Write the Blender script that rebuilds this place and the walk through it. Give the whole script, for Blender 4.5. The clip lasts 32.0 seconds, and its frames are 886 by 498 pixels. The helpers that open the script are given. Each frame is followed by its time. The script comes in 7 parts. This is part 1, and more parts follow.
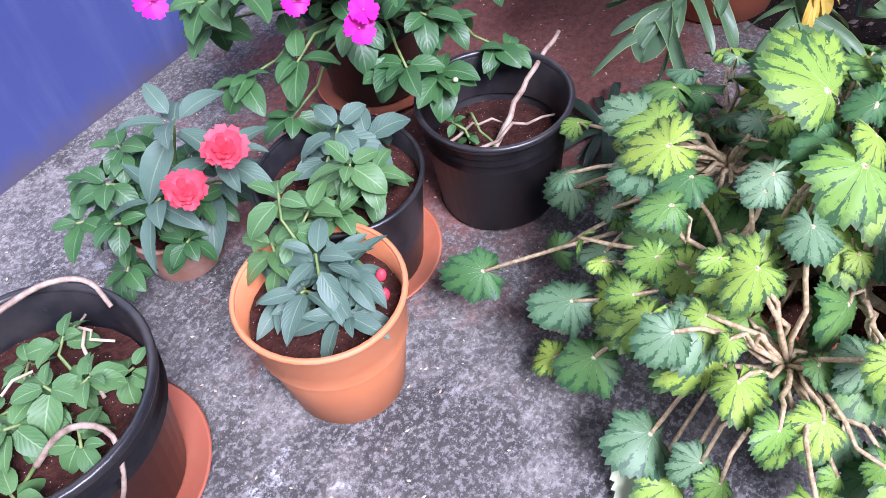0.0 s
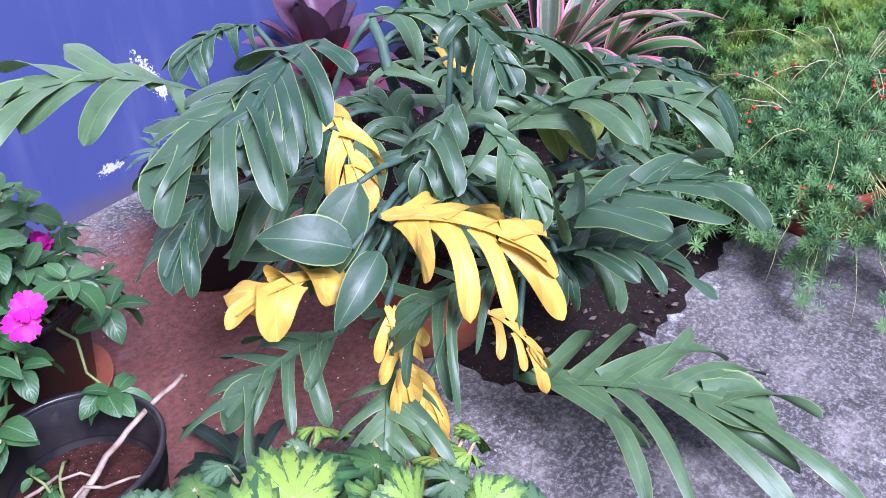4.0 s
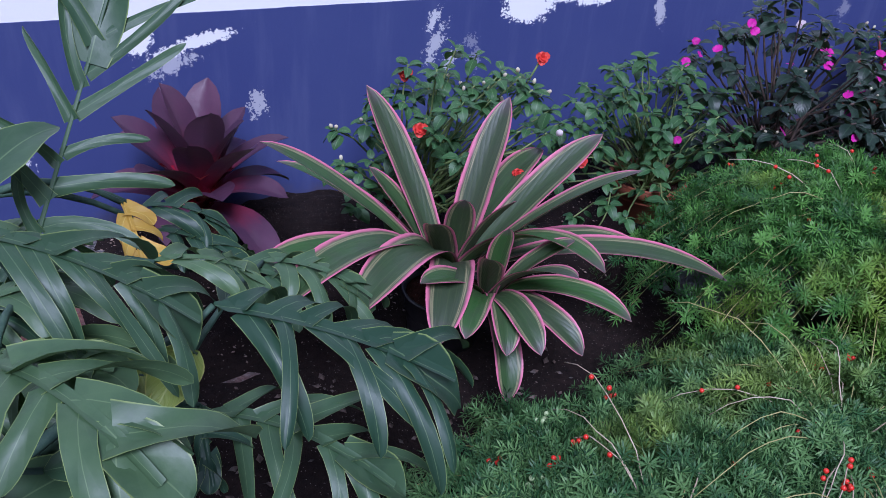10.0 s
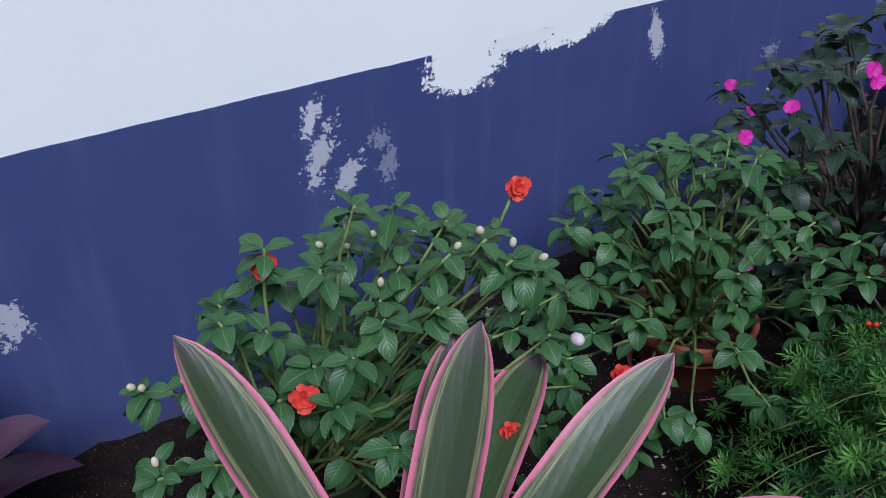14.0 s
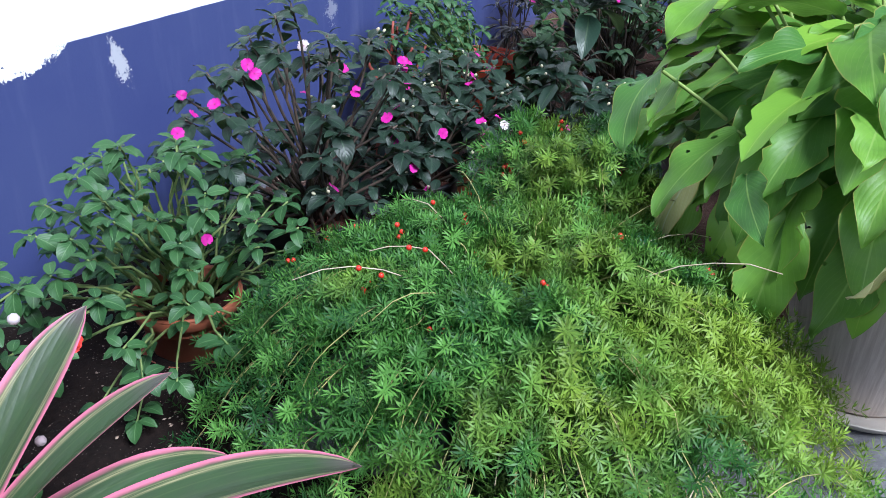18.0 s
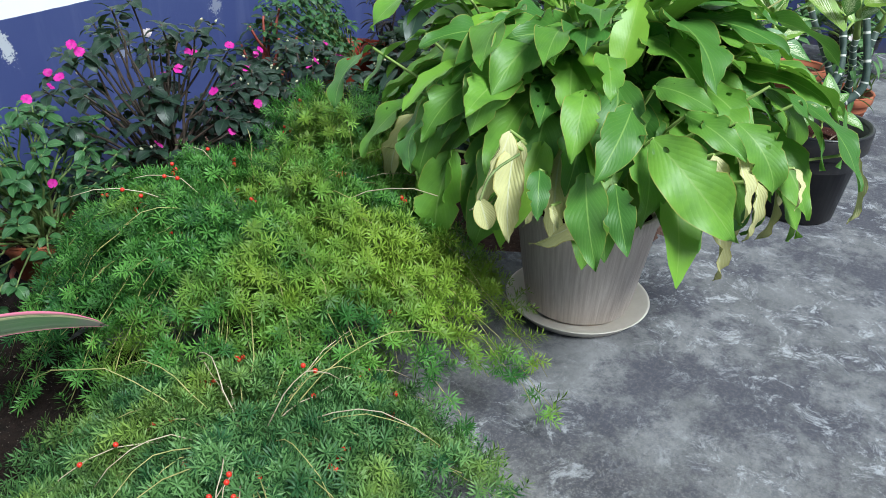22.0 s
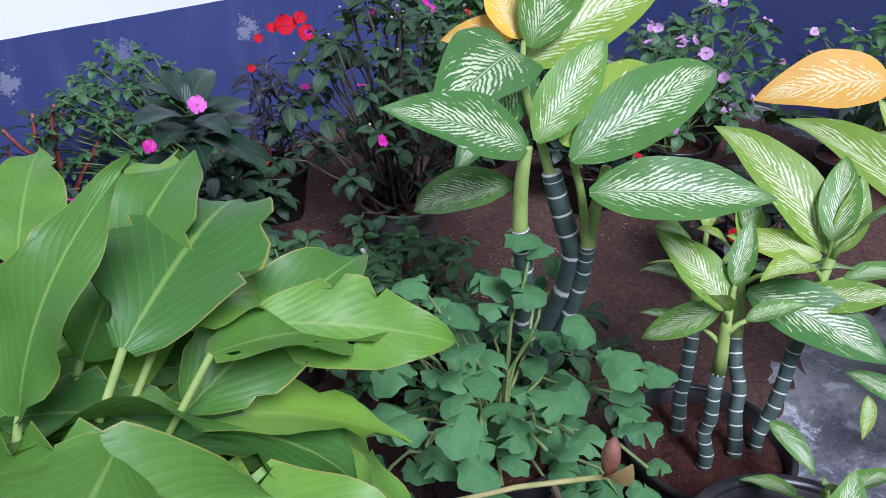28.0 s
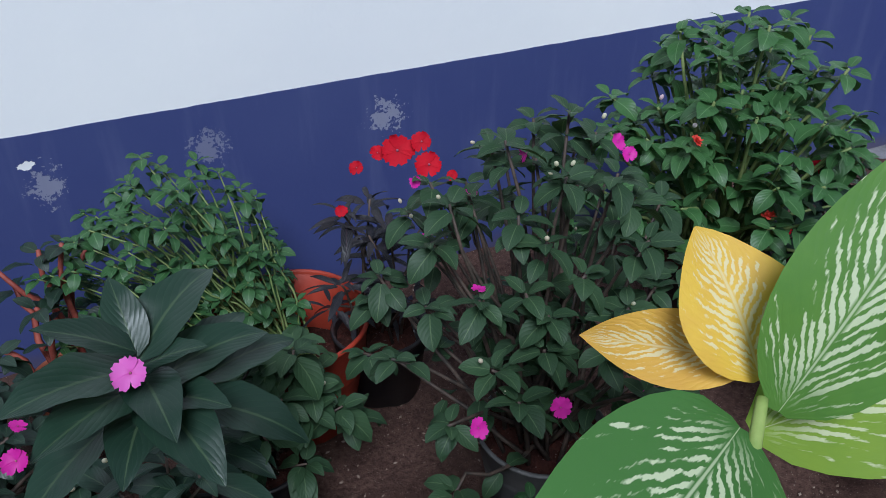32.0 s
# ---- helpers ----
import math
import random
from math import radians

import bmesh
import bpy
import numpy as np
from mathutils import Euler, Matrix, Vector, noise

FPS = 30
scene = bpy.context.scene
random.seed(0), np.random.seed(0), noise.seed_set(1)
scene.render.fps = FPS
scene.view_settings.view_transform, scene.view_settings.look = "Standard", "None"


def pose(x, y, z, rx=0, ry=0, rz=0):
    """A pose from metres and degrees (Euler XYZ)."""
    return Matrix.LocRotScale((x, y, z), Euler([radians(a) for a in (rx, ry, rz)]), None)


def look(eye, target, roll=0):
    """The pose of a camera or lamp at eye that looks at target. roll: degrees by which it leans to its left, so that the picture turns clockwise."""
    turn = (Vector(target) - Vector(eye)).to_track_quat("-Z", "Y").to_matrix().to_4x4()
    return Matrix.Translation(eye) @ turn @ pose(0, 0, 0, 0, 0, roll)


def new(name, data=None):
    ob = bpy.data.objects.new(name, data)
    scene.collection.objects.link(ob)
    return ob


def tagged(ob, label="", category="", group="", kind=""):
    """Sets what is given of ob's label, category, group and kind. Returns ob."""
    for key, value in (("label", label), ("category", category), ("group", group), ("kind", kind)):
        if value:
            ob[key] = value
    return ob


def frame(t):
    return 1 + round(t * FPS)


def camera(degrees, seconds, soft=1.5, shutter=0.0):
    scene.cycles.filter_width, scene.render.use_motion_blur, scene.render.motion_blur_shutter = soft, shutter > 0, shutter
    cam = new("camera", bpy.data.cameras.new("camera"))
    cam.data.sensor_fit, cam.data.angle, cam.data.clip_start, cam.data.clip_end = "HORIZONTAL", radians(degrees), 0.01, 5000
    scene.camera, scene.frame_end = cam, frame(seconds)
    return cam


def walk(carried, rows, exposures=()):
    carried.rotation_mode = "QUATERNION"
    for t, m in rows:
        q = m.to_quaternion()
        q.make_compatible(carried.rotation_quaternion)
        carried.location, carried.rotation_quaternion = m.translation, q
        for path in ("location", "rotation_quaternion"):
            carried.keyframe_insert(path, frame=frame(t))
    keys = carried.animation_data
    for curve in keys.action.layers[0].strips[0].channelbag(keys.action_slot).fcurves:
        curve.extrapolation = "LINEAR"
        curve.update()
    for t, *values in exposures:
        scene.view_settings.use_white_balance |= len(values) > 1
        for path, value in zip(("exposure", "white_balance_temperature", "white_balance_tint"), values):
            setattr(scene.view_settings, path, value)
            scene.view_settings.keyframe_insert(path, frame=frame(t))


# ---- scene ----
PATH = [
    (0, (-1.53, -1.462, 1.089), (-0.558, -0.616, -0.441), -8.8),
    (0.5, (-1.451, -1.5, 1.077), (-0.397, -0.772, -0.459), -10.2),
    (1, (-1.363, -1.524, 1.051), (-0.364, -0.949, -0.583), -6.4),
    (1.5, (-1.255, -1.564, 1.025), (-0.321, -1.063, -0.67), -4.7),
    (2, (-1.192, -1.583, 1.041), (-0.11, -0.938, -0.513), -4.8),
    (2.5, (-1.121, -1.617, 1.061), (0.043, -0.772, -0.329), -4.2),
    (3, (-1.055, -1.703, 1.088), (0.104, -0.729, -0.219), -0.6),
    (3.5, (-1.023, -1.753, 1.121), (0.246, -0.8, -0.096), 0.3),
    (4, (-1.015, -1.766, 1.135), (0.337, -0.837, -0.01), -0.1),
    (4.5, (-0.997, -1.78, 1.157), (0.452, -0.911, 0.086), 1.3),
    (6.5, (-0.575, -1.804, 1.182), (0.994, -0.99, 0.247), 4.5),
    (7, (-0.358, -1.945, 1.128), (1.139, -1.0, 0.198), 3.8),
    (7.5, (-0.275, -2.023, 1.134), (1.167, -1.036, 0.16), 3.2),
    (8, (-0.18, -2.046, 1.121), (1.211, -1.028, 0.108), 2.9),
    (8.5, (-0.038, -2.033, 1.14), (1.135, -0.771, 0.125), 4.5),
    (9, (0.038, -2.021, 1.151), (1.078, -0.67, 0.106), 3.4),
    (9.5, (0.136, -2.028, 1.188), (1.093, -0.619, 0.139), 4.4),
    (10, (0.259, -2.052, 1.172), (1.107, -0.571, 0.13), 5.1),
    (10.5, (0.349, -2.004, 1.172), (1.129, -0.518, 0.084), 2.9),
    (11, (0.417, -1.871, 1.154), (1.237, -0.399, 0.076), 1.7),
    (11.5, (0.464, -1.771, 1.141), (1.313, -0.283, 0.11), -0.3),
    (12, (0.536, -1.668, 1.128), (1.44, -0.195, 0.123), 1.2),
    (12.5, (0.614, -1.547, 1.126), (1.538, -0.043, 0.185), 1.0),
    (13, (0.673, -1.428, 1.095), (1.584, 0.044, 0.094), 2.1),
    (13.5, (0.735, -1.247, 1.059), (1.64, 0.209, 0.031), -0.2),
    (15.5, (0.902, -1.098, 1.028), (2.243, -0.047, -0.019), 2.7),
    (16, (0.93, -1.145, 1.011), (2.393, -0.194, 0.034), 2.4),
    (16.5, (0.937, -1.258, 1.002), (2.497, -0.409, 0.082), 3.3),
    (17, (0.93, -1.394, 1.039), (2.466, -0.616, 0.022), 0.6),
    (17.5, (0.844, -1.44, 1.062), (2.452, -0.767, 0.083), 2.6),
    (18, (0.793, -1.561, 1.071), (2.369, -0.795, 0.107), 1.6),
    (18.5, (0.68, -1.645, 1.088), (2.231, -0.862, 0.099), 1.6),
    (19, (0.571, -1.714, 1.056), (2.15, -0.962, 0.087), 1.2),
    (19.5, (0.435, -1.811, 1.057), (1.946, -1.036, 0.001), 0.9),
    (20, (0.349, -1.935, 1.036), (1.778, -1.042, -0.043), -0.9),
    (20.5, (0.323, -2.094, 1.042), (1.693, -1.167, -0.082), 0.5),
    (21, (0.38, -2.188, 1.086), (1.9, -1.375, 0.072), 2.0),
    (21.5, (0.457, -2.221, 1.126), (1.989, -1.416, 0.123), 0.5),
    (22, (0.625, -2.233, 1.162), (2.199, -1.459, 0.202), 1.6),
    (22.5, (0.776, -2.243, 1.204), (2.397, -1.459, 0.334), -0.2),
    (23, (0.869, -2.249, 1.223), (2.495, -1.514, 0.32), -0.7),
    (23.5, (1.014, -2.305, 1.232), (2.602, -1.473, 0.346), 0.3),
    (24, (1.16, -2.376, 1.247), (2.675, -1.379, 0.405), 1.1),
    (24.5, (1.324, -2.392, 1.256), (2.852, -1.416, 0.413), 0.3),
    (25, (1.542, -2.395, 1.273), (3.087, -1.432, 0.444), 0.8),
    (25.5, (1.684, -2.376, 1.276), (3.239, -1.489, 0.384), -0.6),
    (27.5, (2.378, -2.417, 1.245), (3.801, -1.396, 0.278), 2.8),
    (28, (2.475, -2.363, 1.247), (3.675, -1.14, 0.214), 1.5),
    (28.5, (2.629, -2.302, 1.243), (3.564, -0.846, 0.239), 3.9),
    (29, (2.744, -2.245, 1.261), (3.499, -0.711, 0.224), 3.3),
    (29.5, (2.822, -2.132, 1.263), (3.465, -0.536, 0.245), 2.1),
    (30, (2.874, -2.013, 1.266), (3.544, -0.436, 0.234), 1.4),
    (30.5, (2.93, -1.945, 1.272), (3.565, -0.366, 0.222), 1.5),
    (31, (3.051, -1.821, 1.251), (3.604, -0.211, 0.201), 1.2),
    (31.5, (3.146, -1.748, 1.246), (3.765, -0.178, 0.174), 0.2),
    (32, (3.21, -1.701, 1.247), (3.927, -0.174, 0.173), -0.6),
]
cam = camera(57.4, 32.0, 0.6)
walk(cam, [(t, look(eye, target, roll)) for t, eye, target, roll in PATH], [(0, 0.95, 5300, 28), (2, 0.75, 5150, 34), (4, 1.0, 5100, 34), (7, 0.28, 5100, 24), (8, 0.4, 5400, 22), (9, 0.05, 5000, 24), (10, -0.25, 4950, 30), (11, 0.05, 4800, 22), (12, -0.45, 5050, 24), (13, -0.5, 5350, 16), (16, -0.2, 5200, 14), (17, 0.45, 5300, 12), (18, 0.5, 5300, 10), (19, 0.2, 5300, 8), (20, 0.88, 5450, 10), (21, 0.6, 5500, 4), (22, 0.25, 5600, -2), (23, -0.15, 5500, -2), (25, -0.4, 5450, -2), (28, -0.05, 5200, 20), (29, -0.3, 5200, 15), (30, -0.5, 5200, 12), (32, -0.55, 5300, 10)])

# ---- daylight: bright overcast sky, one wide soft sun ----
world = bpy.data.worlds.new("sky")
scene.world = world
world.use_nodes = True
wt = world.node_tree
sky = wt.nodes.new("ShaderNodeTexSky")
sky.sky_type = 'NISHITA'
sky.sun_disc = False
sky.sun_elevation = radians(51)
sky.sun_rotation = radians(202)
sky.air_density, sky.dust_density, sky.ozone_density = 1.0, 2.5, 1.0
wt.links.new(sky.outputs[0], wt.nodes["Background"].inputs[0])
wt.nodes["Background"].inputs[1].default_value = 0.04
sun_data = bpy.data.lights.new("sun", 'SUN')
sun_data.energy = 5.0
sun_data.angle = radians(24)
sun_data.color = (1.0, 0.96, 0.9)
sun = new("sun", sun_data)
sun.matrix_world = look((-0.8, -3.2, 5.0), (0.0, -1.25, 2.4))


# ---- node and mesh helpers ----
class Net:
    """A short way to wire a node tree."""

    def __init__(self, name):
        self.m = bpy.data.materials.new(name)
        self.m.use_nodes = True
        self.t = self.m.node_tree
        self.p = self.t.nodes["Principled BSDF"]

    def put(self, sock, v):
        if isinstance(v, bpy.types.NodeSocket):
            self.t.links.new(v, sock)
        elif isinstance(v, tuple) and len(v) == 3 and sock.type == 'RGBA':
            sock.default_value = (*v, 1)
        else:
            sock.default_value = v

    def node(self, kind, out=0, **kw):
        n = self.t.nodes.new(kind)
        for k, v in kw.items():
            if k == "op":
                n.operation = v
            elif k == "blend":
                n.blend_type = v
            elif k == "kind":
                n.wave_type = v
            elif k == "feature":
                n.feature = v
            elif k[0] == "i" and k[1:].isdigit():
                self.put(n.inputs[int(k[1:])], v)
            else:
                self.put(n.inputs[k], v)
        return n.outputs[out]

    def math(self, op, a, b=0.0, c=0.0):
        return self.node("ShaderNodeMath", op=op, i0=a, i1=b, i2=c)

    def mix(self, f, a, b, blend='MIX'):
        n = self.t.nodes.new("ShaderNodeMix")
        n.data_type, n.blend_type = 'RGBA', blend
        self.put(n.inputs[0], f), self.put(n.inputs[6], a), self.put(n.inputs[7], b)
        return n.outputs[2]

    def noise(self, scale, detail=4.0, rough=0.6, vec=None, out=0, dist=0.0):
        kw = dict(Scale=scale, Detail=detail, Roughness=rough, Distortion=dist)
        if vec is not None:
            kw["Vector"] = vec
        return self.node("ShaderNodeTexNoise", out=out, **kw)

    def ramp(self, v, lo, hi):
        return self.node("ShaderNodeMapRange", Value=v, i1=lo, i2=hi)

    def here(self):
        return self.node("ShaderNodeNewGeometry", out=0)

    def xyz(self, v):
        n = self.t.nodes.new("ShaderNodeSeparateXYZ")
        self.t.links.new(v, n.inputs[0])
        return n.outputs

    def bump(self, h, strength=0.3, dist=0.01):
        self.put(self.p.inputs["Normal"], self.node("ShaderNodeBump", Strength=strength, Distance=dist, Height=h))

    def done(self, col, rough=0.6, metal=0.0, spec=0.5):
        self.put(self.p.inputs["Base Color"], col)
        self.put(self.p.inputs["Roughness"], rough)
        self.p.inputs["Metallic"].default_value = metal
        self.p.inputs["Specular IOR Level"].default_value = spec
        return self.m


def mesh_of(name, verts, faces, mat, uv=None, smooth=True):
    me = bpy.data.meshes.new(name)
    me.from_pydata([tuple(v) for v in verts], [], [tuple(int(i) for i in f) for f in faces])
    if uv is not None:
        lay = me.uv_layers.new(name="UVMap")
        idx = np.empty(len(me.loops), dtype=np.int32)
        me.loops.foreach_get("vertex_index", idx)
        lay.data.foreach_set("uv", np.asarray(uv, dtype=np.float32)[idx].ravel())
    if smooth:
        me.polygons.foreach_set("use_smooth", np.ones(len(me.polygons), dtype=bool))
    if mat is not None:
        me.materials.append(mat)
    me.update()
    return me


def piece(name, me, parent=None, m=None, label=""):
    """One object on a mesh, under its thing or part."""
    ob = new(name, me)
    if parent is not None:
        ob.parent = parent
    if m is not None:
        ob.matrix_local = m
    if label:
        ob["label"] = label
    return ob


def part(name, bm, material, parent, label=""):
    me = bpy.data.meshes.new(name)
    bm.to_mesh(me)
    bm.free()
    me.polygons.foreach_set("use_smooth", np.ones(len(me.polygons), dtype=bool))
    me.materials.append(material)
    return piece(name, me, parent, None, label)


def thing(name, x, y, z, label, category, group="", kind="", turn=0.0):
    ob = new(name)
    ob.empty_display_size = 0.05
    ob.matrix_world = pose(x, y, z, 0, 0, turn)
    return tagged(ob, label, category, group, kind)


def unit(v):
    v = np.asarray(v, float)
    return v / max(1e-9, np.linalg.norm(v))


def aim(pos, way, up=(0, 0, 1), roll=0.0, s=1.0):
    """A pose whose +Y points along way and whose +Z leans to up."""
    y = Vector(way).normalized()
    x = y.cross(Vector(up))
    if x.length < 1e-4:
        x = y.cross(Vector((0.3, 1, 0)))
    x.normalize()
    z = x.cross(y)
    m = Matrix(((x[0], y[0], z[0], pos[0]), (x[1], y[1], z[1], pos[1]), (x[2], y[2], z[2], pos[2]), (0, 0, 0, 1)))
    return m @ Matrix.Rotation(roll, 4, 'Y') @ Matrix.Diagonal((s, s, s, 1))


def ball_way(az, el):
    return (math.cos(el) * math.sin(az), math.cos(el) * math.cos(az), math.sin(el))


def tube(pts, radii, sides=6):
    """Vertices and faces of a tapered tube along points."""
    pts = np.asarray(pts, float)
    n = len(pts)
    radii = np.broadcast_to(radii, n)
    tang = np.gradient(pts, axis=0)
    tang /= np.linalg.norm(tang, axis=1)[:, None] + 1e-9
    ref = np.array([0.31, 0.17, 0.93]) if abs(tang[:, 2]).mean() < 0.8 else np.array([1.0, 0.1, 0.0])
    a = np.cross(tang, ref)
    a /= np.linalg.norm(a, axis=1)[:, None] + 1e-9
    b = np.cross(tang, a)
    th = np.arange(sides) * 2 * np.pi / sides
    ring = a[:, None] * np.cos(th)[None, :, None] + b[:, None] * np.sin(th)[None, :, None]
    v = (pts[:, None] + ring * radii[:, None, None]).reshape(-1, 3)
    f = []
    for i in range(n - 1):
        for j in range(sides):
            k = (j + 1) % sides
            f.append((i * sides + j, i * sides + k, (i + 1) * sides + k, (i + 1) * sides + j))
    f.append(tuple(range(sides - 1, -1, -1)))
    f.append(tuple((n - 1) * sides + j for j in range(sides)))
    return v, f


def bend(p0, p1, sag, n=7, rng=None, wob=0.0):
    """A curve from p0 to p1, lifted in its middle by sag."""
    p0, p1 = np.asarray(p0, float), np.asarray(p1, float)
    s = np.linspace(0, 1, n)[:, None]
    p = p0 + (p1 - p0) * s
    p[:, 2] += (sag * 4 * s * (1 - s))[:, 0]
    if rng is not None and wob:
        k = rng.normal(0, wob, p.shape)
        k[0] = k[-1] = 0
        p += k
    return p


def lathe(profile, sides=40, wob=0.0, seed=0):
    """A turned body from (radius, height) pairs, open or closed as the profile says."""
    rng = np.random.default_rng(seed)
    th = np.arange(sides) * 2 * np.pi / sides
    warp = 1 + wob * np.sin(2 * th + rng.uniform(0, 6)) + 0.5 * wob * np.sin(3 * th + rng.uniform(0, 6))
    v, f = [], []
    for r, z in profile:
        for j in range(sides):
            v.append((r * warp[j] * math.cos(th[j]), r * warp[j] * math.sin(th[j]), z))
    for i in range(len(profile) - 1):
        for j in range(sides):
            k = (j + 1) % sides
            f.append((i * sides + j, i * sides + k, (i + 1) * sides + k, (i + 1) * sides + j))
    f.append(tuple(range(sides - 1, -1, -1)))
    f.append(tuple((len(profile) - 1) * sides + j for j in range(sides)))
    return v, f

# ---- materials ----
def plaster_wall():
    n = Net("painted_plaster")
    pos = n.here()
    x, y, z = n.xyz(pos)
    grain = n.noise(60, 5, 0.65, pos)
    broad = n.noise(1.7, 4, 0.6, pos)
    rag = n.noise(34, 5, 0.7, pos)
    fine = n.noise(120, 3, 0.7, pos)
    # flaked patches in the blue band: x, z, half width, half height, lean, how ragged
    flakes = [
        (1.335, 0.52, 0.016, 0.03, -0.3, 0.8, 0.6), (1.35, 0.455, 0.022, 0.045, -0.4, 1.0, 0.5), (1.395, 0.395, 0.024, 0.03, -0.5, 1.0, 0.5), (1.47, 0.45, 0.02, 0.016, 0.0, 1.0, 0.2),
        (1.485, 0.39, 0.016, 0.03, 0.0, 1.0, 0.2), (0.815, 0.325, 0.022, 0.032, 0.0, 1.0, 0.45), (0.74, 0.215, 0.014, 0.014, 0.0, 0.9, 0.6), (0.2, 0.29, 0.022, 0.06, 0.5, 0.8, 0.7), (0.02, 0.1, 0.03, 0.012, 0.0, 0.9, 0.5),
        (0.66, 0.503, 0.1, 0.016, 0.25, 0.7, 0.95), (0.6, 0.455, 0.06, 0.02, 0.3, 1.1, 0.45), (0.515, 0.56, 0.05, 0.075, 0.0, 0.25, 1.0), (2.98, 0.57, 0.028, 0.022, 0.0, 0.35, 1.0), (2.93, 0.58, 0.03, 0.01, 0.0, 0.6, 1.0),
        (3.075, 0.515, 0.018, 0.01, 0.0, 0.4, 0.95), (3.1, 0.46, 0.025, 0.035, 0.0, 1.2, 0.2), (3.44, 0.48, 0.03, 0.03, 0.0, 1.2, 0.14), (3.86, 0.47, 0.035, 0.03, 0.3, 1.2, 0.22),
        (2.18, 0.5, 0.02, 0.05, 0.2, 0.8, 0.5), (2.62, 0.38, 0.025, 0.02, 0.0, 1.1, 0.2), (1.655, 0.545, 0.085, 0.05, 0.1, 0.35, 1.0), (1.8, 0.57, 0.13, 0.022, 0.1, 0.55, 0.95), (1.94, 0.572, 0.1, 0.03, 0.2, 0.4, 1.0),
    ]
    bare = None
    for fx, fz, w, h, lean, raw, much in flakes:
        dz = n.math('SUBTRACT', z, fz)
        dx = n.math('ADD', n.math('SUBTRACT', x, fx), n.math('MULTIPLY', dz, lean))
        if lean > 0.1 and w > h:
            dz = n.math('SUBTRACT', dz, n.math('MULTIPLY', dx, lean))
        d = n.math('SQRT', n.math('ADD', n.math('POWER', n.math('DIVIDE', n.math('ABSOLUTE', dx), w), 2.0), n.math('POWER', n.math('DIVIDE', n.math('ABSOLUTE', dz), h), 2.0)))
        d = n.math('ADD', d, n.math('MULTIPLY', n.math('SUBTRACT', rag, 0.5), 4.5 * raw))
        d = n.math('ADD', d, n.math('MULTIPLY', n.math('SUBTRACT', fine, 0.5), 3.5 * raw))
        f = n.math('MULTIPLY', n.ramp(d, 1.06, 0.94), much)
        bare = f if bare is None else n.math('MAXIMUM', bare, f)
    line = n.math('ADD', 0.58, n.math('MULTIPLY', n.math('SUBTRACT', n.noise(9, 3, 0.6, pos), 0.5), 0.006))
    blue_on = n.math('MULTIPLY', n.ramp(n.math('SUBTRACT', line, z), -0.0012, 0.0012), n.math('SUBTRACT', 1.0, bare))
    white = n.mix(n.ramp(broad, 0.3, 0.75), (0.88, 0.88, 0.87), (0.82, 0.83, 0.84))
    streak = n.noise(3.5, 4, 0.6, n.node("ShaderNodeVectorMath", op='MULTIPLY', i0=pos, i1=(4.0, 1.0, 0.55)))
    blue = n.mix(n.ramp(broad, 0.3, 0.7), (0.045, 0.058, 0.185), (0.058, 0.073, 0.2))
    blue = n.mix(n.math('MULTIPLY', n.ramp(streak, 0.52, 0.8), 0.35), blue, (0.14, 0.16, 0.3))
    foot = n.math('MULTIPLY', n.ramp(n.math('ADD', z, n.math('MULTIPLY', n.noise(14, 4, 0.6, pos), 0.12)), 0.13, 0.04), 0.7)
    blue = n.mix(foot, blue, (0.1, 0.075, 0.06))
    n.bump(n.math('ADD', n.math('MULTIPLY', grain, 0.4), n.math('MULTIPLY', blue_on, 0.8)), 0.35, 0.004)
    return n.done(n.mix(blue_on, white, blue), n.math('ADD', n.math('MULTIPLY', blue_on, -0.28), n.math('ADD', 0.72, n.math('MULTIPLY', grain, 0.12))))


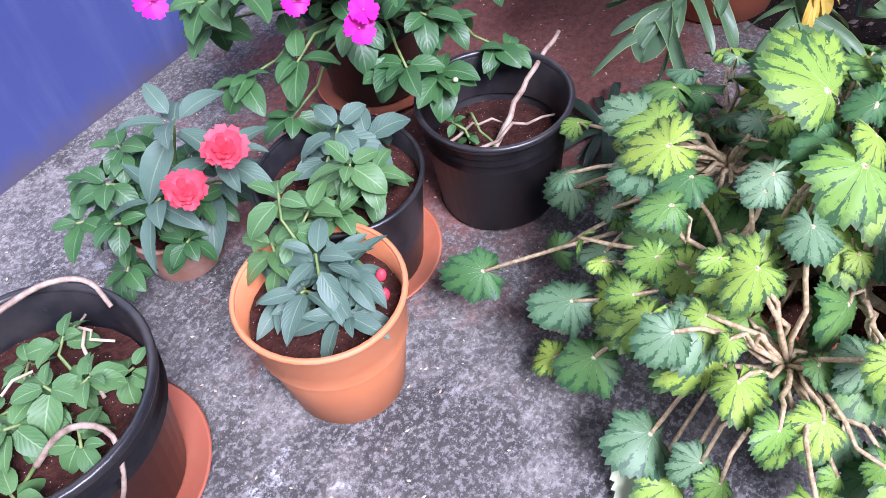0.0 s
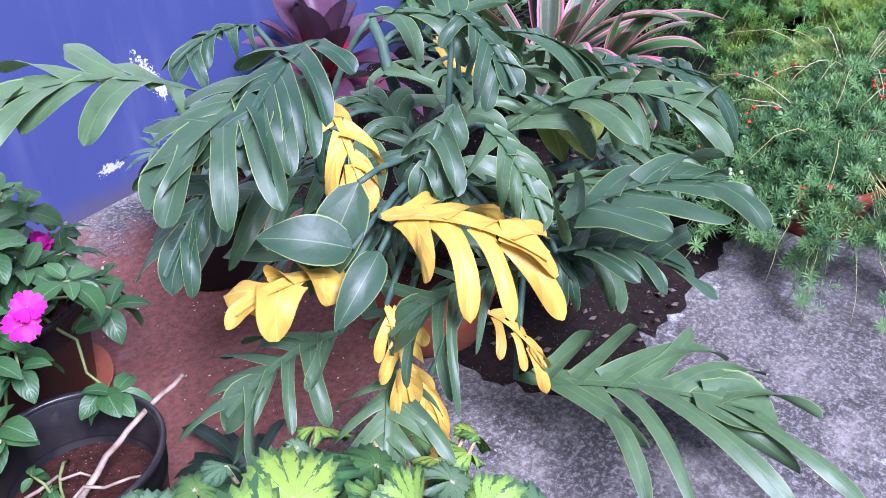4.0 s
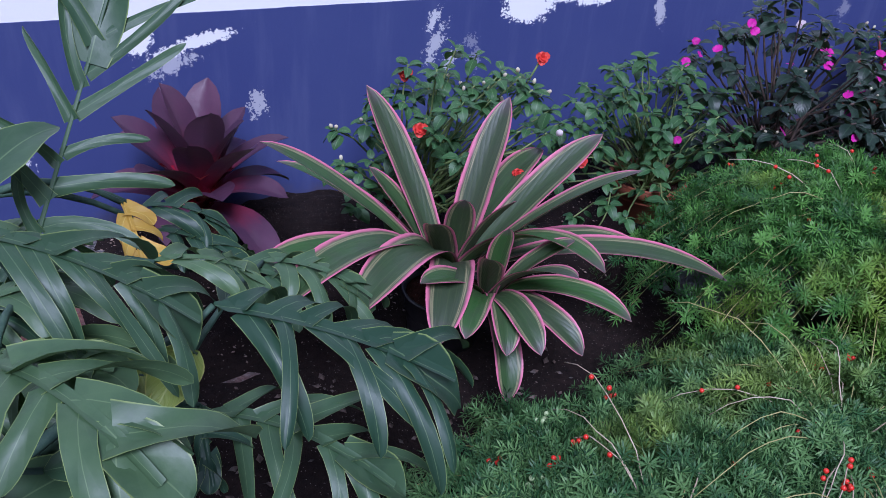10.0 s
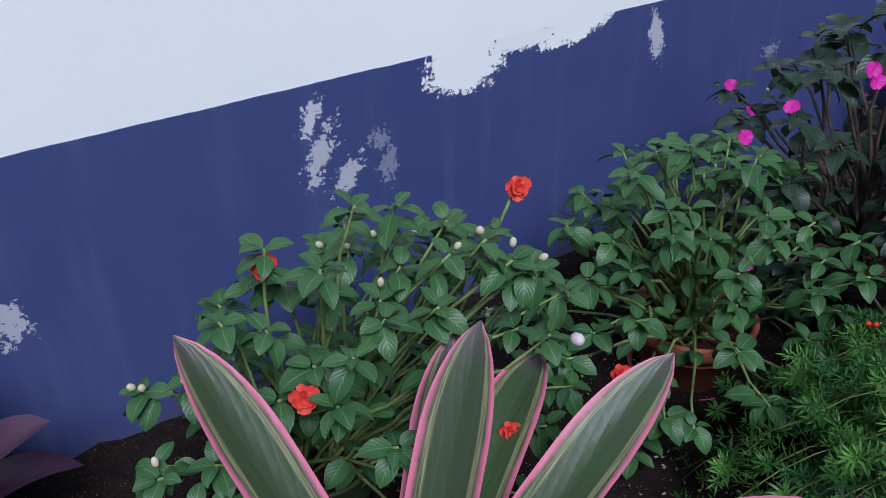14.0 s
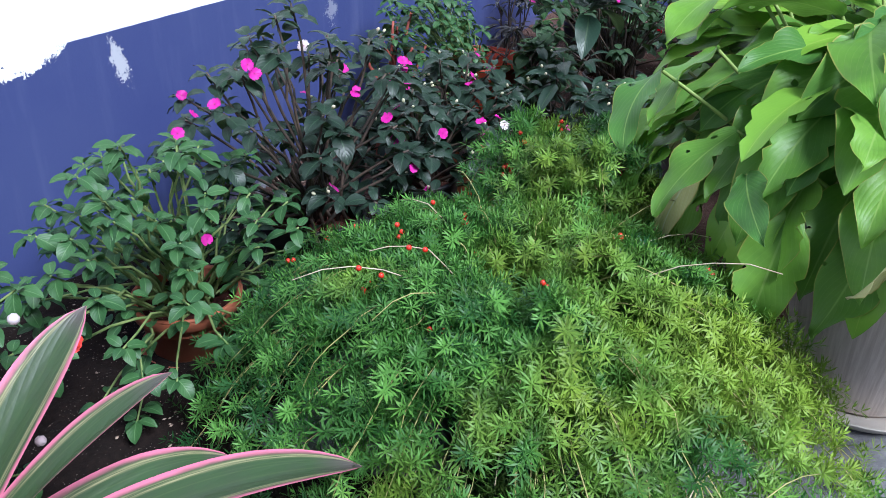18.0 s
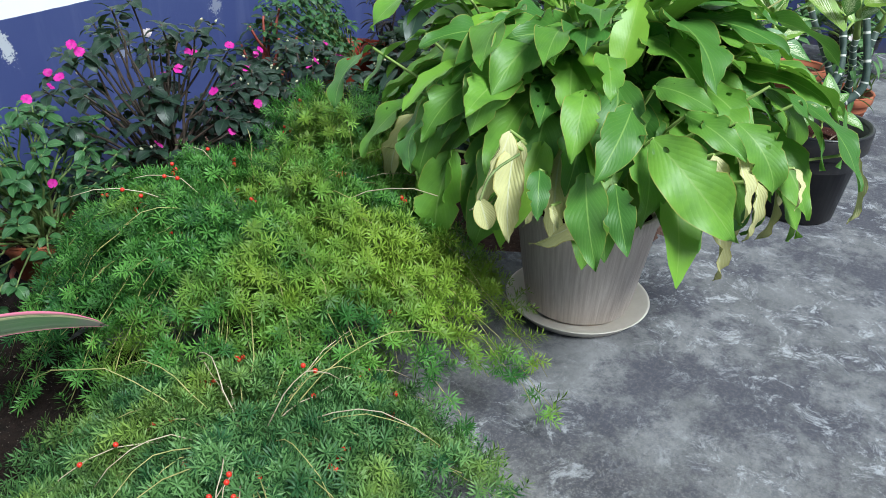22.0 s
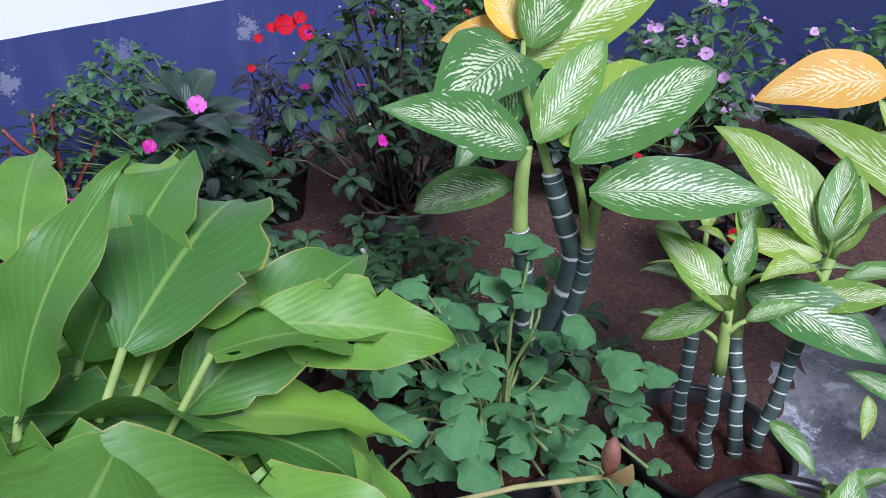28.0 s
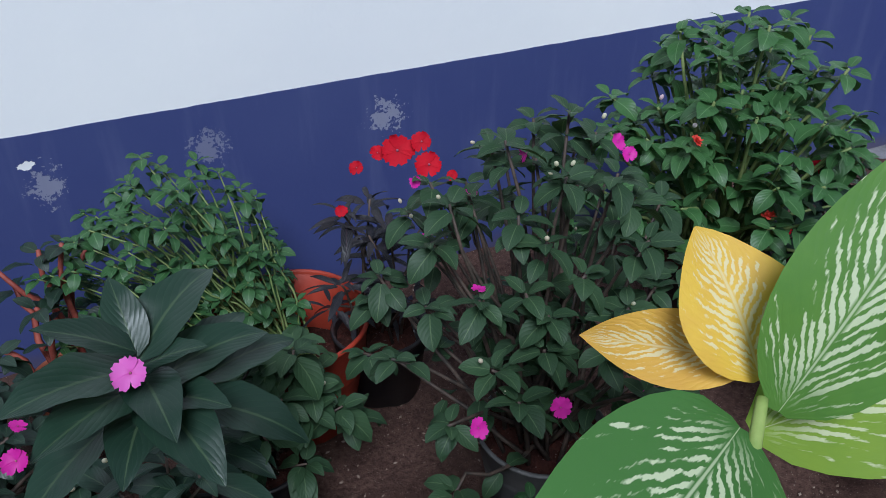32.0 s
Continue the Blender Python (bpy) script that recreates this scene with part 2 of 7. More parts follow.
def concrete_ground():
    n = Net("weathered_concrete")
    pos = n.here()
    x, y, z = n.xyz(pos)
    a = n.noise(2.2, 6, 0.62, pos)
    b = n.noise(7.5, 6, 0.7, pos, dist=0.6)
    c = n.noise(95, 4, 0.7, pos)
    spots = n.node("ShaderNodeTexVoronoi", Vector=pos, Scale=120.0)
    col = n.mix(n.ramp(a, 0.36, 0.62), (0.06, 0.054, 0.05), (0.23, 0.21, 0.195))
    col = n.mix(n.math('MULTIPLY', n.ramp(b, 0.44, 0.64), 0.7), col, (0.06, 0.058, 0.06))
    col = n.mix(n.math('MULTIPLY', n.ramp(n.noise(2.3, 7, 0.7, pos), 0.5, 0.58), 0.8), col, (0.03, 0.029, 0.03))
    col = n.mix(n.math('MULTIPLY', n.ramp(n.noise(13, 7, 0.78, pos), 0.57, 0.63), n.math('MULTIPLY', n.ramp(n.noise(1.9, 3, 0.6, pos), 0.45, 0.6), 0.85)), col, (0.5, 0.5, 0.52))
    # paler concrete eastward, the open yard's stronger light put into its colour; dark blotches
    pale = n.mix(n.ramp(n.noise(5, 9, 0.72, pos), 0.34, 0.66), (0.24, 0.235, 0.25), (0.11, 0.108, 0.118))
    pale = n.mix(n.math('MULTIPLY', n.ramp(n.noise(3.4, 10, 0.78, pos), 0.46, 0.56), 0.85), pale, (0.055, 0.053, 0.075))
    smear = n.math('MULTIPLY', n.ramp(n.noise(11, 10, 0.85, pos, dist=0.6), 0.53, 0.6), n.ramp(n.noise(2.1, 5, 0.65, pos), 0.36, 0.56))
    pale = n.mix(n.math('MULTIPLY', smear, 0.75), pale, (0.5, 0.5, 0.54))
    # painted brightening, rising with x towards the open side
    east_light = n.ramp(n.math('ADD', x, n.math('MULTIPLY', n.math('SUBTRACT', n.noise(1.6, 4, 0.6, pos), 0.5), 1.6)), 0.5, 2.2)
    col = n.mix(east_light, col, pale)
    rough_part = n.math('SUBTRACT', 1.0, n.math('MULTIPLY', east_light, 0.75))
    fleck = n.ramp(n.noise(150, 2, 0.6, pos), 0.6, 0.66)
    col = n.mix(n.math('MULTIPLY', fleck, n.math('MULTIPLY', rough_part, 0.4)), col, (0.42, 0.4, 0.39))
    grit = n.noise(42, 6, 0.85, pos)
    col = n.mix(n.math('MULTIPLY', n.ramp(grit, 0.52, 0.42), n.math('MULTIPLY', rough_part, 0.6)), col, (0.035, 0.032, 0.03))
    col = n.mix(n.math('MULTIPLY', n.ramp(grit, 0.56, 0.64), n.math('MULTIPLY', rough_part, 0.35)), col, (0.42, 0.4, 0.38))
    col = n.mix(n.math('MULTIPLY', n.ramp(spots, 0.2, 0.12), n.math('MULTIPLY', rough_part, 0.5)), col, (0.02, 0.02, 0.02))
    col = n.mix(n.math('MULTIPLY', n.ramp(c, 0.5, 0.6), n.math('MULTIPLY', rough_part, 0.45)), col, (0.34, 0.32, 0.31))
    # red earth washed over the slab between the first pots and the wall
    ex = n.math('DIVIDE', n.math('SUBTRACT', x, -0.22), 0.75)
    ey = n.math('DIVIDE', n.math('SUBTRACT', y, -0.6), 0.5)
    e = n.math('SQRT', n.math('ADD', n.math('MULTIPLY', ex, ex), n.math('MULTIPLY', ey, ey)))
    e = n.math('ADD', e, n.math('MULTIPLY', n.math('SUBTRACT', n.noise(5, 6, 0.7, pos), 0.5), 2.2))
    red = n.mix(n.ramp(n.noise(60, 6, 0.8, pos), 0.3, 0.7), (0.07, 0.02, 0.016), (0.27, 0.095, 0.07))
    col = n.mix(n.math('MULTIPLY', n.ramp(e, 1.15, 0.7), 0.88), col, red)
    n.bump(n.math('ADD', n.math('MULTIPLY', c, 0.6), n.math('MULTIPLY', b, 0.7)), 0.55, 0.008)
    return n.done(col, n.math('ADD', 0.7, n.math('MULTIPLY', c, 0.25)), spec=0.35)


def earth(name, dark, light, scale=60.0):
    n = Net(name)
    pos = n.here()
    a, b = n.noise(scale, 5, 0.75, pos), n.noise(6, 5, 0.6, pos)
    col = n.mix(n.ramp(a, 0.3, 0.75), dark, light)
    col = n.mix(n.math('MULTIPLY', n.ramp(b, 0.45, 0.7), 0.5), col, dark)
    chips = n.node("ShaderNodeTexVoronoi", Vector=pos, Scale=scale * 2.2)
    col = n.mix(n.ramp(chips, 0.14, 0.06), col, (0.42, 0.35, 0.3))
    n.bump(a, 0.9, 0.012)
    return n.done(col, 0.95, spec=0.2)


def plastic(name, col, wear, rough=0.38, dust=0.35):
    n = Net(name)
    pos = n.here()
    a, b = n.noise(9, 5, 0.65, pos), n.noise(70, 4, 0.7, pos)
    c = n.mix(n.math('MULTIPLY', n.ramp(a, 0.42, 0.75), dust), col, wear)
    c = n.mix(n.math('MULTIPLY', n.ramp(b, 0.6, 0.75), 0.3), c, wear)
    n.bump(b, 0.12, 0.003)
    return n.done(c, n.math('ADD', rough, n.math('MULTIPLY', a, 0.25)))


def wood_print():
    n = Net("wood_printed_plastic")
    t = n.node("ShaderNodeTexCoord", out=3)
    x, y, z = n.xyz(t)
    ang = n.math('ARCTAN2', y, x)
    v = n.node("ShaderNodeCombineXYZ", i0=n.math('MULTIPLY', ang, 9.0), i1=n.math('MULTIPLY', z, 3.0), i2=0.0)
    g = n.noise(2.2, 6, 0.65, v, dist=0.4)
    h = n.noise(9, 3, 0.6, v)
    col = n.mix(n.ramp(g, 0.32, 0.7), (0.5, 0.41, 0.37), (0.76, 0.67, 0.62))
    col = n.mix(n.math('MULTIPLY', n.ramp(h, 0.55, 0.75), 0.4), col, (0.78, 0.71, 0.66))
    n.bump(g, 0.25, 0.004)
    return n.done(col, 0.55)


def leaf_mat(name, base, deep, vein, ribs=9.0, rib_mix=0.25, mid=0.035, edge=None, edge_w=0.06, rough=0.42, vary=0.35, glow=0.16, holes=0.0, pattern="", relief=0.6, spec=0.45):
    """A leaf's skin. The leaf's own map runs across it in x and from base to tip in y."""
    n = Net(name)
    uv = n.node("ShaderNodeUVMap")
    u, v, _ = n.xyz(uv)
    info = n.t.nodes.new("ShaderNodeObjectInfo")
    rnd = info.outputs["Random"]
    pos = n.here()
    side = n.math('ABSOLUTE', n.math('SUBTRACT', u, 0.5))
    col = n.mix(n.math('MULTIPLY', rnd, vary * 2), base, deep)
    col = n.mix(n.math('MULTIPLY', n.ramp(n.noise(26, 4, 0.6, pos), 0.4, 0.75), 0.45), col, deep)
    slant = n.math('SUBTRACT', n.math('MULTIPLY', v, ribs), n.math('MULTIPLY', side, ribs * 0.9))
    wave = n.math('ABSOLUTE', n.math('SINE', n.math('MULTIPLY', slant, math.pi)))
    if pattern == "feather":
        slant = n.math('SUBTRACT', n.math('MULTIPLY', v, ribs), n.math('MULTIPLY', side, ribs * 0.8))
        slant = n.math('ADD', slant, n.math('MULTIPLY', n.math('SUBTRACT', n.noise(9, 4, 0.7, uv), 0.5), 1.7))
        wave = n.math('ABSOLUTE', n.math('SINE', n.math('MULTIPLY', slant, math.pi)))
        zone = n.ramp(side, 0.014, 0.035)
        cell = n.node("ShaderNodeCombineXYZ", i0=n.math('FLOOR', slant), i1=n.math('MULTIPLY', u, 9.0), i2=n.math('MULTIPLY', rnd, 40.0))
        broken = n.noise(1.0, 4, 0.7, cell)
        rows = n.noise(1.0, 1, 0.5, n.node("ShaderNodeCombineXYZ", i0=n.math('MULTIPLY', n.math('FLOOR', slant), 3.7), i1=n.math('SIGN', n.math('SUBTRACT', u, 0.5)), i2=n.math('MULTIPLY', rnd, 40.0)))
        need = n.math('ADD', n.math('MULTIPLY', n.ramp(side, 0.1, 0.42), 0.62), n.math('ADD', n.math('MULTIPLY', n.math('SUBTRACT', 0.5, broken), 2.2), n.math('MULTIPLY', n.math('SUBTRACT', 0.5, rows), 0.9)))
        bands = n.ramp(n.math('SUBTRACT', wave, need), 0.56, 0.74)
        tips = n.math('MULTIPLY', n.ramp(v, 0.02, 0.16), n.ramp(v, 0.97, 0.82))
        col = n.mix(n.math('MULTIPLY', n.math('MULTIPLY', bands, zone), n.math('MULTIPLY', tips, 0.92)), col, vein)
    elif pattern == "rays":
        ray = n.math('ABSOLUTE', n.math('SINE', n.math('MULTIPLY', u, math.pi * 13.0)))
        wave = ray
        feather = n.math('MULTIPLY', n.math('SUBTRACT', n.noise(1.0, 3, 0.6, n.node("ShaderNodeVectorMath", op='MULTIPLY', i0=uv, i1=(80.0, 7.0, 1.0))), 0.5), 3.0)
        reach = n.math('ADD', n.math('MULTIPLY', v, 0.95), -0.33)
        dark = n.ramp(n.math('SUBTRACT', n.math('ADD', ray, feather), reach), 0.08, -0.08)
        fringe = n.ramp(n.math('ADD', v, n.math('MULTIPLY', n.math('SUBTRACT', n.noise(30, 3, 0.7, uv), 0.5), 0.35)), 0.8, 0.96)
        dark = n.math('MAXIMUM', dark, n.math('MULTIPLY', fringe, 0.75))
        col = n.mix(n.math('MULTIPLY', dark, 0.9), col, (0.022, 0.07, 0.03))
        col = n.mix(n.math('MULTIPLY', n.ramp(ray, 0.1, 0.03), n.ramp(v, 0.7, 0.1)), col, vein)
        col = n.mix(n.ramp(v, 0.09, 0.03), col, (0.75, 0.78, 0.45))
    elif pattern == "stripes":
        lines = n.noise(1.0, 2, 0.5, n.node("ShaderNodeVectorMath", op='MULTIPLY', i0=uv, i1=(26.0, 0.7, 1.0)))
        col = n.mix(n.math('MULTIPLY', n.ramp(lines, 0.5, 0.72), 0.14), col, vein)
        col = n.mix(n.math('MULTIPLY', n.ramp(v, 0.88, 1.0), 0.7), col, (0.12, 0.07, 0.1))
    elif pattern == "flush":
        col = n.mix(n.ramp(n.math('ADD', v, n.math('MULTIPLY', n.noise(5, 3, 0.6, uv), 0.3)), 0.75, 0.2), col, vein)
    else:
        col = n.mix(n.math('MULTIPLY', n.ramp(wave, 0.22, 0.06), rib_mix), col, vein)
    if mid and pattern not in ("rays", "flush", "stripes"):
        col = n.mix(n.math('MULTIPLY', n.ramp(side, mid, mid * 0.4), 0.7), col, vein)
    if edge is not None:
        if pattern == "stripes":
            band = n.math('MULTIPLY', n.ramp(side, 0.29, 0.33), n.ramp(side, 0.4, 0.36))
            col = n.mix(n.math('MULTIPLY', band, n.ramp(n.noise(3, 3, 0.6, n.node("ShaderNodeVectorMath", op='MULTIPLY', i0=uv, i1=(9.0, 1.5, 1.0))), 0.35, 0.75)), col, (0.42, 0.38, 0.2))
        rim = n.math('ADD', side, n.math('MULTIPLY', n.math('SUBTRACT', n.noise(5, 4, 0.65, n.node("ShaderNodeVectorMath", op='ADD', i0=uv, i1=n.node("ShaderNodeCombineXYZ", i0=n.math('MULTIPLY', rnd, 30.0), i1=n.math('MULTIPLY', rnd, 17.0), i2=0.0))), 0.5), edge_w * 1.6))
        col = n.mix(n.ramp(rim, 0.5 - edge_w * 1.35, 0.5 - edge_w * 0.4), col, edge)
    h = n.math('ADD', n.math('MULTIPLY', wave, relief), n.math('MULTIPLY', n.noise(60, 3, 0.6, pos), 0.5))
    n.bump(h, 0.4, 0.0025)
    m = n.done(col, n.math('ADD', rough, n.math('MULTIPLY', n.noise(40, 3, 0.6, pos), 0.18)), spec=spec)
    if holes:
        spot = n.node("ShaderNodeVectorMath", op='ADD', i0=n.node("ShaderNodeVectorMath", op='MULTIPLY', i0=uv, i1=(3.2, 7.0, 1.0)), i1=n.node("ShaderNodeCombineXYZ", i0=n.math('MULTIPLY', rnd, 50.0), i1=n.math('MULTIPLY', rnd, 31.0), i2=0.0))
        vor = n.t.nodes.new("ShaderNodeTexVoronoi")
        n.put(vor.inputs["Vector"], spot)
        vor.inputs["Scale"].default_value = 1.0
        cr, cg, cb = n.xyz(vor.outputs["Color"])
        size = n.math('MULTIPLY', n.ramp(cr, 1.0 - holes, 1.0), 0.25)
        d = n.math('ADD', vor.outputs["Distance"], n.math('MULTIPLY', n.math('SUBTRACT', n.noise(14, 3, 0.6, uv), 0.5), 0.22))
    if glow:
        thin = n.node("ShaderNodeBsdfTranslucent", Color=n.mix(0.15, col, (0.4, 0.55, 0.08)))
        both = n.t.nodes.new("ShaderNodeMixShader")
        both.inputs[0].default_value = glow
        n.t.links.new(n.p.outputs[0], both.inputs[1])
        n.t.links.new(thin, both.inputs[2])
        if holes:
            gone = n.t.nodes.new("ShaderNodeMixShader")
            n.put(gone.inputs[0], n.math('GREATER_THAN', d, size))
            n.t.links.new(n.node("ShaderNodeBsdfTransparent"), gone.inputs[1])
            n.t.links.new(both.outputs[0], gone.inputs[2])
            n.t.links.new(gone.outputs[0], n.t.nodes["Material Output"].inputs[0])
        else:
            n.t.links.new(both.outputs[0], n.t.nodes["Material Output"].inputs[0])
    return m


def needle_mat(name, a, b, c):
    n = Net(name)
    geo = n.t.nodes.new("ShaderNodeNewGeometry")
    pos, rnd = geo.outputs[0], geo.outputs["Random Per Island"]
    col = n.mix(rnd, a, b)
    # yellow-green patches, more of them towards +x and -y, the open side
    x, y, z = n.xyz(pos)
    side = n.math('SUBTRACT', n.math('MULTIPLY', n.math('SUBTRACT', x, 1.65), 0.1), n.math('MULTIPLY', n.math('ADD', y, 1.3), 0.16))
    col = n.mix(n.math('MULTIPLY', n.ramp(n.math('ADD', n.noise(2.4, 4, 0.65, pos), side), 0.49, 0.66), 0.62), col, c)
    m = n.done(col, 0.5, spec=0.4)
    thin = n.node("ShaderNodeBsdfTranslucent", Color=col)
    both = n.t.nodes.new("ShaderNodeMixShader")
    both.inputs[0].default_value = 0.3
    n.t.links.new(n.p.outputs[0], both.inputs[1])
    n.t.links.new(thin, both.inputs[2])
    n.t.links.new(both.outputs[0], n.t.nodes["Material Output"].inputs[0])
    return m


def petal_mat(name, col, deep, rough=0.5):
    n = Net(name)
    uv = n.node("ShaderNodeUVMap")
    u, v, _ = n.xyz(uv)
    info = n.t.nodes.new("ShaderNodeObjectInfo")
    c = n.mix(n.math('MULTIPLY', info.outputs["Random"], 0.5), col, deep)
    c = n.mix(n.math('MULTIPLY', n.ramp(v, 0.3, 0.05), 0.7), c, deep)
    n.bump(n.noise(90, 3, 0.6, n.here()), 0.15, 0.002)
    m = n.done(c, rough, spec=0.3)
    thin = n.node("ShaderNodeBsdfTranslucent", Color=c)
    both = n.t.nodes.new("ShaderNodeMixShader")
    both.inputs[0].default_value = 0.3
    n.t.links.new(n.p.outputs[0], both.inputs[1])
    n.t.links.new(thin, both.inputs[2])
    n.t.links.new(both.outputs[0], n.t.nodes["Material Output"].inputs[0])
    return m


def bark(name, a, b, scale=40.0, rings=0.0, ring_col=(0.6, 0.6, 0.55)):
    n = Net(name)
    pos = n.here()
    t = n.noise(scale, 5, 0.65, pos)
    col = n.mix(n.ramp(t, 0.35, 0.7), a, b)
    if rings:
        uv = n.node("ShaderNodeUVMap")
        u, v, _ = n.xyz(uv)
        w = n.math('ABSOLUTE', n.math('SINE', n.math('MULTIPLY', n.math('ADD', v, n.math('MULTIPLY', t, 0.01)), math.pi * rings)))
        col = n.mix(n.ramp(w, 0.22, 0.1), col, ring_col)
    n.bump(t, 0.4, 0.003)
    return n.done(col, 0.65)


M_WALL = plaster_wall()
M_GROUND = concrete_ground()
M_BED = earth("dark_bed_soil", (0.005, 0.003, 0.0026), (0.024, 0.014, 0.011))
M_GRIT = earth("gritty_brown_soil", (0.042, 0.02, 0.016), (0.17, 0.1, 0.078), 80.0)
M_SOIL = earth("potting_soil", (0.018, 0.006, 0.005), (0.1, 0.032, 0.022))
M_BLACK = plastic("black_plastic", (0.011, 0.011, 0.014), (0.1, 0.08, 0.068), 0.22, 0.3)
M_ORANGE = plastic("orange_plastic", (0.56, 0.19, 0.075), (0.6, 0.3, 0.17), 0.45, 0.35)
M_TERRA = plastic("terracotta", (0.36, 0.1, 0.045), (0.42, 0.2, 0.13), 0.6, 0.4)
M_OLDTERRA = plastic("dusty_terracotta", (0.42, 0.2, 0.13), (0.62, 0.48, 0.4), 0.7, 0.8)
M_REDSAUCER = plastic("red_brown_plastic", (0.33, 0.09, 0.05), (0.36, 0.16, 0.1), 0.45, 0.3)
M_REDPOT = plastic("red_orange_plastic", (0.34, 0.035, 0.014), (0.3, 0.08, 0.045), 0.45, 0.3)
M_GREENPOT = plastic("green_plastic", (0.03, 0.06, 0.018), (0.1, 0.1, 0.05), 0.45, 0.4)
M_CREAM = plastic("cream_plastic", (0.72, 0.66, 0.6), (0.52, 0.44, 0.37), 0.5, 0.5)
M_GREYPOT = plastic("grey_plastic", (0.1, 0.1, 0.1), (0.3, 0.27, 0.25), 0.5, 0.6)
M_PINKSAUCER = plastic("pink_plastic", (0.62, 0.36, 0.28), (0.66, 0.5, 0.43), 0.5, 0.5)
M_WOODPOT = wood_print()
M_TWIG = bark("dry_twig", (0.16, 0.1, 0.07), (0.42, 0.33, 0.26))
M_STEM = bark("green_stem", (0.1, 0.17, 0.04), (0.24, 0.28, 0.1))
M_REDSTEM = bark("red_stem", (0.2, 0.035, 0.025), (0.36, 0.09, 0.06))
M_DARKSTEM = bark("dark_stem", (0.03, 0.025, 0.02), (0.12, 0.08, 0.06))
M_FUZZ = bark("hairy_tan_stem", (0.26, 0.17, 0.08), (0.56, 0.46, 0.28), 160.0)
M_EYE = petal_mat("flower_eye", (0.72, 0.45, 0.4), (0.4, 0.08, 0.2))
M_CANE = bark("ringed_cane", (0.035, 0.06, 0.055), (0.07, 0.1, 0.08), 30.0, 9.0)
M_GREENCANE = bark("green_cane", (0.2, 0.3, 0.06), (0.34, 0.42, 0.12), 20.0)
M_TRUNK = bark("philodendron_stem", (0.025, 0.06, 0.045), (0.07, 0.13, 0.08), 26.0)
M_IMP = leaf_mat("impatiens_leaf", (0.055, 0.14, 0.04), (0.022, 0.07, 0.026), (0.14, 0.25, 0.1), 6.0, 0.14, rough=0.38, relief=0.22)
M_IMPL = leaf_mat("pale_impatiens_leaf", (0.1, 0.2, 0.065), (0.055, 0.135, 0.045), (0.22, 0.33, 0.15), 6.0, 0.14, relief=0.22)
M_IMPM = leaf_mat("mid_green_impatiens_leaf", (0.045, 0.09, 0.038), (0.022, 0.05, 0.025), (0.11, 0.17, 0.075), 6.0, 0.14, rough=0.46, relief=0.25, spec=0.3)
M_IMPD = leaf_mat("dark_impatiens_leaf", (0.022, 0.046, 0.028), (0.01, 0.022, 0.016), (0.055, 0.1, 0.055), 6.0, 0.12, rough=0.34, relief=0.22)
M_NG = leaf_mat("new_guinea_leaf", (0.022, 0.052, 0.032), (0.012, 0.03, 0.02), (0.07, 0.11, 0.055), 9.0, 0.15, rough=0.3, relief=0.2)
M_BLUEG = leaf_mat("bluish_leaf", (0.1, 0.165, 0.125), (0.06, 0.11, 0.085), (0.2, 0.26, 0.17), 8.0, 0.18, rough=0.4, relief=0.25)
M_BLACKLEAF = leaf_mat("black_leaf", (0.012, 0.014, 0.018), (0.02, 0.016, 0.02), (0.05, 0.03, 0.04), 8.0, 0.2, glow=0.05, rough=0.3)
M_SPATH = leaf_mat("peace_lily_leaf", (0.2, 0.39, 0.045), (0.065, 0.18, 0.032), (0.28, 0.44, 0.1), 11.0, 0.2, mid=0.025, rough=0.38, relief=0.2, vary=0.5, glow=0.26, holes=0.3, edge=(0.32, 0.32, 0.07), edge_w=0.016)
M_SPATHY = leaf_mat("young_peace_lily_leaf", (0.24, 0.42, 0.04), (0.15, 0.32, 0.035), (0.28, 0.44, 0.07), 13.0, 0.2, mid=0.025, rough=0.34, relief=0.07, holes=0.12)
M_SPATHD = leaf_mat("withered_leaf", (0.66, 0.62, 0.34), (0.52, 0.5, 0.2), (0.7, 0.7, 0.5), 9.0, 0.3, rough=0.6, edge=(0.42, 0.36, 0.12), edge_w=0.04)
M_PHIL = leaf_mat("philodendron_leaf", (0.09, 0.16, 0.066), (0.02, 0.058, 0.031), (0.15, 0.23, 0.1), 3.0, 0.05, mid=0.02, rough=0.4, edge=(0.22, 0.3, 0.09), edge_w=0.025, vary=0.55, relief=0.15, spec=0.55)
M_PHILG = leaf_mat("young_yellow_green_leaf", (0.3, 0.36, 0.06), (0.18, 0.25, 0.04), (0.4, 0.45, 0.15), 9.0, 0.3, mid=0.03, rough=0.4, edge=(0.4, 0.4, 0.1), edge_w=0.03)
M_PHILY = leaf_mat("yellow_philodendron_leaf", (0.62, 0.43, 0.055), (0.48, 0.26, 0.045), (0.7, 0.54, 0.14), 3.0, 0.1, mid=0.03, rough=0.45, edge=(0.55, 0.28, 0.04), edge_w=0.03)
M_BEG = leaf_mat("begonia_leaf", (0.3, 0.4, 0.055), (0.15, 0.29, 0.05), (0.52, 0.58, 0.28), pattern="rays", rough=0.45, vary=0.5, relief=0.3, spec=0.3)
M_BEGS = leaf_mat("silvery_begonia_leaf", (0.2, 0.3, 0.16), (0.09, 0.18, 0.085), (0.4, 0.46, 0.3), pattern="rays", rough=0.4, vary=0.45, relief=0.3, spec=0.4)
M_BEGD = leaf_mat("deep_green_begonia_leaf", (0.15, 0.28, 0.055), (0.045, 0.13, 0.045), (0.38, 0.46, 0.18), pattern="rays", rough=0.42, vary=0.5, relief=0.3, spec=0.35)
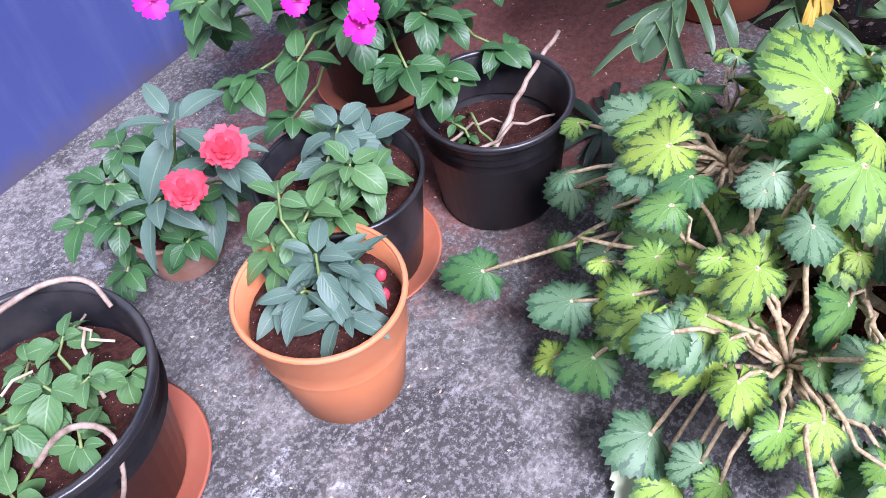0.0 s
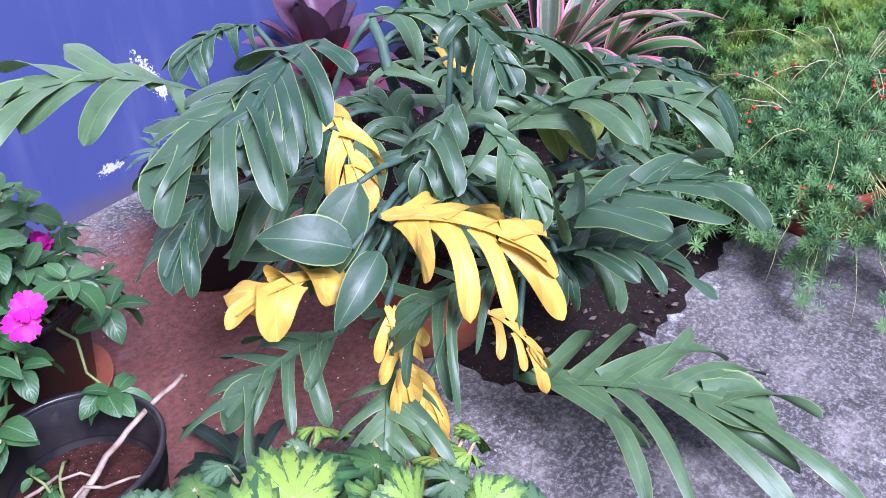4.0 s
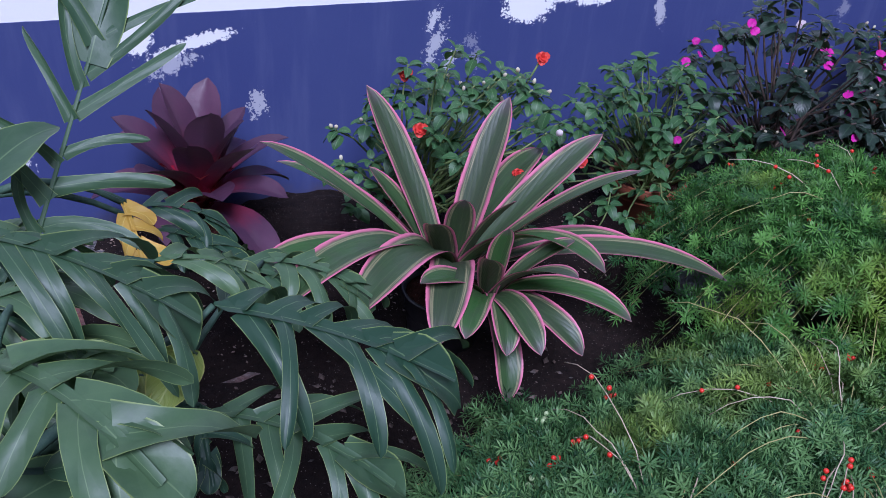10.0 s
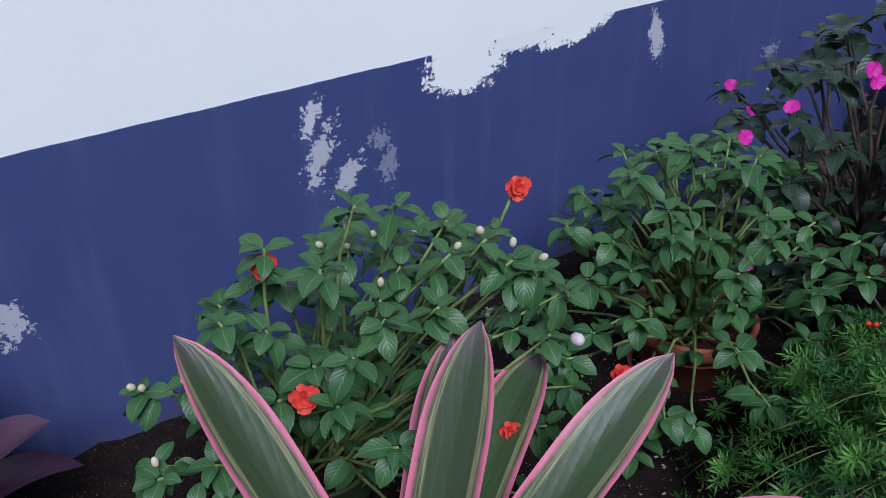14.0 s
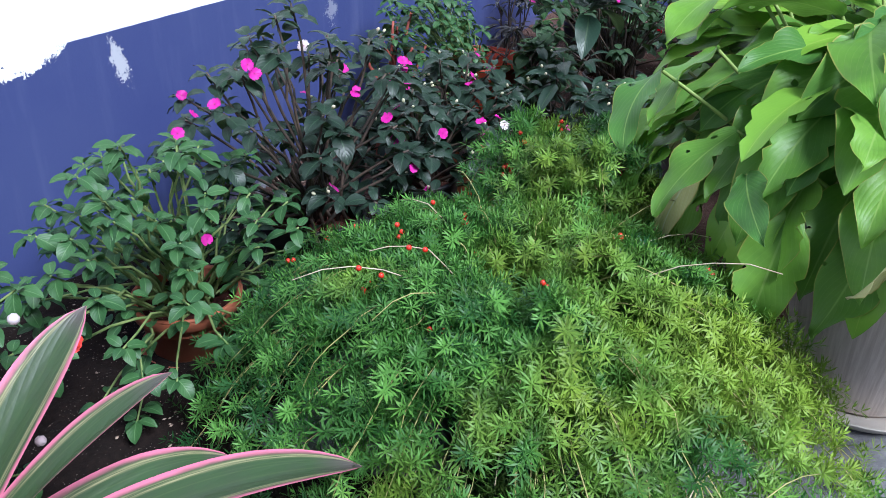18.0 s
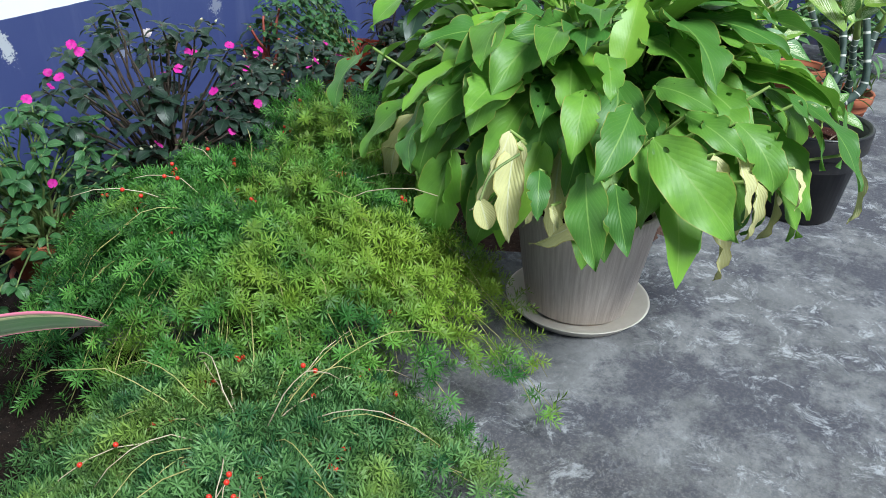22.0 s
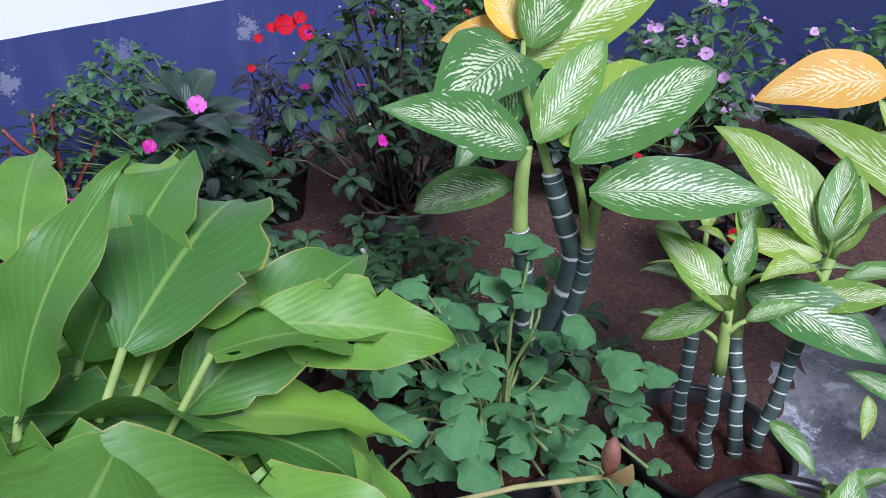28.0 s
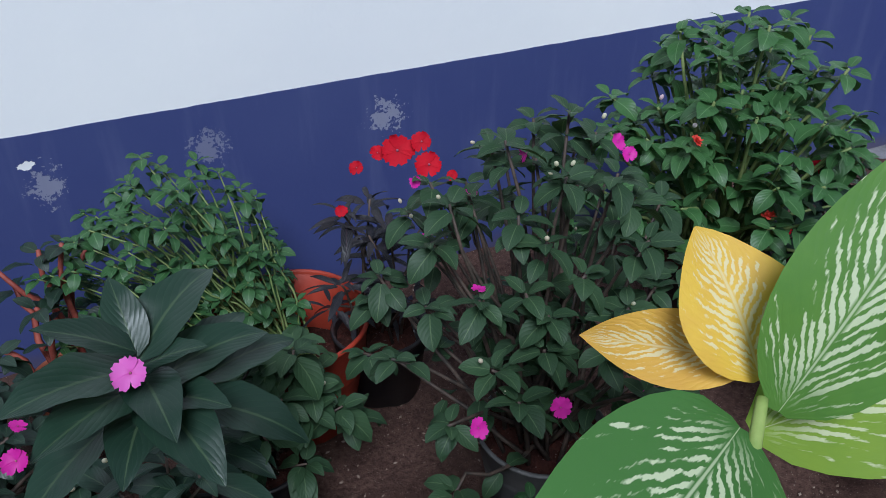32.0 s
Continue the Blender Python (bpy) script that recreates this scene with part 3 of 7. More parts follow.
M_BEGW = leaf_mat("bleached_begonia_leaf", (0.5, 0.53, 0.36), (0.36, 0.4, 0.24), (0.6, 0.6, 0.45), ribs=2.0, mid=0.0, rough=0.6, relief=0.1)
M_BROM = leaf_mat("pink_edged_leaf", (0.035, 0.1, 0.022), (0.045, 0.052, 0.036), (0.17, 0.22, 0.07), pattern="stripes", edge=(0.62, 0.17, 0.27), edge_w=0.082, rough=0.36, glow=0.12, vary=0.4, spec=0.4, relief=0.2)
M_BROMR = leaf_mat("maroon_leaf", (0.12, 0.045, 0.085), (0.05, 0.028, 0.055), (0.34, 0.015, 0.045), pattern="flush", rough=0.27, glow=0.1, relief=0.05)
M_HEART = leaf_mat("red_heart_leaf", (0.45, 0.02, 0.05), (0.3, 0.01, 0.04), (0.5, 0.04, 0.08), 6.0, 0.1, rough=0.3, glow=0.15)
M_DIEF = leaf_mat("dumb_cane_leaf", (0.18, 0.34, 0.05), (0.075, 0.2, 0.045), (0.7, 0.76, 0.5), 19.0, pattern="feather", mid=0.012, rough=0.34, relief=0.15, vary=0.5, glow=0.24)
M_DIEFY = leaf_mat("yellow_green_dumb_cane_leaf", (0.34, 0.46, 0.05), (0.2, 0.35, 0.045), (0.74, 0.78, 0.48), 17.0, pattern="feather", mid=0.012, rough=0.34, relief=0.15, vary=0.5, glow=0.26)
M_DIEFB = leaf_mat("browning_dumb_cane_leaf", (0.76, 0.5, 0.05), (0.62, 0.3, 0.06), (0.76, 0.66, 0.36), 15.0, pattern="feather", mid=0.02, rough=0.5, relief=0.25)
M_GER = leaf_mat("geranium_leaf", (0.1, 0.24, 0.085), (0.055, 0.15, 0.055), (0.17, 0.32, 0.13), ribs=2.0, mid=0.0, rough=0.55, pattern="", spec=0.3)
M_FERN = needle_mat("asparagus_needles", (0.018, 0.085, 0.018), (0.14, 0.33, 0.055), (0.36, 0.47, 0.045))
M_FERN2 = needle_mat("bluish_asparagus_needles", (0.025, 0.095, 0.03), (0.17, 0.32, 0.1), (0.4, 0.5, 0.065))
M_FSTEM = bark("straw_stem", (0.26, 0.27, 0.08), (0.45, 0.38, 0.16))
M_DRYSTEM = bark("dead_straw", (0.4, 0.3, 0.2), (0.6, 0.5, 0.38))
M_BERRY = plastic("red_berry", (0.62, 0.03, 0.015), (0.5, 0.05, 0.02), 0.25, 0.2)
M_GBERRY = plastic("green_berry", (0.4, 0.5, 0.25), (0.3, 0.42, 0.15), 0.35, 0.2)
M_MAG = petal_mat("magenta_petal", (0.72, 0.03, 0.42), (0.5, 0.01, 0.27))
M_PINK = petal_mat("pink_petal", (0.78, 0.17, 0.6), (0.6, 0.06, 0.4))
M_REDP = petal_mat("red_petal", (0.62, 0.003, 0.02), (0.42, 0.002, 0.014), 0.75)
M_CORAL = petal_mat("coral_red_petal", (0.8, 0.09, 0.06), (0.62, 0.03, 0.04))
M_HOTRED = petal_mat("pinkish_red_petal", (0.8, 0.09, 0.13), (0.65, 0.03, 0.06))
M_LILAC = petal_mat("lilac_petal", (0.74, 0.5, 0.76), (0.5, 0.12, 0.4))
M_WHITEP = petal_mat("white_petal", (0.8, 0.74, 0.74), (0.72, 0.4, 0.5))
M_BUD = petal_mat("pale_bud", (0.72, 0.7, 0.5), (0.65, 0.5, 0.4))
M_SPADIX = bark("dried_flower_spike", (0.14, 0.05, 0.035), (0.3, 0.13, 0.08), 60.0)
M_SPATHE = petal_mat("dried_spathe", (0.7, 0.5, 0.2), (0.5, 0.3, 0.1))
M_FROST = plastic("frosted_glass_block", (0.34, 0.37, 0.41), (0.5, 0.52, 0.54), 0.12, 0.4)
M_MORTAR = plastic("pale_mortar", (0.6, 0.6, 0.6), (0.45, 0.44, 0.43), 0.8, 0.5)

# ---- leaf and flower shapes ----
def blade(L, W, prof, nu=8, nv=4, fold=0.25, arc=0.6, wave=0.0, waves=3.0, twist=0.0, seed=0, bite=0.0, start=0.0):
    """A leaf blade from the origin along +Y, its face to +Z. prof gives the half width along it."""
    rng = np.random.default_rng(seed)
    us = np.linspace(0, 1, nu + 1)
    ang = start - arc * us ** 1.2
    dy, dz = np.cos(ang), np.sin(ang)
    cy = np.concatenate([[0], np.cumsum((dy[1:] + dy[:-1]) / 2)]) * L / nu
    cz = np.concatenate([[0], np.cumsum((dz[1:] + dz[:-1]) / 2)]) * L / nu
    v, uv = [], []
    ph = rng.uniform(0, 6.28, 2)
    for i, u in enumerate(us):
        w = W / 2 * prof(u)
        for j in range(nv + 1):
            s = 2 * j / nv - 1
            ws = w
            if bite and abs(s) > 0.9 and rng.random() < bite:
                ws = w * rng.uniform(0.62, 0.9)
            up = fold * abs(s) * w + wave * W * math.sin(u * waves * 6.28 + ph[int(s > 0)]) * abs(s) ** 1.5
            tw = twist * u
            x, h = s * ws * math.cos(tw) - up * math.sin(tw), s * ws * math.sin(tw) + up * math.cos(tw)
            v.append((x, cy[i] - h * dz[i], cz[i] + h * dy[i]))
            uv.append((j / nv, u))
    f = [(i * (nv + 1) + j, i * (nv + 1) + j + 1, (i + 1) * (nv + 1) + j + 1, (i + 1) * (nv + 1) + j) for i in range(nu) for j in range(nv)]
    return v, f, uv


def ovate(u):
    return max(0.02, math.sin(math.pi * min(1, u * 0.92 + 0.06) ** 0.82) ** 0.85)


def lance(u):
    return max(0.015, (math.sin(math.pi * min(1.0, u ** 0.72 * 0.985 + 0.012))) ** 0.8)


def strap(u):
    body = 0.66 + 0.34 * min(1.0, u / 0.45)
    return body if u < 0.66 else max(0.02, body * (1 - ((u - 0.66) / 0.34) ** 2.3) ** 0.75)


def pointed(u):
    return max(0.015, math.sin(math.pi * min(1, 0.04 + 0.955 * u ** 0.8)) ** 0.95)


def palm(R, seed, lobes=7, teeth=3, cup=0.12, notch=0.22, depth=0.13):
    """A round leaf with toothed lobes, borne on a stalk near its notched base; its face to +Z."""
    rng = np.random.default_rng(seed)
    nt, rings = lobes * 10, 5
    v, uv = [(0, 0, 0)], [(0.5, 0.0)]
    jit = rng.uniform(0.4, 1.3, nt + 1)
    ph = rng.uniform(0, 6.28, 3)
    skew = rng.uniform(0.06, 0.16) * (1 if seed % 2 else -1)
    for k in range(1, rings + 1):
        q = k / rings
        for j in range(nt + 1):
            s = j / nt
            th = (s - 0.5) * 2 * math.pi * (1 - notch * 0.22)
            out = 0.76 + 0.2 * math.cos(th) + 0.05 * math.cos(3 * th + ph[0]) + skew * math.sin(th) + (depth * (1 - 2 * abs(math.sin(s * math.pi * lobes + (0.5 - 0.5 * lobes) * math.pi))) + 0.26 * math.exp(-(th / 0.34) ** 2) if teeth else depth * math.cos(s * 2 * math.pi * lobes))
            tooth = (0.075 if j % 2 else -0.06) * (k == rings) * (teeth > 0)
            r = R * out * q * (1 + tooth * jit[j])
            z = -cup * R * q ** 2 * (1 + 0.6 * math.cos(2 * th + ph[1])) - 0.022 * R * math.cos(2 * math.pi * lobes * s) * q + 0.05 * R * q * q * math.sin(5 * th + ph[2])
            v.append((r * math.sin(th), r * math.cos(th), z))
            uv.append((s, q))
    f = []
    for j in range(nt):
        f.append((0, 1 + j + 1, 1 + j))
        for k in range(rings - 1):
            a = 1 + k * (nt + 1) + j
            f.append((a, a + 1, a + nt + 2, a + nt + 1))
    return v, [q[::-1] for q in f], uv


LOBE_STEPS = (0.0, 0.14, 0.3, 0.46, 0.6, 0.72, 0.82, 0.9, 0.96, 1.0)


def cut_leaf(p0, p1, seed, span=0.8, pairs=5, up=(0, 0, 1), sag=0.12, heavy=1.0, slim=1.0, lift=0.15, web=0.045):
    """A deeply cut leaf from p0 to p1: a webbed midrib with broad blunt lobes that bend down by their own weight."""
    rng = np.random.default_rng(seed)
    p0, p1 = np.asarray(p0, float), np.asarray(p1, float)
    L = np.linalg.norm(p1 - p0)
    s = np.linspace(0, 1, 15)
    mid = p0 + (p1 - p0) * s[:, None] + np.array([0, 0, 1.0]) * (sag * L * 4 * s * (1 - s))[:, None]
    tan = np.gradient(mid, axis=0)
    tan /= np.linalg.norm(tan, axis=1)[:, None]
    v, f, uv = [], [], []

    def ribbon(start, way, across, length, width, prof, drop, fold, cols=4, curl=0.0, roll=0.0):
        d, p, n0 = unit(way), np.array(start, float), len(v)
        ph = rng.uniform(0, 6.28)
        n = len(LOBE_STEPS) - 1
        for i, u in enumerate(LOBE_STEPS):
            a = unit(np.asarray(across) - d * np.dot(across, d))
            nor = np.cross(a, d)
            a, nor = a * math.cos(roll * u) + nor * math.sin(roll * u), nor * math.cos(roll * u) - a * math.sin(roll * u)
            w = width * prof(u)
            for c in range(cols + 1):
                k = 2 * c / cols - 1
                v.append(p + a * w * k + nor * (fold * w * k * k + 0.11 * width * math.sin(7 * u + 2.5 * k + ph)))
                uv.append((c / cols, u))
            if i < n:
                step = LOBE_STEPS[i + 1] - u
                d = unit(d + np.array([0, 0, -1.0]) * drop * step * (0.4 + u) + a * curl * step)
                p = p + d * length * step
        for i in range(n):
            for c in range(cols):
                q = n0 + i * (cols + 1) + c
                f.append((q, q + 1, q + cols + 2, q + cols + 1))

    def finger(u):
        body = 1.0 + 0.45 * (1 - u) ** 2.5 - 0.12 * math.sin(math.pi * min(1.0, u * 1.6)) + 0.1 * u
        return body * (1.0 if u < 0.7 else math.sqrt(max(0.002, 1 - ((u - 0.7) / 0.3) ** 2.2)))

    def lobe(u):
        return (0.55 + 0.55 * math.sin(math.pi * min(1.0, 0.12 + 0.75 * u))) * (1.0 if u < 0.66 else math.sqrt(max(0.003, 1 - ((u - 0.66) / 0.34) ** 2.0)))

    for side in (-1, 1):
        for i in range(pairs):
            u = 0.05 + 0.8 * (i + 0.4 + 0.25 * (side > 0) + rng.uniform(-0.1, 0.1)) / pairs
            c = np.array([np.interp(u, s, mid[:, k]) for k in range(3)])
            t = unit([np.interp(u, s, tan[:, k]) for k in range(3)])
            out = unit(np.cross(t, up)) * side
            fwd = math.radians(rng.uniform(22, 40) + 24 * u)
            way = out * math.cos(fwd) + t * math.sin(fwd) + np.asarray(up) * (lift + rng.uniform(-0.1, 0.15))
            ln = 0.64 * span * L * (0.6 + 0.45 * math.sin(math.pi * (0.15 + 0.7 * u))) * rng.uniform(0.75, 1.25)
            ribbon(c, way, t, ln, L / pairs * 0.215 * slim * rng.uniform(0.8, 1.25), finger, heavy * rng.uniform(0.7, 1.7), rng.uniform(0.0, 0.55), 4, rng.uniform(-0.9, 0.9), rng.uniform(-1.0, 1.0))
    e = unit(np.cross(tan[-1], up))
    ribbon(mid[10], tan[10], e, 0.42 * L, 0.15 * span * L, lobe, heavy * 0.7, 0.25, 4, rng.uniform(-0.3, 0.3), rng.uniform(-0.3, 0.3))
    n0 = len(v)
    for i in range(15):
        a = unit(np.cross(tan[i], up))
        w = L * web * span * (0.2 if i == 0 else 1.0) * (1.1 - 0.45 * s[i])
        for k in (-1, 0, 1):
            v.append(mid[i] + a * w * k + np.array([0, 0, 0.004]) * abs(k))
            uv.append((0.5 + 0.3 * k, s[i]))
    for i in range(14):
        for k in (0, 1):
            q = n0 + i * 3 + k
            f.append((q, q + 1, q + 4, q + 3))
    return v, f, uv


def flower5(R, petals=5, seed=0, notch=0.3, cup=0.15):
    """Broad notched petals round a small eye, facing +Z."""
    rng = np.random.default_rng(seed)
    v, f, uv = [], [], []
    for p in range(petals):
        a = 2 * math.pi * p / petals + rng.uniform(-0.16, 0.16)
        ln, wd = R * rng.uniform(0.85, 1.1), R * rng.uniform(0.44, 0.56) * (5 / petals) ** 0.6
        tip, roll = rng.uniform(-0.22, 0.12), rng.uniform(-0.2, 0.2)
        n0 = len(v)
        for i, s in enumerate((0.04, 0.3, 0.62, 0.86, 1.0)):
            w = wd * (0.14, 0.6, 1.0, 0.95, 0.55)[i]
            for k in (-1, -0.5, 0, 0.5, 1):
                r = ln * (s - (notch * 0.6 if (k == 0 and i >= 3) else 0) - 0.1 * (abs(k) == 1 and i == 4))
                x, y = w * k, r
                z = cup * R * s * s + tip * R * s ** 3 + (0.1 * k * k + roll * k) * R * s + 0.012 * R * (p % 3)
                v.append((x * math.cos(a) - y * math.sin(a), x * math.sin(a) + y * math.cos(a), z))
                uv.append((k / 2 + 0.5, s))
        for i in range(4):
            for k in range(4):
                q = n0 + i * 5 + k
                f.append((q, q + 1, q + 6, q + 5))
    return v, f, uv


def rosebud(R, seed=0):
    """A double flower: whorls of cupped petals."""
    v, f, uv = [], [], []
    for ring, (n, rr, lift, tilt) in enumerate(((6, 1.0, 0.0, 0.25), (6, 0.78, 0.12, 0.7), (5, 0.52, 0.2, 1.1), (4, 0.3, 0.26, 1.35))):
        a, b, c = flower5(R * rr, n, seed + ring, 0.0, 0.1)
        n0 = len(v)
        for (x, y, z), w in zip(a, c):
            d = math.hypot(x, y)
            k = 1 - 0.45 * math.sin(tilt)
            v.append((x * k, y * k, z + lift * R + d * math.sin(tilt) * 0.75))
        f += [tuple(i + n0 for i in q) for q in b]
        uv += c
    return v, f, uv


def ball(r, n=8, m=6, sx=1.0, sz=1.0):
    prof = [(max(0.02 * r, r * sx * math.sin(math.pi * i / m)), -r * sz * math.cos(math.pi * i / m)) for i in range(m + 1)]
    return lathe(prof, n)


def shape(name, made, mat, smooth=True):
    v, f, *uv = made
    return mesh_of(name, v, f, mat, uv[0] if uv else None, smooth)


# ---- pots ----
def pot_mesh(name, rt, rb, h, mat, style="plain", seed=0):
    t = 0.006
    if style == "nursery":
        prof = [(rb * 0.9, 0.0), (rb, 0.008), (rb + (rt - rb) * 0.72, h * 0.72), (rt * 0.985, h * 0.74), (rt * 0.955, h * 0.80), (rt * 1.0, h * 0.82), (rt * 0.96, h * 0.87),
                (rt * 1.005, h * 0.89), (rt * 0.985, h * 0.94), (rt * 1.03, h * 0.955), (rt * 1.035, h * 0.99), (rt * 1.01, h), (rt * 0.96, h * 0.97), (rt * 0.9, h * 0.62)]
    elif style == "rim":
        prof = [(rb * 0.92, 0.0), (rb, 0.006), (rb + (rt - rb) * 0.78, h * 0.76), (rt * 1.0, h * 0.77), (rt * 1.05, h * 0.80), (rt * 1.07, h * 0.985), (rt * 1.05, h), (rt * 0.97, h * 0.99), (rt * 0.92, h * 0.62)]
    elif style == "fluted":
        prof = [(rb * 0.94, 0.0), (rb, 0.008), (rb + (rt - rb) * 0.5, h * 0.45), (rt * 0.985, h * 0.88), (rt * 1.02, h * 0.9), (rt * 1.035, h * 0.985), (rt * 1.01, h), (rt * 0.96, h * 0.98), (rt * 0.93, h * 0.66)]
    else:
        prof = [(rb * 0.92, 0.0), (rb, 0.006), (rb + (rt - rb) * 0.5, h * 0.5), (rt * 0.99, h * 0.965), (rt * 1.01, h * 0.985), (rt, h), (rt - t, h * 0.99), (rt * 0.93, h * 0.62)]
    v, f = lathe(prof, 56 if style == "fluted" else 44, 0.012, seed)
    if style == "fluted":
        out = []
        for i, (x, y, z) in enumerate(v):
            k = 1 - 0.016 * (i % 4 == 0) * (0.05 < z / h < 0.86)
            out.append((x * k, y * k, z))
        v = out
    return mesh_of(name, v, f[:-1], mat)


def soil_mesh(r, mat, seed=0, amp=0.012):
    rng = np.random.default_rng(seed)
    v, f = [(0, 0, amp * 0.6)], []
    n, rings = 26, 6
    for k in range(1, rings + 1):
        for j in range(n):
            a = 2 * math.pi * j / n
            rr = r * k / rings
            v.append((rr * math.cos(a), rr * math.sin(a), rng.normal(0, amp * 0.4) * (k < rings) + amp * (1 - k / rings)))
    for j in range(n):
        f.append((0, 1 + j, 1 + (j + 1) % n))
        for k in range(rings - 1):
            a, b = 1 + k * n + j, 1 + k * n + (j + 1) % n
            f.append((a, a + n, b + n, b))
    return mesh_of("soil", v, f, mat)


def saucer(x, y, r, mat, label, h=0.024):
    v, f = lathe([(r * 0.82, 0.0), (r * 0.86, 0.002), (r * 0.98, h * 0.9), (r, h), (r * 0.965, h * 0.98), (r * 0.86, h * 0.36), (r * 0.4, h * 0.33)], 44)
    ob = new("plant_saucer", mesh_of("plant_saucer", v, f, mat))
    ob.matrix_world = pose(x, y, 0.001)
    return tagged(ob, label, "saucer", "plant saucers")


GROUPS = {"potted_impatiens": "potted impatiens", "asparagus_fern": "asparagus ferns", "potted_dumb_cane": "potted dumb canes", "potted_vinca": "potted vincas", "bromeliad": "bromeliads", "potted_seedling": "potted seedlings"}


def potted(name, x, y, rt, rb, h, mat, style, label, category, soil=0.8, z=0.0, group="", tilt=0.0, soil_mat=None):
    """The thing with its pot and soil; stems and leaves are added under it."""
    ob = thing(name, x, y, z, label, category, group or GROUPS.get(name, ""))
    body = piece("pot", pot_mesh("pot", rt, rb, h, mat, style, int(abs(x * 100 + y * 37))), ob)
    k = 1.05 if style == "rim" else (1.02 if style in ("nursery", "fluted") else 1.0)
    v, f = lathe([(rt * k, h * 0.985), (rt * k + 0.003, h * 0.99), (rt * k + 0.0035, h * 0.998), (rt * k + 0.001, h + 0.003), (rt * k - 0.004, h + 0.0035), (rt * 0.965, h), (rt * 0.96, h * 0.98)], 44, 0.012, int(abs(x * 100 + y * 37)))
    piece("rim", mesh_of("rim", v, [q for q in f if len(q) == 4], mat), body)
    rs = (rb + (rt - rb) * soil) * 0.955
    piece("soil", soil_mesh(rs, soil_mat or M_SOIL, int(abs(x * 71))), ob, Matrix.Translation((0, 0, h * soil)))
    return ob


def stem_part(ob, pts, r0, r1, mat, name="stem", label="", sides=6):
    pts = np.asarray(pts, float)
    v, f = tube(pts, np.linspace(r0, r1, len(pts)), sides)
    n = len(pts)
    uv = [(j / sides, i / (n - 1)) for i in range(n) for j in range(sides)]
    return piece(name, mesh_of(name, v, f, mat, uv), ob, None, label)


def eased(pts, rounds=2):
    """Corners of a line of points cut off, for bent twigs."""
    p = np.asarray(pts, float)
    for _ in range(rounds):
        a, b = p[:-1] * 0.75 + p[1:] * 0.25, p[:-1] * 0.25 + p[1:] * 0.75
        p = np.concatenate([p[:1], np.stack([a, b], 1).reshape(-1, 3), p[-1:]])
    return p


LEAVES = {}


def leaf_set(key, mat, kind, n=4):
    """A few alike leaves of unit length, shared by all plants of a kind."""
    if (key, mat.name) not in LEAVES:
        out = []
        for s in range(n):
            rng = np.random.default_rng(s + 11)
            if kind == "ovate":
                made = blade(1, rng.uniform(0.56, 0.7), ovate, 6, 4, 0.2, rng.uniform(0.5, 1.1), 0.03, 2.5, 0, s)
            elif kind == "lance":
                made = blade(1, rng.uniform(0.33, 0.42), lance, 8, 4, 0.28, rng.uniform(0.4, 1.0), 0.02, 3, 0, s)
            elif kind == "long":
                made = blade(1, rng.uniform(0.17, 0.24), lance, 7, 2, 0.3, rng.uniform(0.3, 1.1), 0.02, 3, 0, s)
            elif kind == "round":
                made = palm(0.5, s, 6, 0, 0.2, 0.3, 0.08)
            out.append(shape("leaf", made, mat))
        LEAVES[(key, mat.name)] = out
    return LEAVES[(key, mat.name)]


FLOWERS = {}
EYE = [shape("flower_eye", ball(0.09, 6, 4), M_EYE)]


def flower_mesh(mat, kind):
    if (mat.name, kind) not in FLOWERS:
        if kind == "rose":
            made = rosebud(1.0)
        elif kind == "bud":
            made = ball(1.0, 8, 6, 0.75, 1.1)
            made = (*made, [(0.5, 0.6)] * len(made[0]))
        else:
            made = None
        if made is None:
            FLOWERS[(mat.name, kind)] = [shape("flower", flower5(1.0, 5, s), mat) for s in range(3, 8)]
        else:
            FLOWERS[(mat.name, kind)] = [shape("flower", made, mat)]
    return FLOWERS[(mat.name, kind)]


def whorl(ob, rng, tip, way, leaves, count, size, low=-0.55, high=0.5):
    """A tuft of leaves round a shoot's tip."""
    a0 = rng.uniform(0, 6.28)
    for k in range(count):
        az = a0 + k * 2.4 + rng.uniform(-0.2, 0.2)
        el = low + (high - low) * (k / max(1, count - 1)) + rng.uniform(-0.15, 0.15)
        w = np.array(ball_way(az, el)) + 0.3 * np.asarray(way)
        sz = size * (1.08 - 0.5 * k / count) * rng.uniform(0.8, 1.15)
        p = np.asarray(tip) - 0.25 * size * np.asarray(way) * (1 - k / count) + 0.12 * size * unit(w)
        leaf_piece("leaf", leaves[rng.integers(len(leaves))], ob, aim(p, w, (0, 0, 1), rng.uniform(-0.4, 0.4), sz))


JOIN = []


def leaf_piece(name, me, ob, m):
    """A leaf as a part of its own, or kept for one joined mesh where the plant stays far off."""
    if JOIN:
        JOIN[-1].append((me, m))
    else:
        piece(name, me, ob, m)


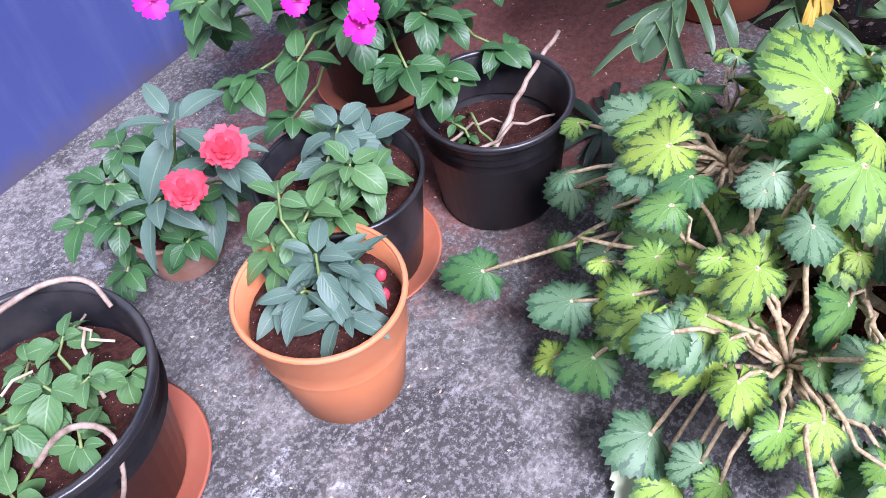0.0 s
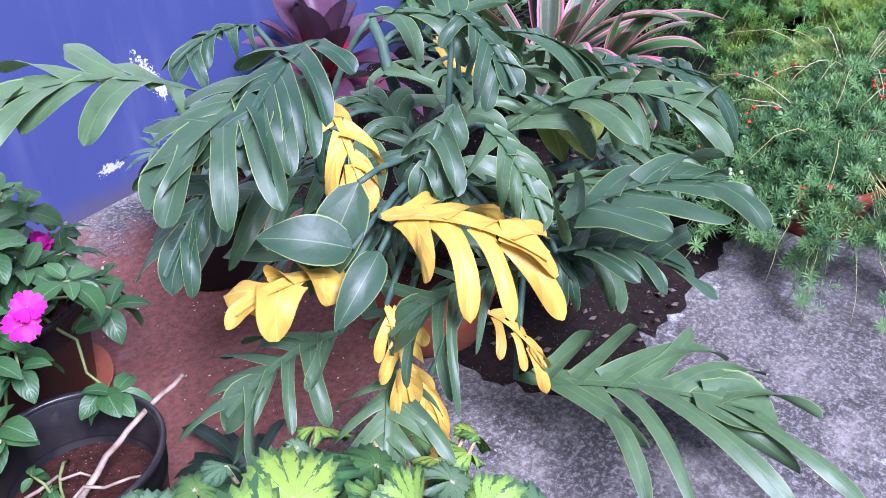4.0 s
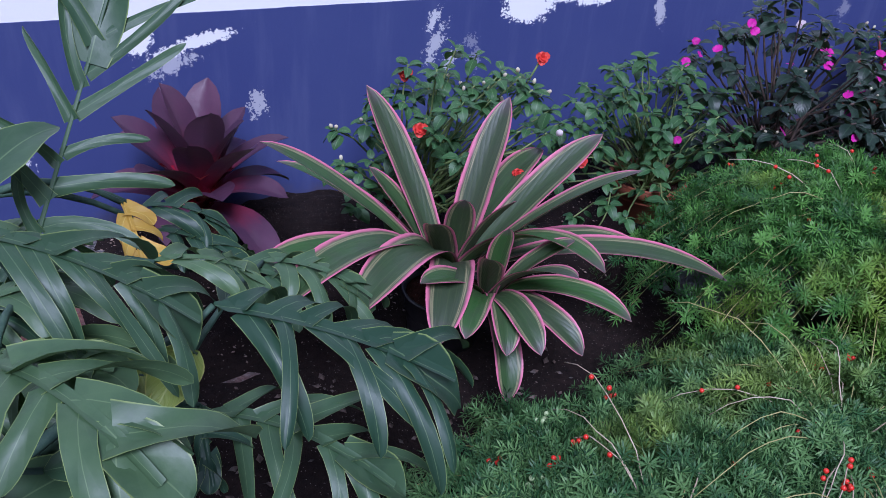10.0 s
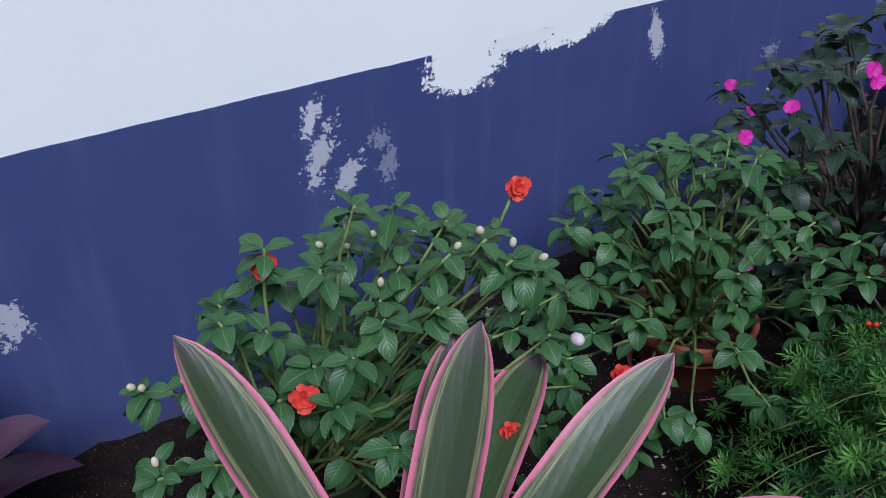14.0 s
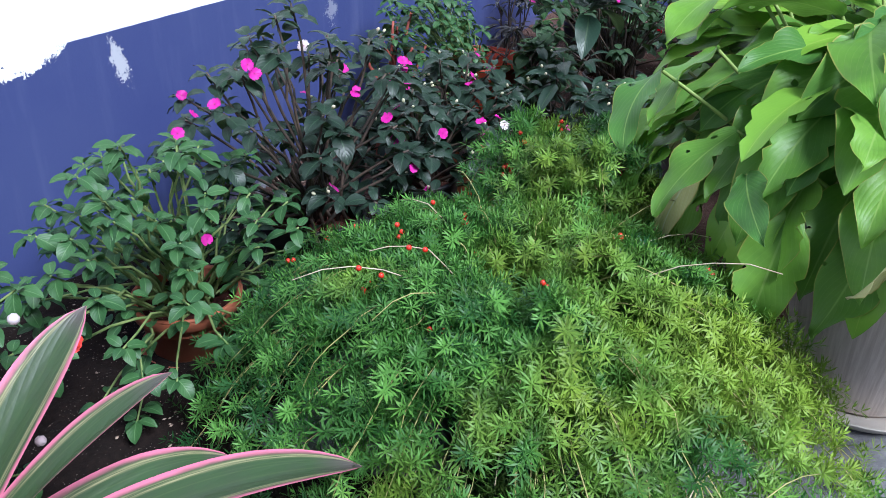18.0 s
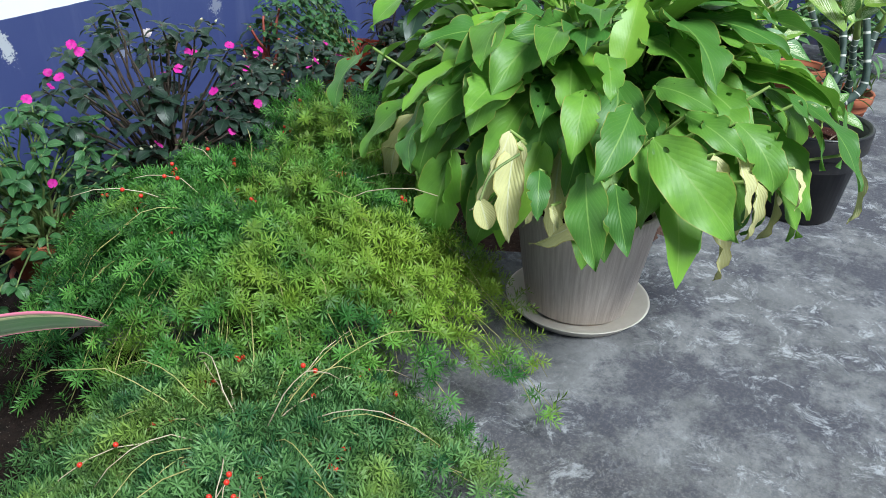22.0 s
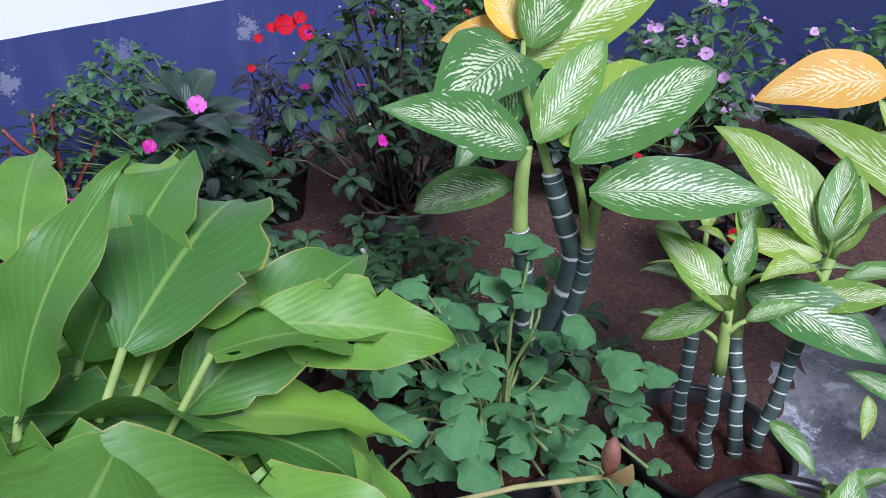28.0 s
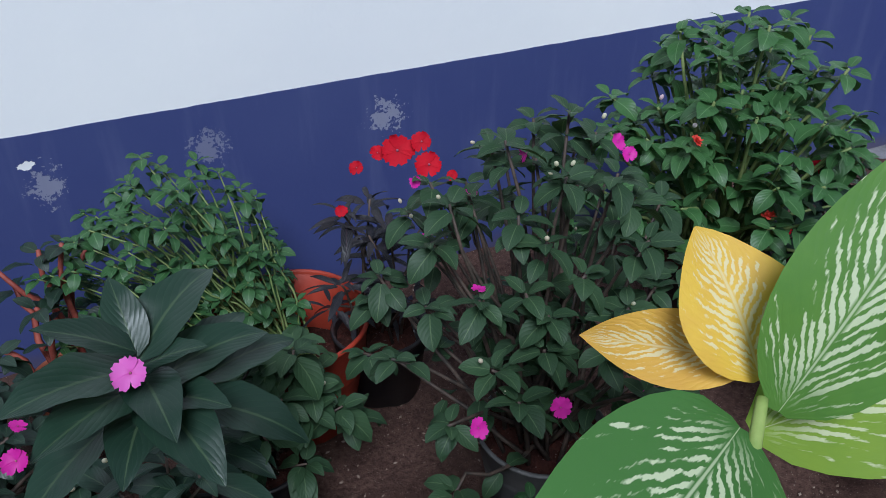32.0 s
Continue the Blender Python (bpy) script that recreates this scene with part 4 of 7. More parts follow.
def joined(name, ob, items):
    """One mesh of kind stuff from many leaves."""
    V, F, U, n0 = [], [], [], 0
    cache = {}
    for me, m in items:
        if me not in cache:
            co = np.empty(len(me.vertices) * 3, dtype=np.float32)
            me.vertices.foreach_get("co", co)
            lu = np.empty(len(me.loops) * 2, dtype=np.float32)
            me.uv_layers[0].data.foreach_get("uv", lu)
            li = np.empty(len(me.loops), dtype=np.int32)
            me.loops.foreach_get("vertex_index", li)
            vu = np.zeros((len(me.vertices), 2), dtype=np.float32)
            vu[li] = lu.reshape(-1, 2)
            cache[me] = (co.reshape(-1, 3), [tuple(p.vertices) for p in me.polygons], vu)
        co, fs, vu = cache[me]
        a = np.array(m)
        V.append(co @ a[:3, :3].T + a[:3, 3])
        F += [tuple(i + n0 for i in f) for f in fs]
        U.append(vu)
        n0 += len(co)
    piece(name, mesh_of(name, np.concatenate(V), F, items[0][0].materials[0], np.concatenate(U)), ob)["kind"] = "stuff"


def far_bush(ob, *args, **kw):
    JOIN.append([])
    tips = bush(ob, *args, **kw)
    items = JOIN.pop()
    joined("foliage", ob, items)
    return tips


def bush(ob, seed, z0, top, rx, ry, shoots, per, size, leafm, stemm, kind="ovate", lean=(0, 0), nodes=2, base_r=0.03, flowers=(), stem_r=0.004, flat=0.6, low=0.02):
    """Shoots from the soil to points of a dome, tufted at the tip and leafy on the way. flowers: (material, kind, radius, count)."""
    rng = np.random.default_rng(seed)
    leaves = leaf_set(kind, leafm, kind)
    tips = []
    own = not JOIN
    if own:
        JOIN.append([])
    for i in range(shoots):
        q = (i + 0.5) / shoots
        az = i * 2.399963 + rng.uniform(-0.3, 0.3)
        el = math.asin(min(1, low + (1 - low) * (1 - q) ** flat)) if i else 1.5
        d = np.array(ball_way(az, el)) * rng.uniform(0.82, 1.08)
        tip = np.array([lean[0] + d[0] * rx, lean[1] + d[1] * ry, z0 + d[2] * top])
        root = np.array([rng.normal(0, base_r), rng.normal(0, base_r), z0 - 0.01])
        pts = bend(root, tip, 0.06 * top, 6, rng, 0.006)
        stem_part(ob, pts, stem_r, stem_r * 0.5, stemm, sides=5)
        way = unit(pts[-1] - pts[-2])
        whorl(ob, rng, tip, way, leaves, per, size)
        for k in range(nodes):
            s = (0.5 + 0.42 * k / max(1, nodes - 1)) if nodes > 1 else 0.7
            p = pts[0] + (pts[-1] - pts[0]) * s
            p = np.array([np.interp(s, np.linspace(0, 1, 6), pts[:, c]) for c in range(3)])
            for b in range(2):
                w = ball_way(rng.uniform(0, 6.28), rng.uniform(-0.35, 0.4))
                leaf_piece("leaf", leaves[rng.integers(len(leaves))], ob, aim(p + np.array(w) * 0.2 * size, w, (0, 0, 1), rng.uniform(-0.5, 0.5), size * rng.uniform(0.7, 1.0)))
        tips.append((tip, way))
    if own:
        items = sorted(JOIN.pop(), key=lambda e: e[1][1][3])
        for me, m in items[:210]:
            piece("leaf", me, ob, m)
        if items[210:]:
            joined("foliage", ob, items[210:])
    for fm, fk, fr, count in flowers:
        for c in range(count):
            tip, way = tips[rng.integers(len(tips))]
            o = np.array(ball_way(rng.uniform(0, 6.28), rng.uniform(0.1, 1.0)))
            bloom(ob, tip + o * size * rng.uniform(0.3, 0.6), unit(o + np.array([-0.25, -0.55, 0.5])), fm, fk, fr * rng.uniform(0.8, 1.1), rng.uniform(0, 6))
    return tips


def bloom(ob, p, face, mat, kind, r, spin=0.0, label=""):
    """A flower at p (in the thing's own axes), looking along face."""
    z = Vector(face).normalized()
    m = Matrix.Translation(p) @ z.to_track_quat('Z', 'Y').to_matrix().to_4x4() @ Matrix.Rotation(spin, 4, 'Z') @ Matrix.Diagonal((r, r, r, 1))
    kinds = flower_mesh(mat, kind)
    made = piece("bud" if kind == "bud" else "flower", kinds[int(abs(p[0] * 977 + p[1] * 613)) % len(kinds)], ob, m, label)
    if kind == "five" and r > 0.013:
        piece("flower_eye", EYE[0], made, Matrix.Translation((0, 0, 0.05)))
    return made

# ---- the place: ground, wall, soil ----
def ground_sheet():
    xs = np.concatenate([[-600, -60, -12], np.arange(-4, 8.01, 0.25), [16, 60, 600]])
    ys = np.concatenate([[-600, -60, -14], np.arange(-6, 0.26, 0.25), [3, 60, 600]])
    v = [(x, y, 0.0) for y in ys for x in xs]
    n = len(xs)
    f = [(j * n + i, j * n + i + 1, (j + 1) * n + i + 1, (j + 1) * n + i) for j in range(len(ys) - 1) for i in range(n - 1)]
    return tagged(new("ground", mesh_of("ground", v, f, M_GROUND, None, False)), "weathered grey concrete yard with pale patches and red earth", "ground", "", "structure")


ground_sheet()


def boxed(x0, x1, y0, y1, z0, z1, bevel=0.004):
    bm = bmesh.new()
    bmesh.ops.create_cube(bm, size=1)
    for q in bm.verts:
        q.co = ((x0 + x1) / 2 + q.co.x * (x1 - x0), (y0 + y1) / 2 + q.co.y * (y1 - y0), (z0 + z1) / 2 + q.co.z * (z1 - z0))
    if bevel:
        bmesh.ops.bevel(bm, geom=bm.edges[:], offset=bevel, segments=2, affect='EDGES')
    return bm


def structure(name, bm, mat, label, category):
    ob = part(name, bm, mat, None)
    ob.data.polygons.foreach_set("use_smooth", np.zeros(len(ob.data.polygons), dtype=bool))
    return tagged(ob, label, category, "", "structure")


structure("wall_north", boxed(-6.0, 5.782, 0.0, 0.15, -0.05, 2.7), M_WALL, "white plastered wall with a peeling dark blue painted base band", "wall")
def wall_with_opening():
    bm = bmesh.new()
    for y0, y1, z0, z1 in ((-7.0, 0.15, -0.05, 0.65), (-7.0, 0.15, 1.35, 2.7), (-7.0, -1.47, 0.65, 1.35), (-0.87, 0.15, 0.65, 1.35)):
        c = bmesh.ops.create_cube(bm, size=1)
        for q in c["verts"]:
            q.co = (5.8675 + q.co.x * 0.165, (y0 + y1) / 2 + q.co.y * (y1 - y0), (z0 + z1) / 2 + q.co.z * (z1 - z0))
    return bm


structure("wall_east", wall_with_opening(), M_WALL, "white plastered wall with a dark blue base band closing the yard", "wall")


def block_window():
    ob = thing("window_1", 5.8, -1.17, 0.65, "glass-block window with pale mortar joints in the end wall", "window", "", "structure")
    for name, y0, y1, z0, z1 in (("sill", -0.298, 0.298, 0.002, 0.022), ("lintel", -0.298, 0.298, 0.678, 0.698), ("jamb", -0.298, -0.278, 0.023, 0.677), ("jamb", 0.278, 0.298, 0.023, 0.677)):
        part(name, boxed(0.0, 0.09, y0, y1, z0, z1, 0.003), M_MORTAR, ob)
    part("joint_backing", boxed(0.03, 0.06, -0.277, 0.277, 0.024, 0.676, 0.0), M_MORTAR, ob)
    me = None
    for i in range(4):
        for j in range(5):
            if me is None:
                pane = part("pane", boxed(-0.03, 0.03, -0.062, 0.062, -0.058, 0.058, 0.008), M_FROST, ob)
                me = pane.data
            else:
                pane = piece("pane", me, ob)
            pane.matrix_local = Matrix.Translation((0.035, -0.207 + 0.138 * i, 0.09 + 0.13 * j))


block_window()


def soil_bed(name, x0, x1, y0, y1, mat, label, seed, amp=0.02):
    rng = np.random.default_rng(seed)
    nx, ny = int((x1 - x0) / 0.035), int((y1 - y0) / 0.035)
    v, f = [], []
    for j in range(ny + 1):
        for i in range(nx + 1):
            a, b = i / nx, j / ny
            edge = min(1, min(a, 1 - a) * 8) * min(1, b * 5)
            p = Vector((x0 + a * (x1 - x0), y0 + b * (y1 - y0), 0))
            h = amp * (0.7 + 0.9 * noise.noise(p * 4.0) + 0.5 * noise.noise(p * 13.0)) + 0.004 * rng.normal()
            wig = 0.05 * noise.noise(p * 5.0 + Vector((3, 1, 0)))
            v.append((p.x, min(-0.002, p.y + (wig if b < 0.9 else 0)), max(-0.01, h * edge + 0.006 * edge - 0.006 * (1 - edge))))
    n = nx + 1
    f = [(j * n + i, j * n + i + 1, (j + 1) * n + i + 1, (j + 1) * n + i) for j in range(ny) for i in range(nx)]
    return tagged(new(name, mesh_of(name, v, f, mat)), label, "soil", "", "structure")


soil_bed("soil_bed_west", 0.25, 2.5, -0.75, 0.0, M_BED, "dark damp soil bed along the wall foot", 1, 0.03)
soil_bed("soil_bed_east", 2.5, 5.75, -2.0, 0.0, M_GRIT, "gritty brown soil spread between the pots", 2, 0.012)
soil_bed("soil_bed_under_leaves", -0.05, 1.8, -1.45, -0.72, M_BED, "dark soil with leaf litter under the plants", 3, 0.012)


def litter(name, label, seed, x0, x1, y0, y1, count, mat, lo, hi, z0=0.0):
    """Loose grit or dry bits strewn over the ground, uncountable."""
    rng = np.random.default_rng(seed)
    v, f = [], []
    for _ in range(count):
        x, y, r = rng.uniform(x0, x1), rng.uniform(y0, y1), rng.uniform(lo, hi)
        a = rng.uniform(0, 6.28)
        n0 = len(v)
        c, s = math.cos(a), math.sin(a)
        for px, py, pz in ((1.6, 0, 0.1), (0, 0.8, 0.0), (-1.4, 0, 0.1), (0, -0.9, 0.0), (0.1, 0.1, 0.8), (0, 0, -0.4)):
            v.append((x + r * (px * c - py * s), y + r * (px * s + py * c), z0 + r * (pz + 0.3)))
        f += [tuple(n0 + i for i in t) for t in ((0, 1, 4), (1, 2, 4), (2, 3, 4), (3, 0, 4), (1, 0, 5), (2, 1, 5), (3, 2, 5), (0, 3, 5))]
    return tagged(new(name, mesh_of(name, v, f, mat, None, False)), label, "litter", "", "stuff")


litter("soil_grit", "pale grit and dry bits on the soil", 5, 2.55, 4.9, -1.6, -0.02, 2600, M_TWIG, 0.0012, 0.004, 0.012)
litter("bed_grit", "pale grit on the dark soil bed", 6, 0.3, 2.4, -0.7, -0.02, 1200, M_TWIG, 0.001, 0.004, 0.025)
litter("floor_grit", "small pale specks strewn on the concrete", 7, -1.7, 0.2, -1.3, -0.1, 700, M_DRYSTEM, 0.001, 0.003)
litter("leaf_litter", "dry brown leaf scraps on the dark soil", 8, 0.05, 1.25, -1.4, -0.74, 380, M_DARKSTEM, 0.002, 0.009, 0.016)

# ---- first stretch: pots on the slab ----
def vine_pot():
    ob = potted("potted_vine", -1.456, -0.675, 0.165, 0.125, 0.25, M_BLACK, "nursery", "black nursery pot with a straggling green vine and bare twigs", "potted plant", 0.72)
    rng = np.random.default_rng(3)
    saucer(-1.456, -0.675, 0.165, M_REDSAUCER, "red-brown plastic saucer under a black pot")
    ob.location.z = 0.012
    bush(ob, 31, 0.17, 0.1, 0.13, 0.13, 9, 5, 0.05, M_IMPL, M_STEM, lean=(0.02, -0.03))
    rim = [(-0.06, 0.1, 0.24), (0.014, 0.127, 0.262), (0.059, 0.106, 0.275), (0.123, 0.092, 0.275), (0.161, 0.046, 0.272), (0.15, 0.0, 0.25)]
    stem_part(ob, eased(rim), 0.0055, 0.0035, M_TWIG, "twig", "bare grey twig lying over the rim")
    stem_part(ob, eased([(-0.05, -0.06, 0.2), (0.0, -0.095, 0.26), (0.03, -0.15, 0.26), (0.0, -0.17, 0.2), (-0.03, -0.165, 0.15)]), 0.005, 0.003, M_TWIG, "twig")
    for a, b in (((-0.1, 0.05, 0.19), (0.03, 0.02, 0.24)), ((0.06, -0.06, 0.2), (0.13, 0.05, 0.22)), ((0.1, 0.08, 0.19), (0.12, -0.03, 0.23))):
        stem_part(ob, bend(a, b, 0.025, 7, rng, 0.006), 0.003, 0.002, M_DRYSTEM, "twig")


def orange_pot():
    ob = potted("potted_impatiens", -1.125, -0.877, 0.12, 0.089, 0.23, M_ORANGE, "plain", "chipped orange plastic pot with a young bluish-green impatiens", "potted plant", 0.8)
    bush(ob, 7, 0.18, 0.11, 0.07, 0.07, 6, 7, 0.075, M_BLUEG, M_STEM, "lance", lean=(0.01, -0.01))
    bush(ob, 8, 0.18, 0.14, 0.06, 0.05, 5, 6, 0.062, M_IMPL, M_STEM, lean=(0.05, 0.08), nodes=1)
    for p in ((0.05, -0.07, 0.202), (0.075, -0.045, 0.202)):
        bloom(ob, p, (0.2, -0.2, 1), M_HOTRED, "bud", 0.011)


def red_pot():
    ob = potted("potted_impatiens", -1.08, -0.46, 0.083, 0.068, 0.105, M_OLDTERRA, "plain", "small dusty terracotta pot with a red-flowered impatiens", "potted plant", 0.85)
    bush(ob, 12, 0.09, 0.19, 0.13, 0.13, 16, 6, 0.056, M_IMP, M_STEM, lean=(-0.02, -0.02))
    bush(ob, 13, 0.11, 0.24, 0.08, 0.08, 4, 7, 0.105, M_BLUEG, M_STEM, "lance", lean=(0.02, -0.13), nodes=0)
    for p in ((0.02, -0.22, 0.343), (-0.05, -0.2, 0.313)):
        bloom(ob, p, (-0.25, -0.6, 0.7), M_HOTRED, "rose", 0.03)
        bloom(ob, (p[0] + 0.008, p[1] + 0.01, p[2] - 0.006), (-0.2, -0.4, 0.9), M_HOTRED, "five", 0.034, 0.6)


def black_saucer_pot():
    saucer(-0.925, -0.745, 0.145, M_TERRA, "terracotta-coloured saucer under a black pot")
    ob = potted("potted_seedling", -0.925, -0.745, 0.134, 0.112, 0.2, M_BLACK, "plain", "black plastic pot of red soil with a small green seedling", "potted plant", 0.8, 0.012)
    bush(ob, 15, 0.17, 0.1, 0.05, 0.05, 4, 6, 0.075, M_BLUEG, M_STEM, "ovate", lean=(0.03, 0.0), nodes=0)
    bush(ob, 16, 0.17, 0.14, 0.06, 0.04, 4, 6, 0.06, M_IMPL, M_STEM, lean=(-0.05, -0.09), nodes=1)


def magenta_pot():
    saucer(-0.52, -0.48, 0.135, M_TERRA, "terracotta-coloured saucer under a black pot")
    ob = potted("potted_impatiens", -0.52, -0.48, 0.125, 0.1, 0.22, M_BLACK, "nursery", "black pot overflowing with magenta-flowered impatiens", "potted plant", 0.9, 0.012)
    bush(ob, 21, 0.19, 0.3, 0.3, 0.3, 44, 6, 0.066, M_IMP, M_STEM, lean=(-0.14, -0.08), flowers=((M_MAG, "five", 0.02, 9), (M_BUD, "bud", 0.005, 14)))
    for p in ((-0.31, -0.16, 0.42), (-0.13, -0.35, 0.42), (-0.33, -0.3, 0.43), (-0.45, -0.02, 0.46)):
        bloom(ob, p, (-0.3, -0.7, 0.5), M_MAG, "five", 0.024)
        bloom(ob, (p[0] + 0.015, p[1], p[2] + 0.02), (-0.1, -0.6, 0.7), M_MAG, "five", 0.023, 1)


def twig_pot():
    ob = potted("twig_pot", -0.668, -0.872, 0.126, 0.106, 0.222, M_BLACK, "nursery", "black nursery pot of red soil with a fallen dry twig", "flower pot", 0.55)
    rng = np.random.default_rng(9)
    stem_part(ob, bend((-0.05, -0.02, 0.13), (0.2, -0.01, 0.225), 0.02, 12, rng, 0.0015), 0.006, 0.004, M_TWIG, "twig", "dry grey-brown twig")
    stem_part(ob, bend((-0.09, 0.0, 0.14), (0.06, -0.08, 0.17), 0.03, 7, rng, 0.006), 0.004, 0.002, M_TWIG, "twig")
    stem_part(ob, bend((-0.06, 0.06, 0.14), (0.02, 0.0, 0.15), 0.02, 6, rng, 0.006), 0.0035, 0.002, M_TWIG, "twig")
    stem_part(ob, bend((0.02, 0.07, 0.14), (-0.05, -0.04, 0.15), 0.02, 6, rng, 0.006), 0.003, 0.002, M_STEM, "twig")
    bush(ob, 10, 0.12, 0.06, 0.03, 0.03, 2, 4, 0.03, M_IMP, M_STEM, lean=(-0.04, 0.06), nodes=0)
    bloom(ob, (-0.05, -0.02, 0.142), (0, 0, 1), M_MAG, "bud", 0.008)


def begonia():
    ob = potted("potted_begonia", -0.695, -1.43, 0.12, 0.09, 0.13, M_TERRA, "plain", "sprawling begonia with toothed lime and dark green leaves on hairy stalks", "potted plant", 0.85)
    rng = np.random.default_rng(44)
    sets = {m.name: [shape("leaf", palm(1.0, s + k * 5, 7, 1, 0.3, 0.3, 0.075), m) for s in range(4)] for k, m in enumerate((M_BEG, M_BEGS, M_BEGW, M_BEGD))}
    trunk = []
    for i in range(13):
        az = i * 0.48 + rng.uniform(-0.2, 0.2)
        end = np.array([math.sin(az) * rng.uniform(0.1, 0.24), math.cos(az) * rng.uniform(0.1, 0.24), rng.uniform(0.14, 0.3)])
        pts = bend((rng.normal(0, 0.02), rng.normal(0, 0.02), 0.1), end, 0.05, 7, rng, 0.01)
        stem_part(ob, pts, 0.009, 0.006, M_FUZZ, "stem", "hairy tan creeping stem")
        trunk.append(pts)
    n = 250
    for i in range(n):
        q = (i + 0.5) / n
        az = i * 2.399963 + rng.uniform(-0.3, 0.3)
        reach = math.sqrt(q) * rng.uniform(0.8, 1.12)
        px, py = math.sin(az) * 0.36 * reach, math.cos(az) * 0.38 * reach
        pz = 0.17 + 0.22 * math.cos(min(1.55, reach * 1.35)) + rng.uniform(-0.13, 0.06)
        pz = max(0.05, pz)
        tops = [t[-1] for t in trunk]
        b = min(tops, key=lambda w: (w[0] - px) ** 2 + (w[1] - py) ** 2)
        r = min(0.06, 0.041 * math.exp(rng.normal(0, 0.34))) * (1.08 - 0.15 * reach)
        kk = rng.random()
        m = M_BEG if kk < 0.52 else (M_BEGS if kk < 0.74 else M_BEGD)
        out = np.array([math.sin(az), math.cos(az), 0.0])
        face = unit(np.array([out[0] * reach * 0.9 - 0.15 + rng.uniform(-0.3, 0.3), out[1] * reach * 0.9 - 0.35 + rng.uniform(-0.3, 0.3), 0.55 + rng.uniform(-0.3, 0.3)]))
        way = unit(out + np.array([rng.uniform(-0.8, 0.8), rng.uniform(-0.8, 0.8), -0.35]))
        p = np.array([px, py, pz])
        stem_part(ob, bend(b, p, 0.015, 6, rng, 0.005), 0.0042, 0.0028, M_FUZZ, "leaf_stalk", "", 5)
        ms = sets[m.name]
        piece("leaf", ms[int(rng.integers(4))], ob, aim(p, way, face, 0, r))
    # leaves that stand out alone
    for p, r, m in (((-0.23, 0.42, 0.13), 0.055, M_BEGD), ((-0.2, 0.29, 0.07), 0.04, M_BEGW), ((-0.327, 0.08, 0.03), 0.065, M_BEGW), ((-0.33, 0.1, 0.1), 0.06, M_BEGS), ((-0.36, 0.05, 0.06), 0.05, M_BEG), ((0.1, -0.09, 0.5), 0.04, M_BEG), ((-0.04, 0.063, 0.47), 0.07, M_BEG), ((0.03, 0.09, 0.45), 0.062, M_BEG), ((0.24, -0.27, 0.2), 0.045, M_BEGW)):
        stem_part(ob, bend(trunk[3][-1], p, 0.02, 6, rng, 0.003), 0.0045, 0.003, M_FUZZ, "leaf_stalk", "", 5)
        w = unit((p[0], p[1], 0.05))
        piece("leaf", sets[m.name][1], ob, aim(p, w, (-0.2, -0.4, 0.8), 0, r))


vine_pot(), orange_pot(), red_pot(), black_saucer_pot(), magenta_pot(), twig_pot(), begonia()


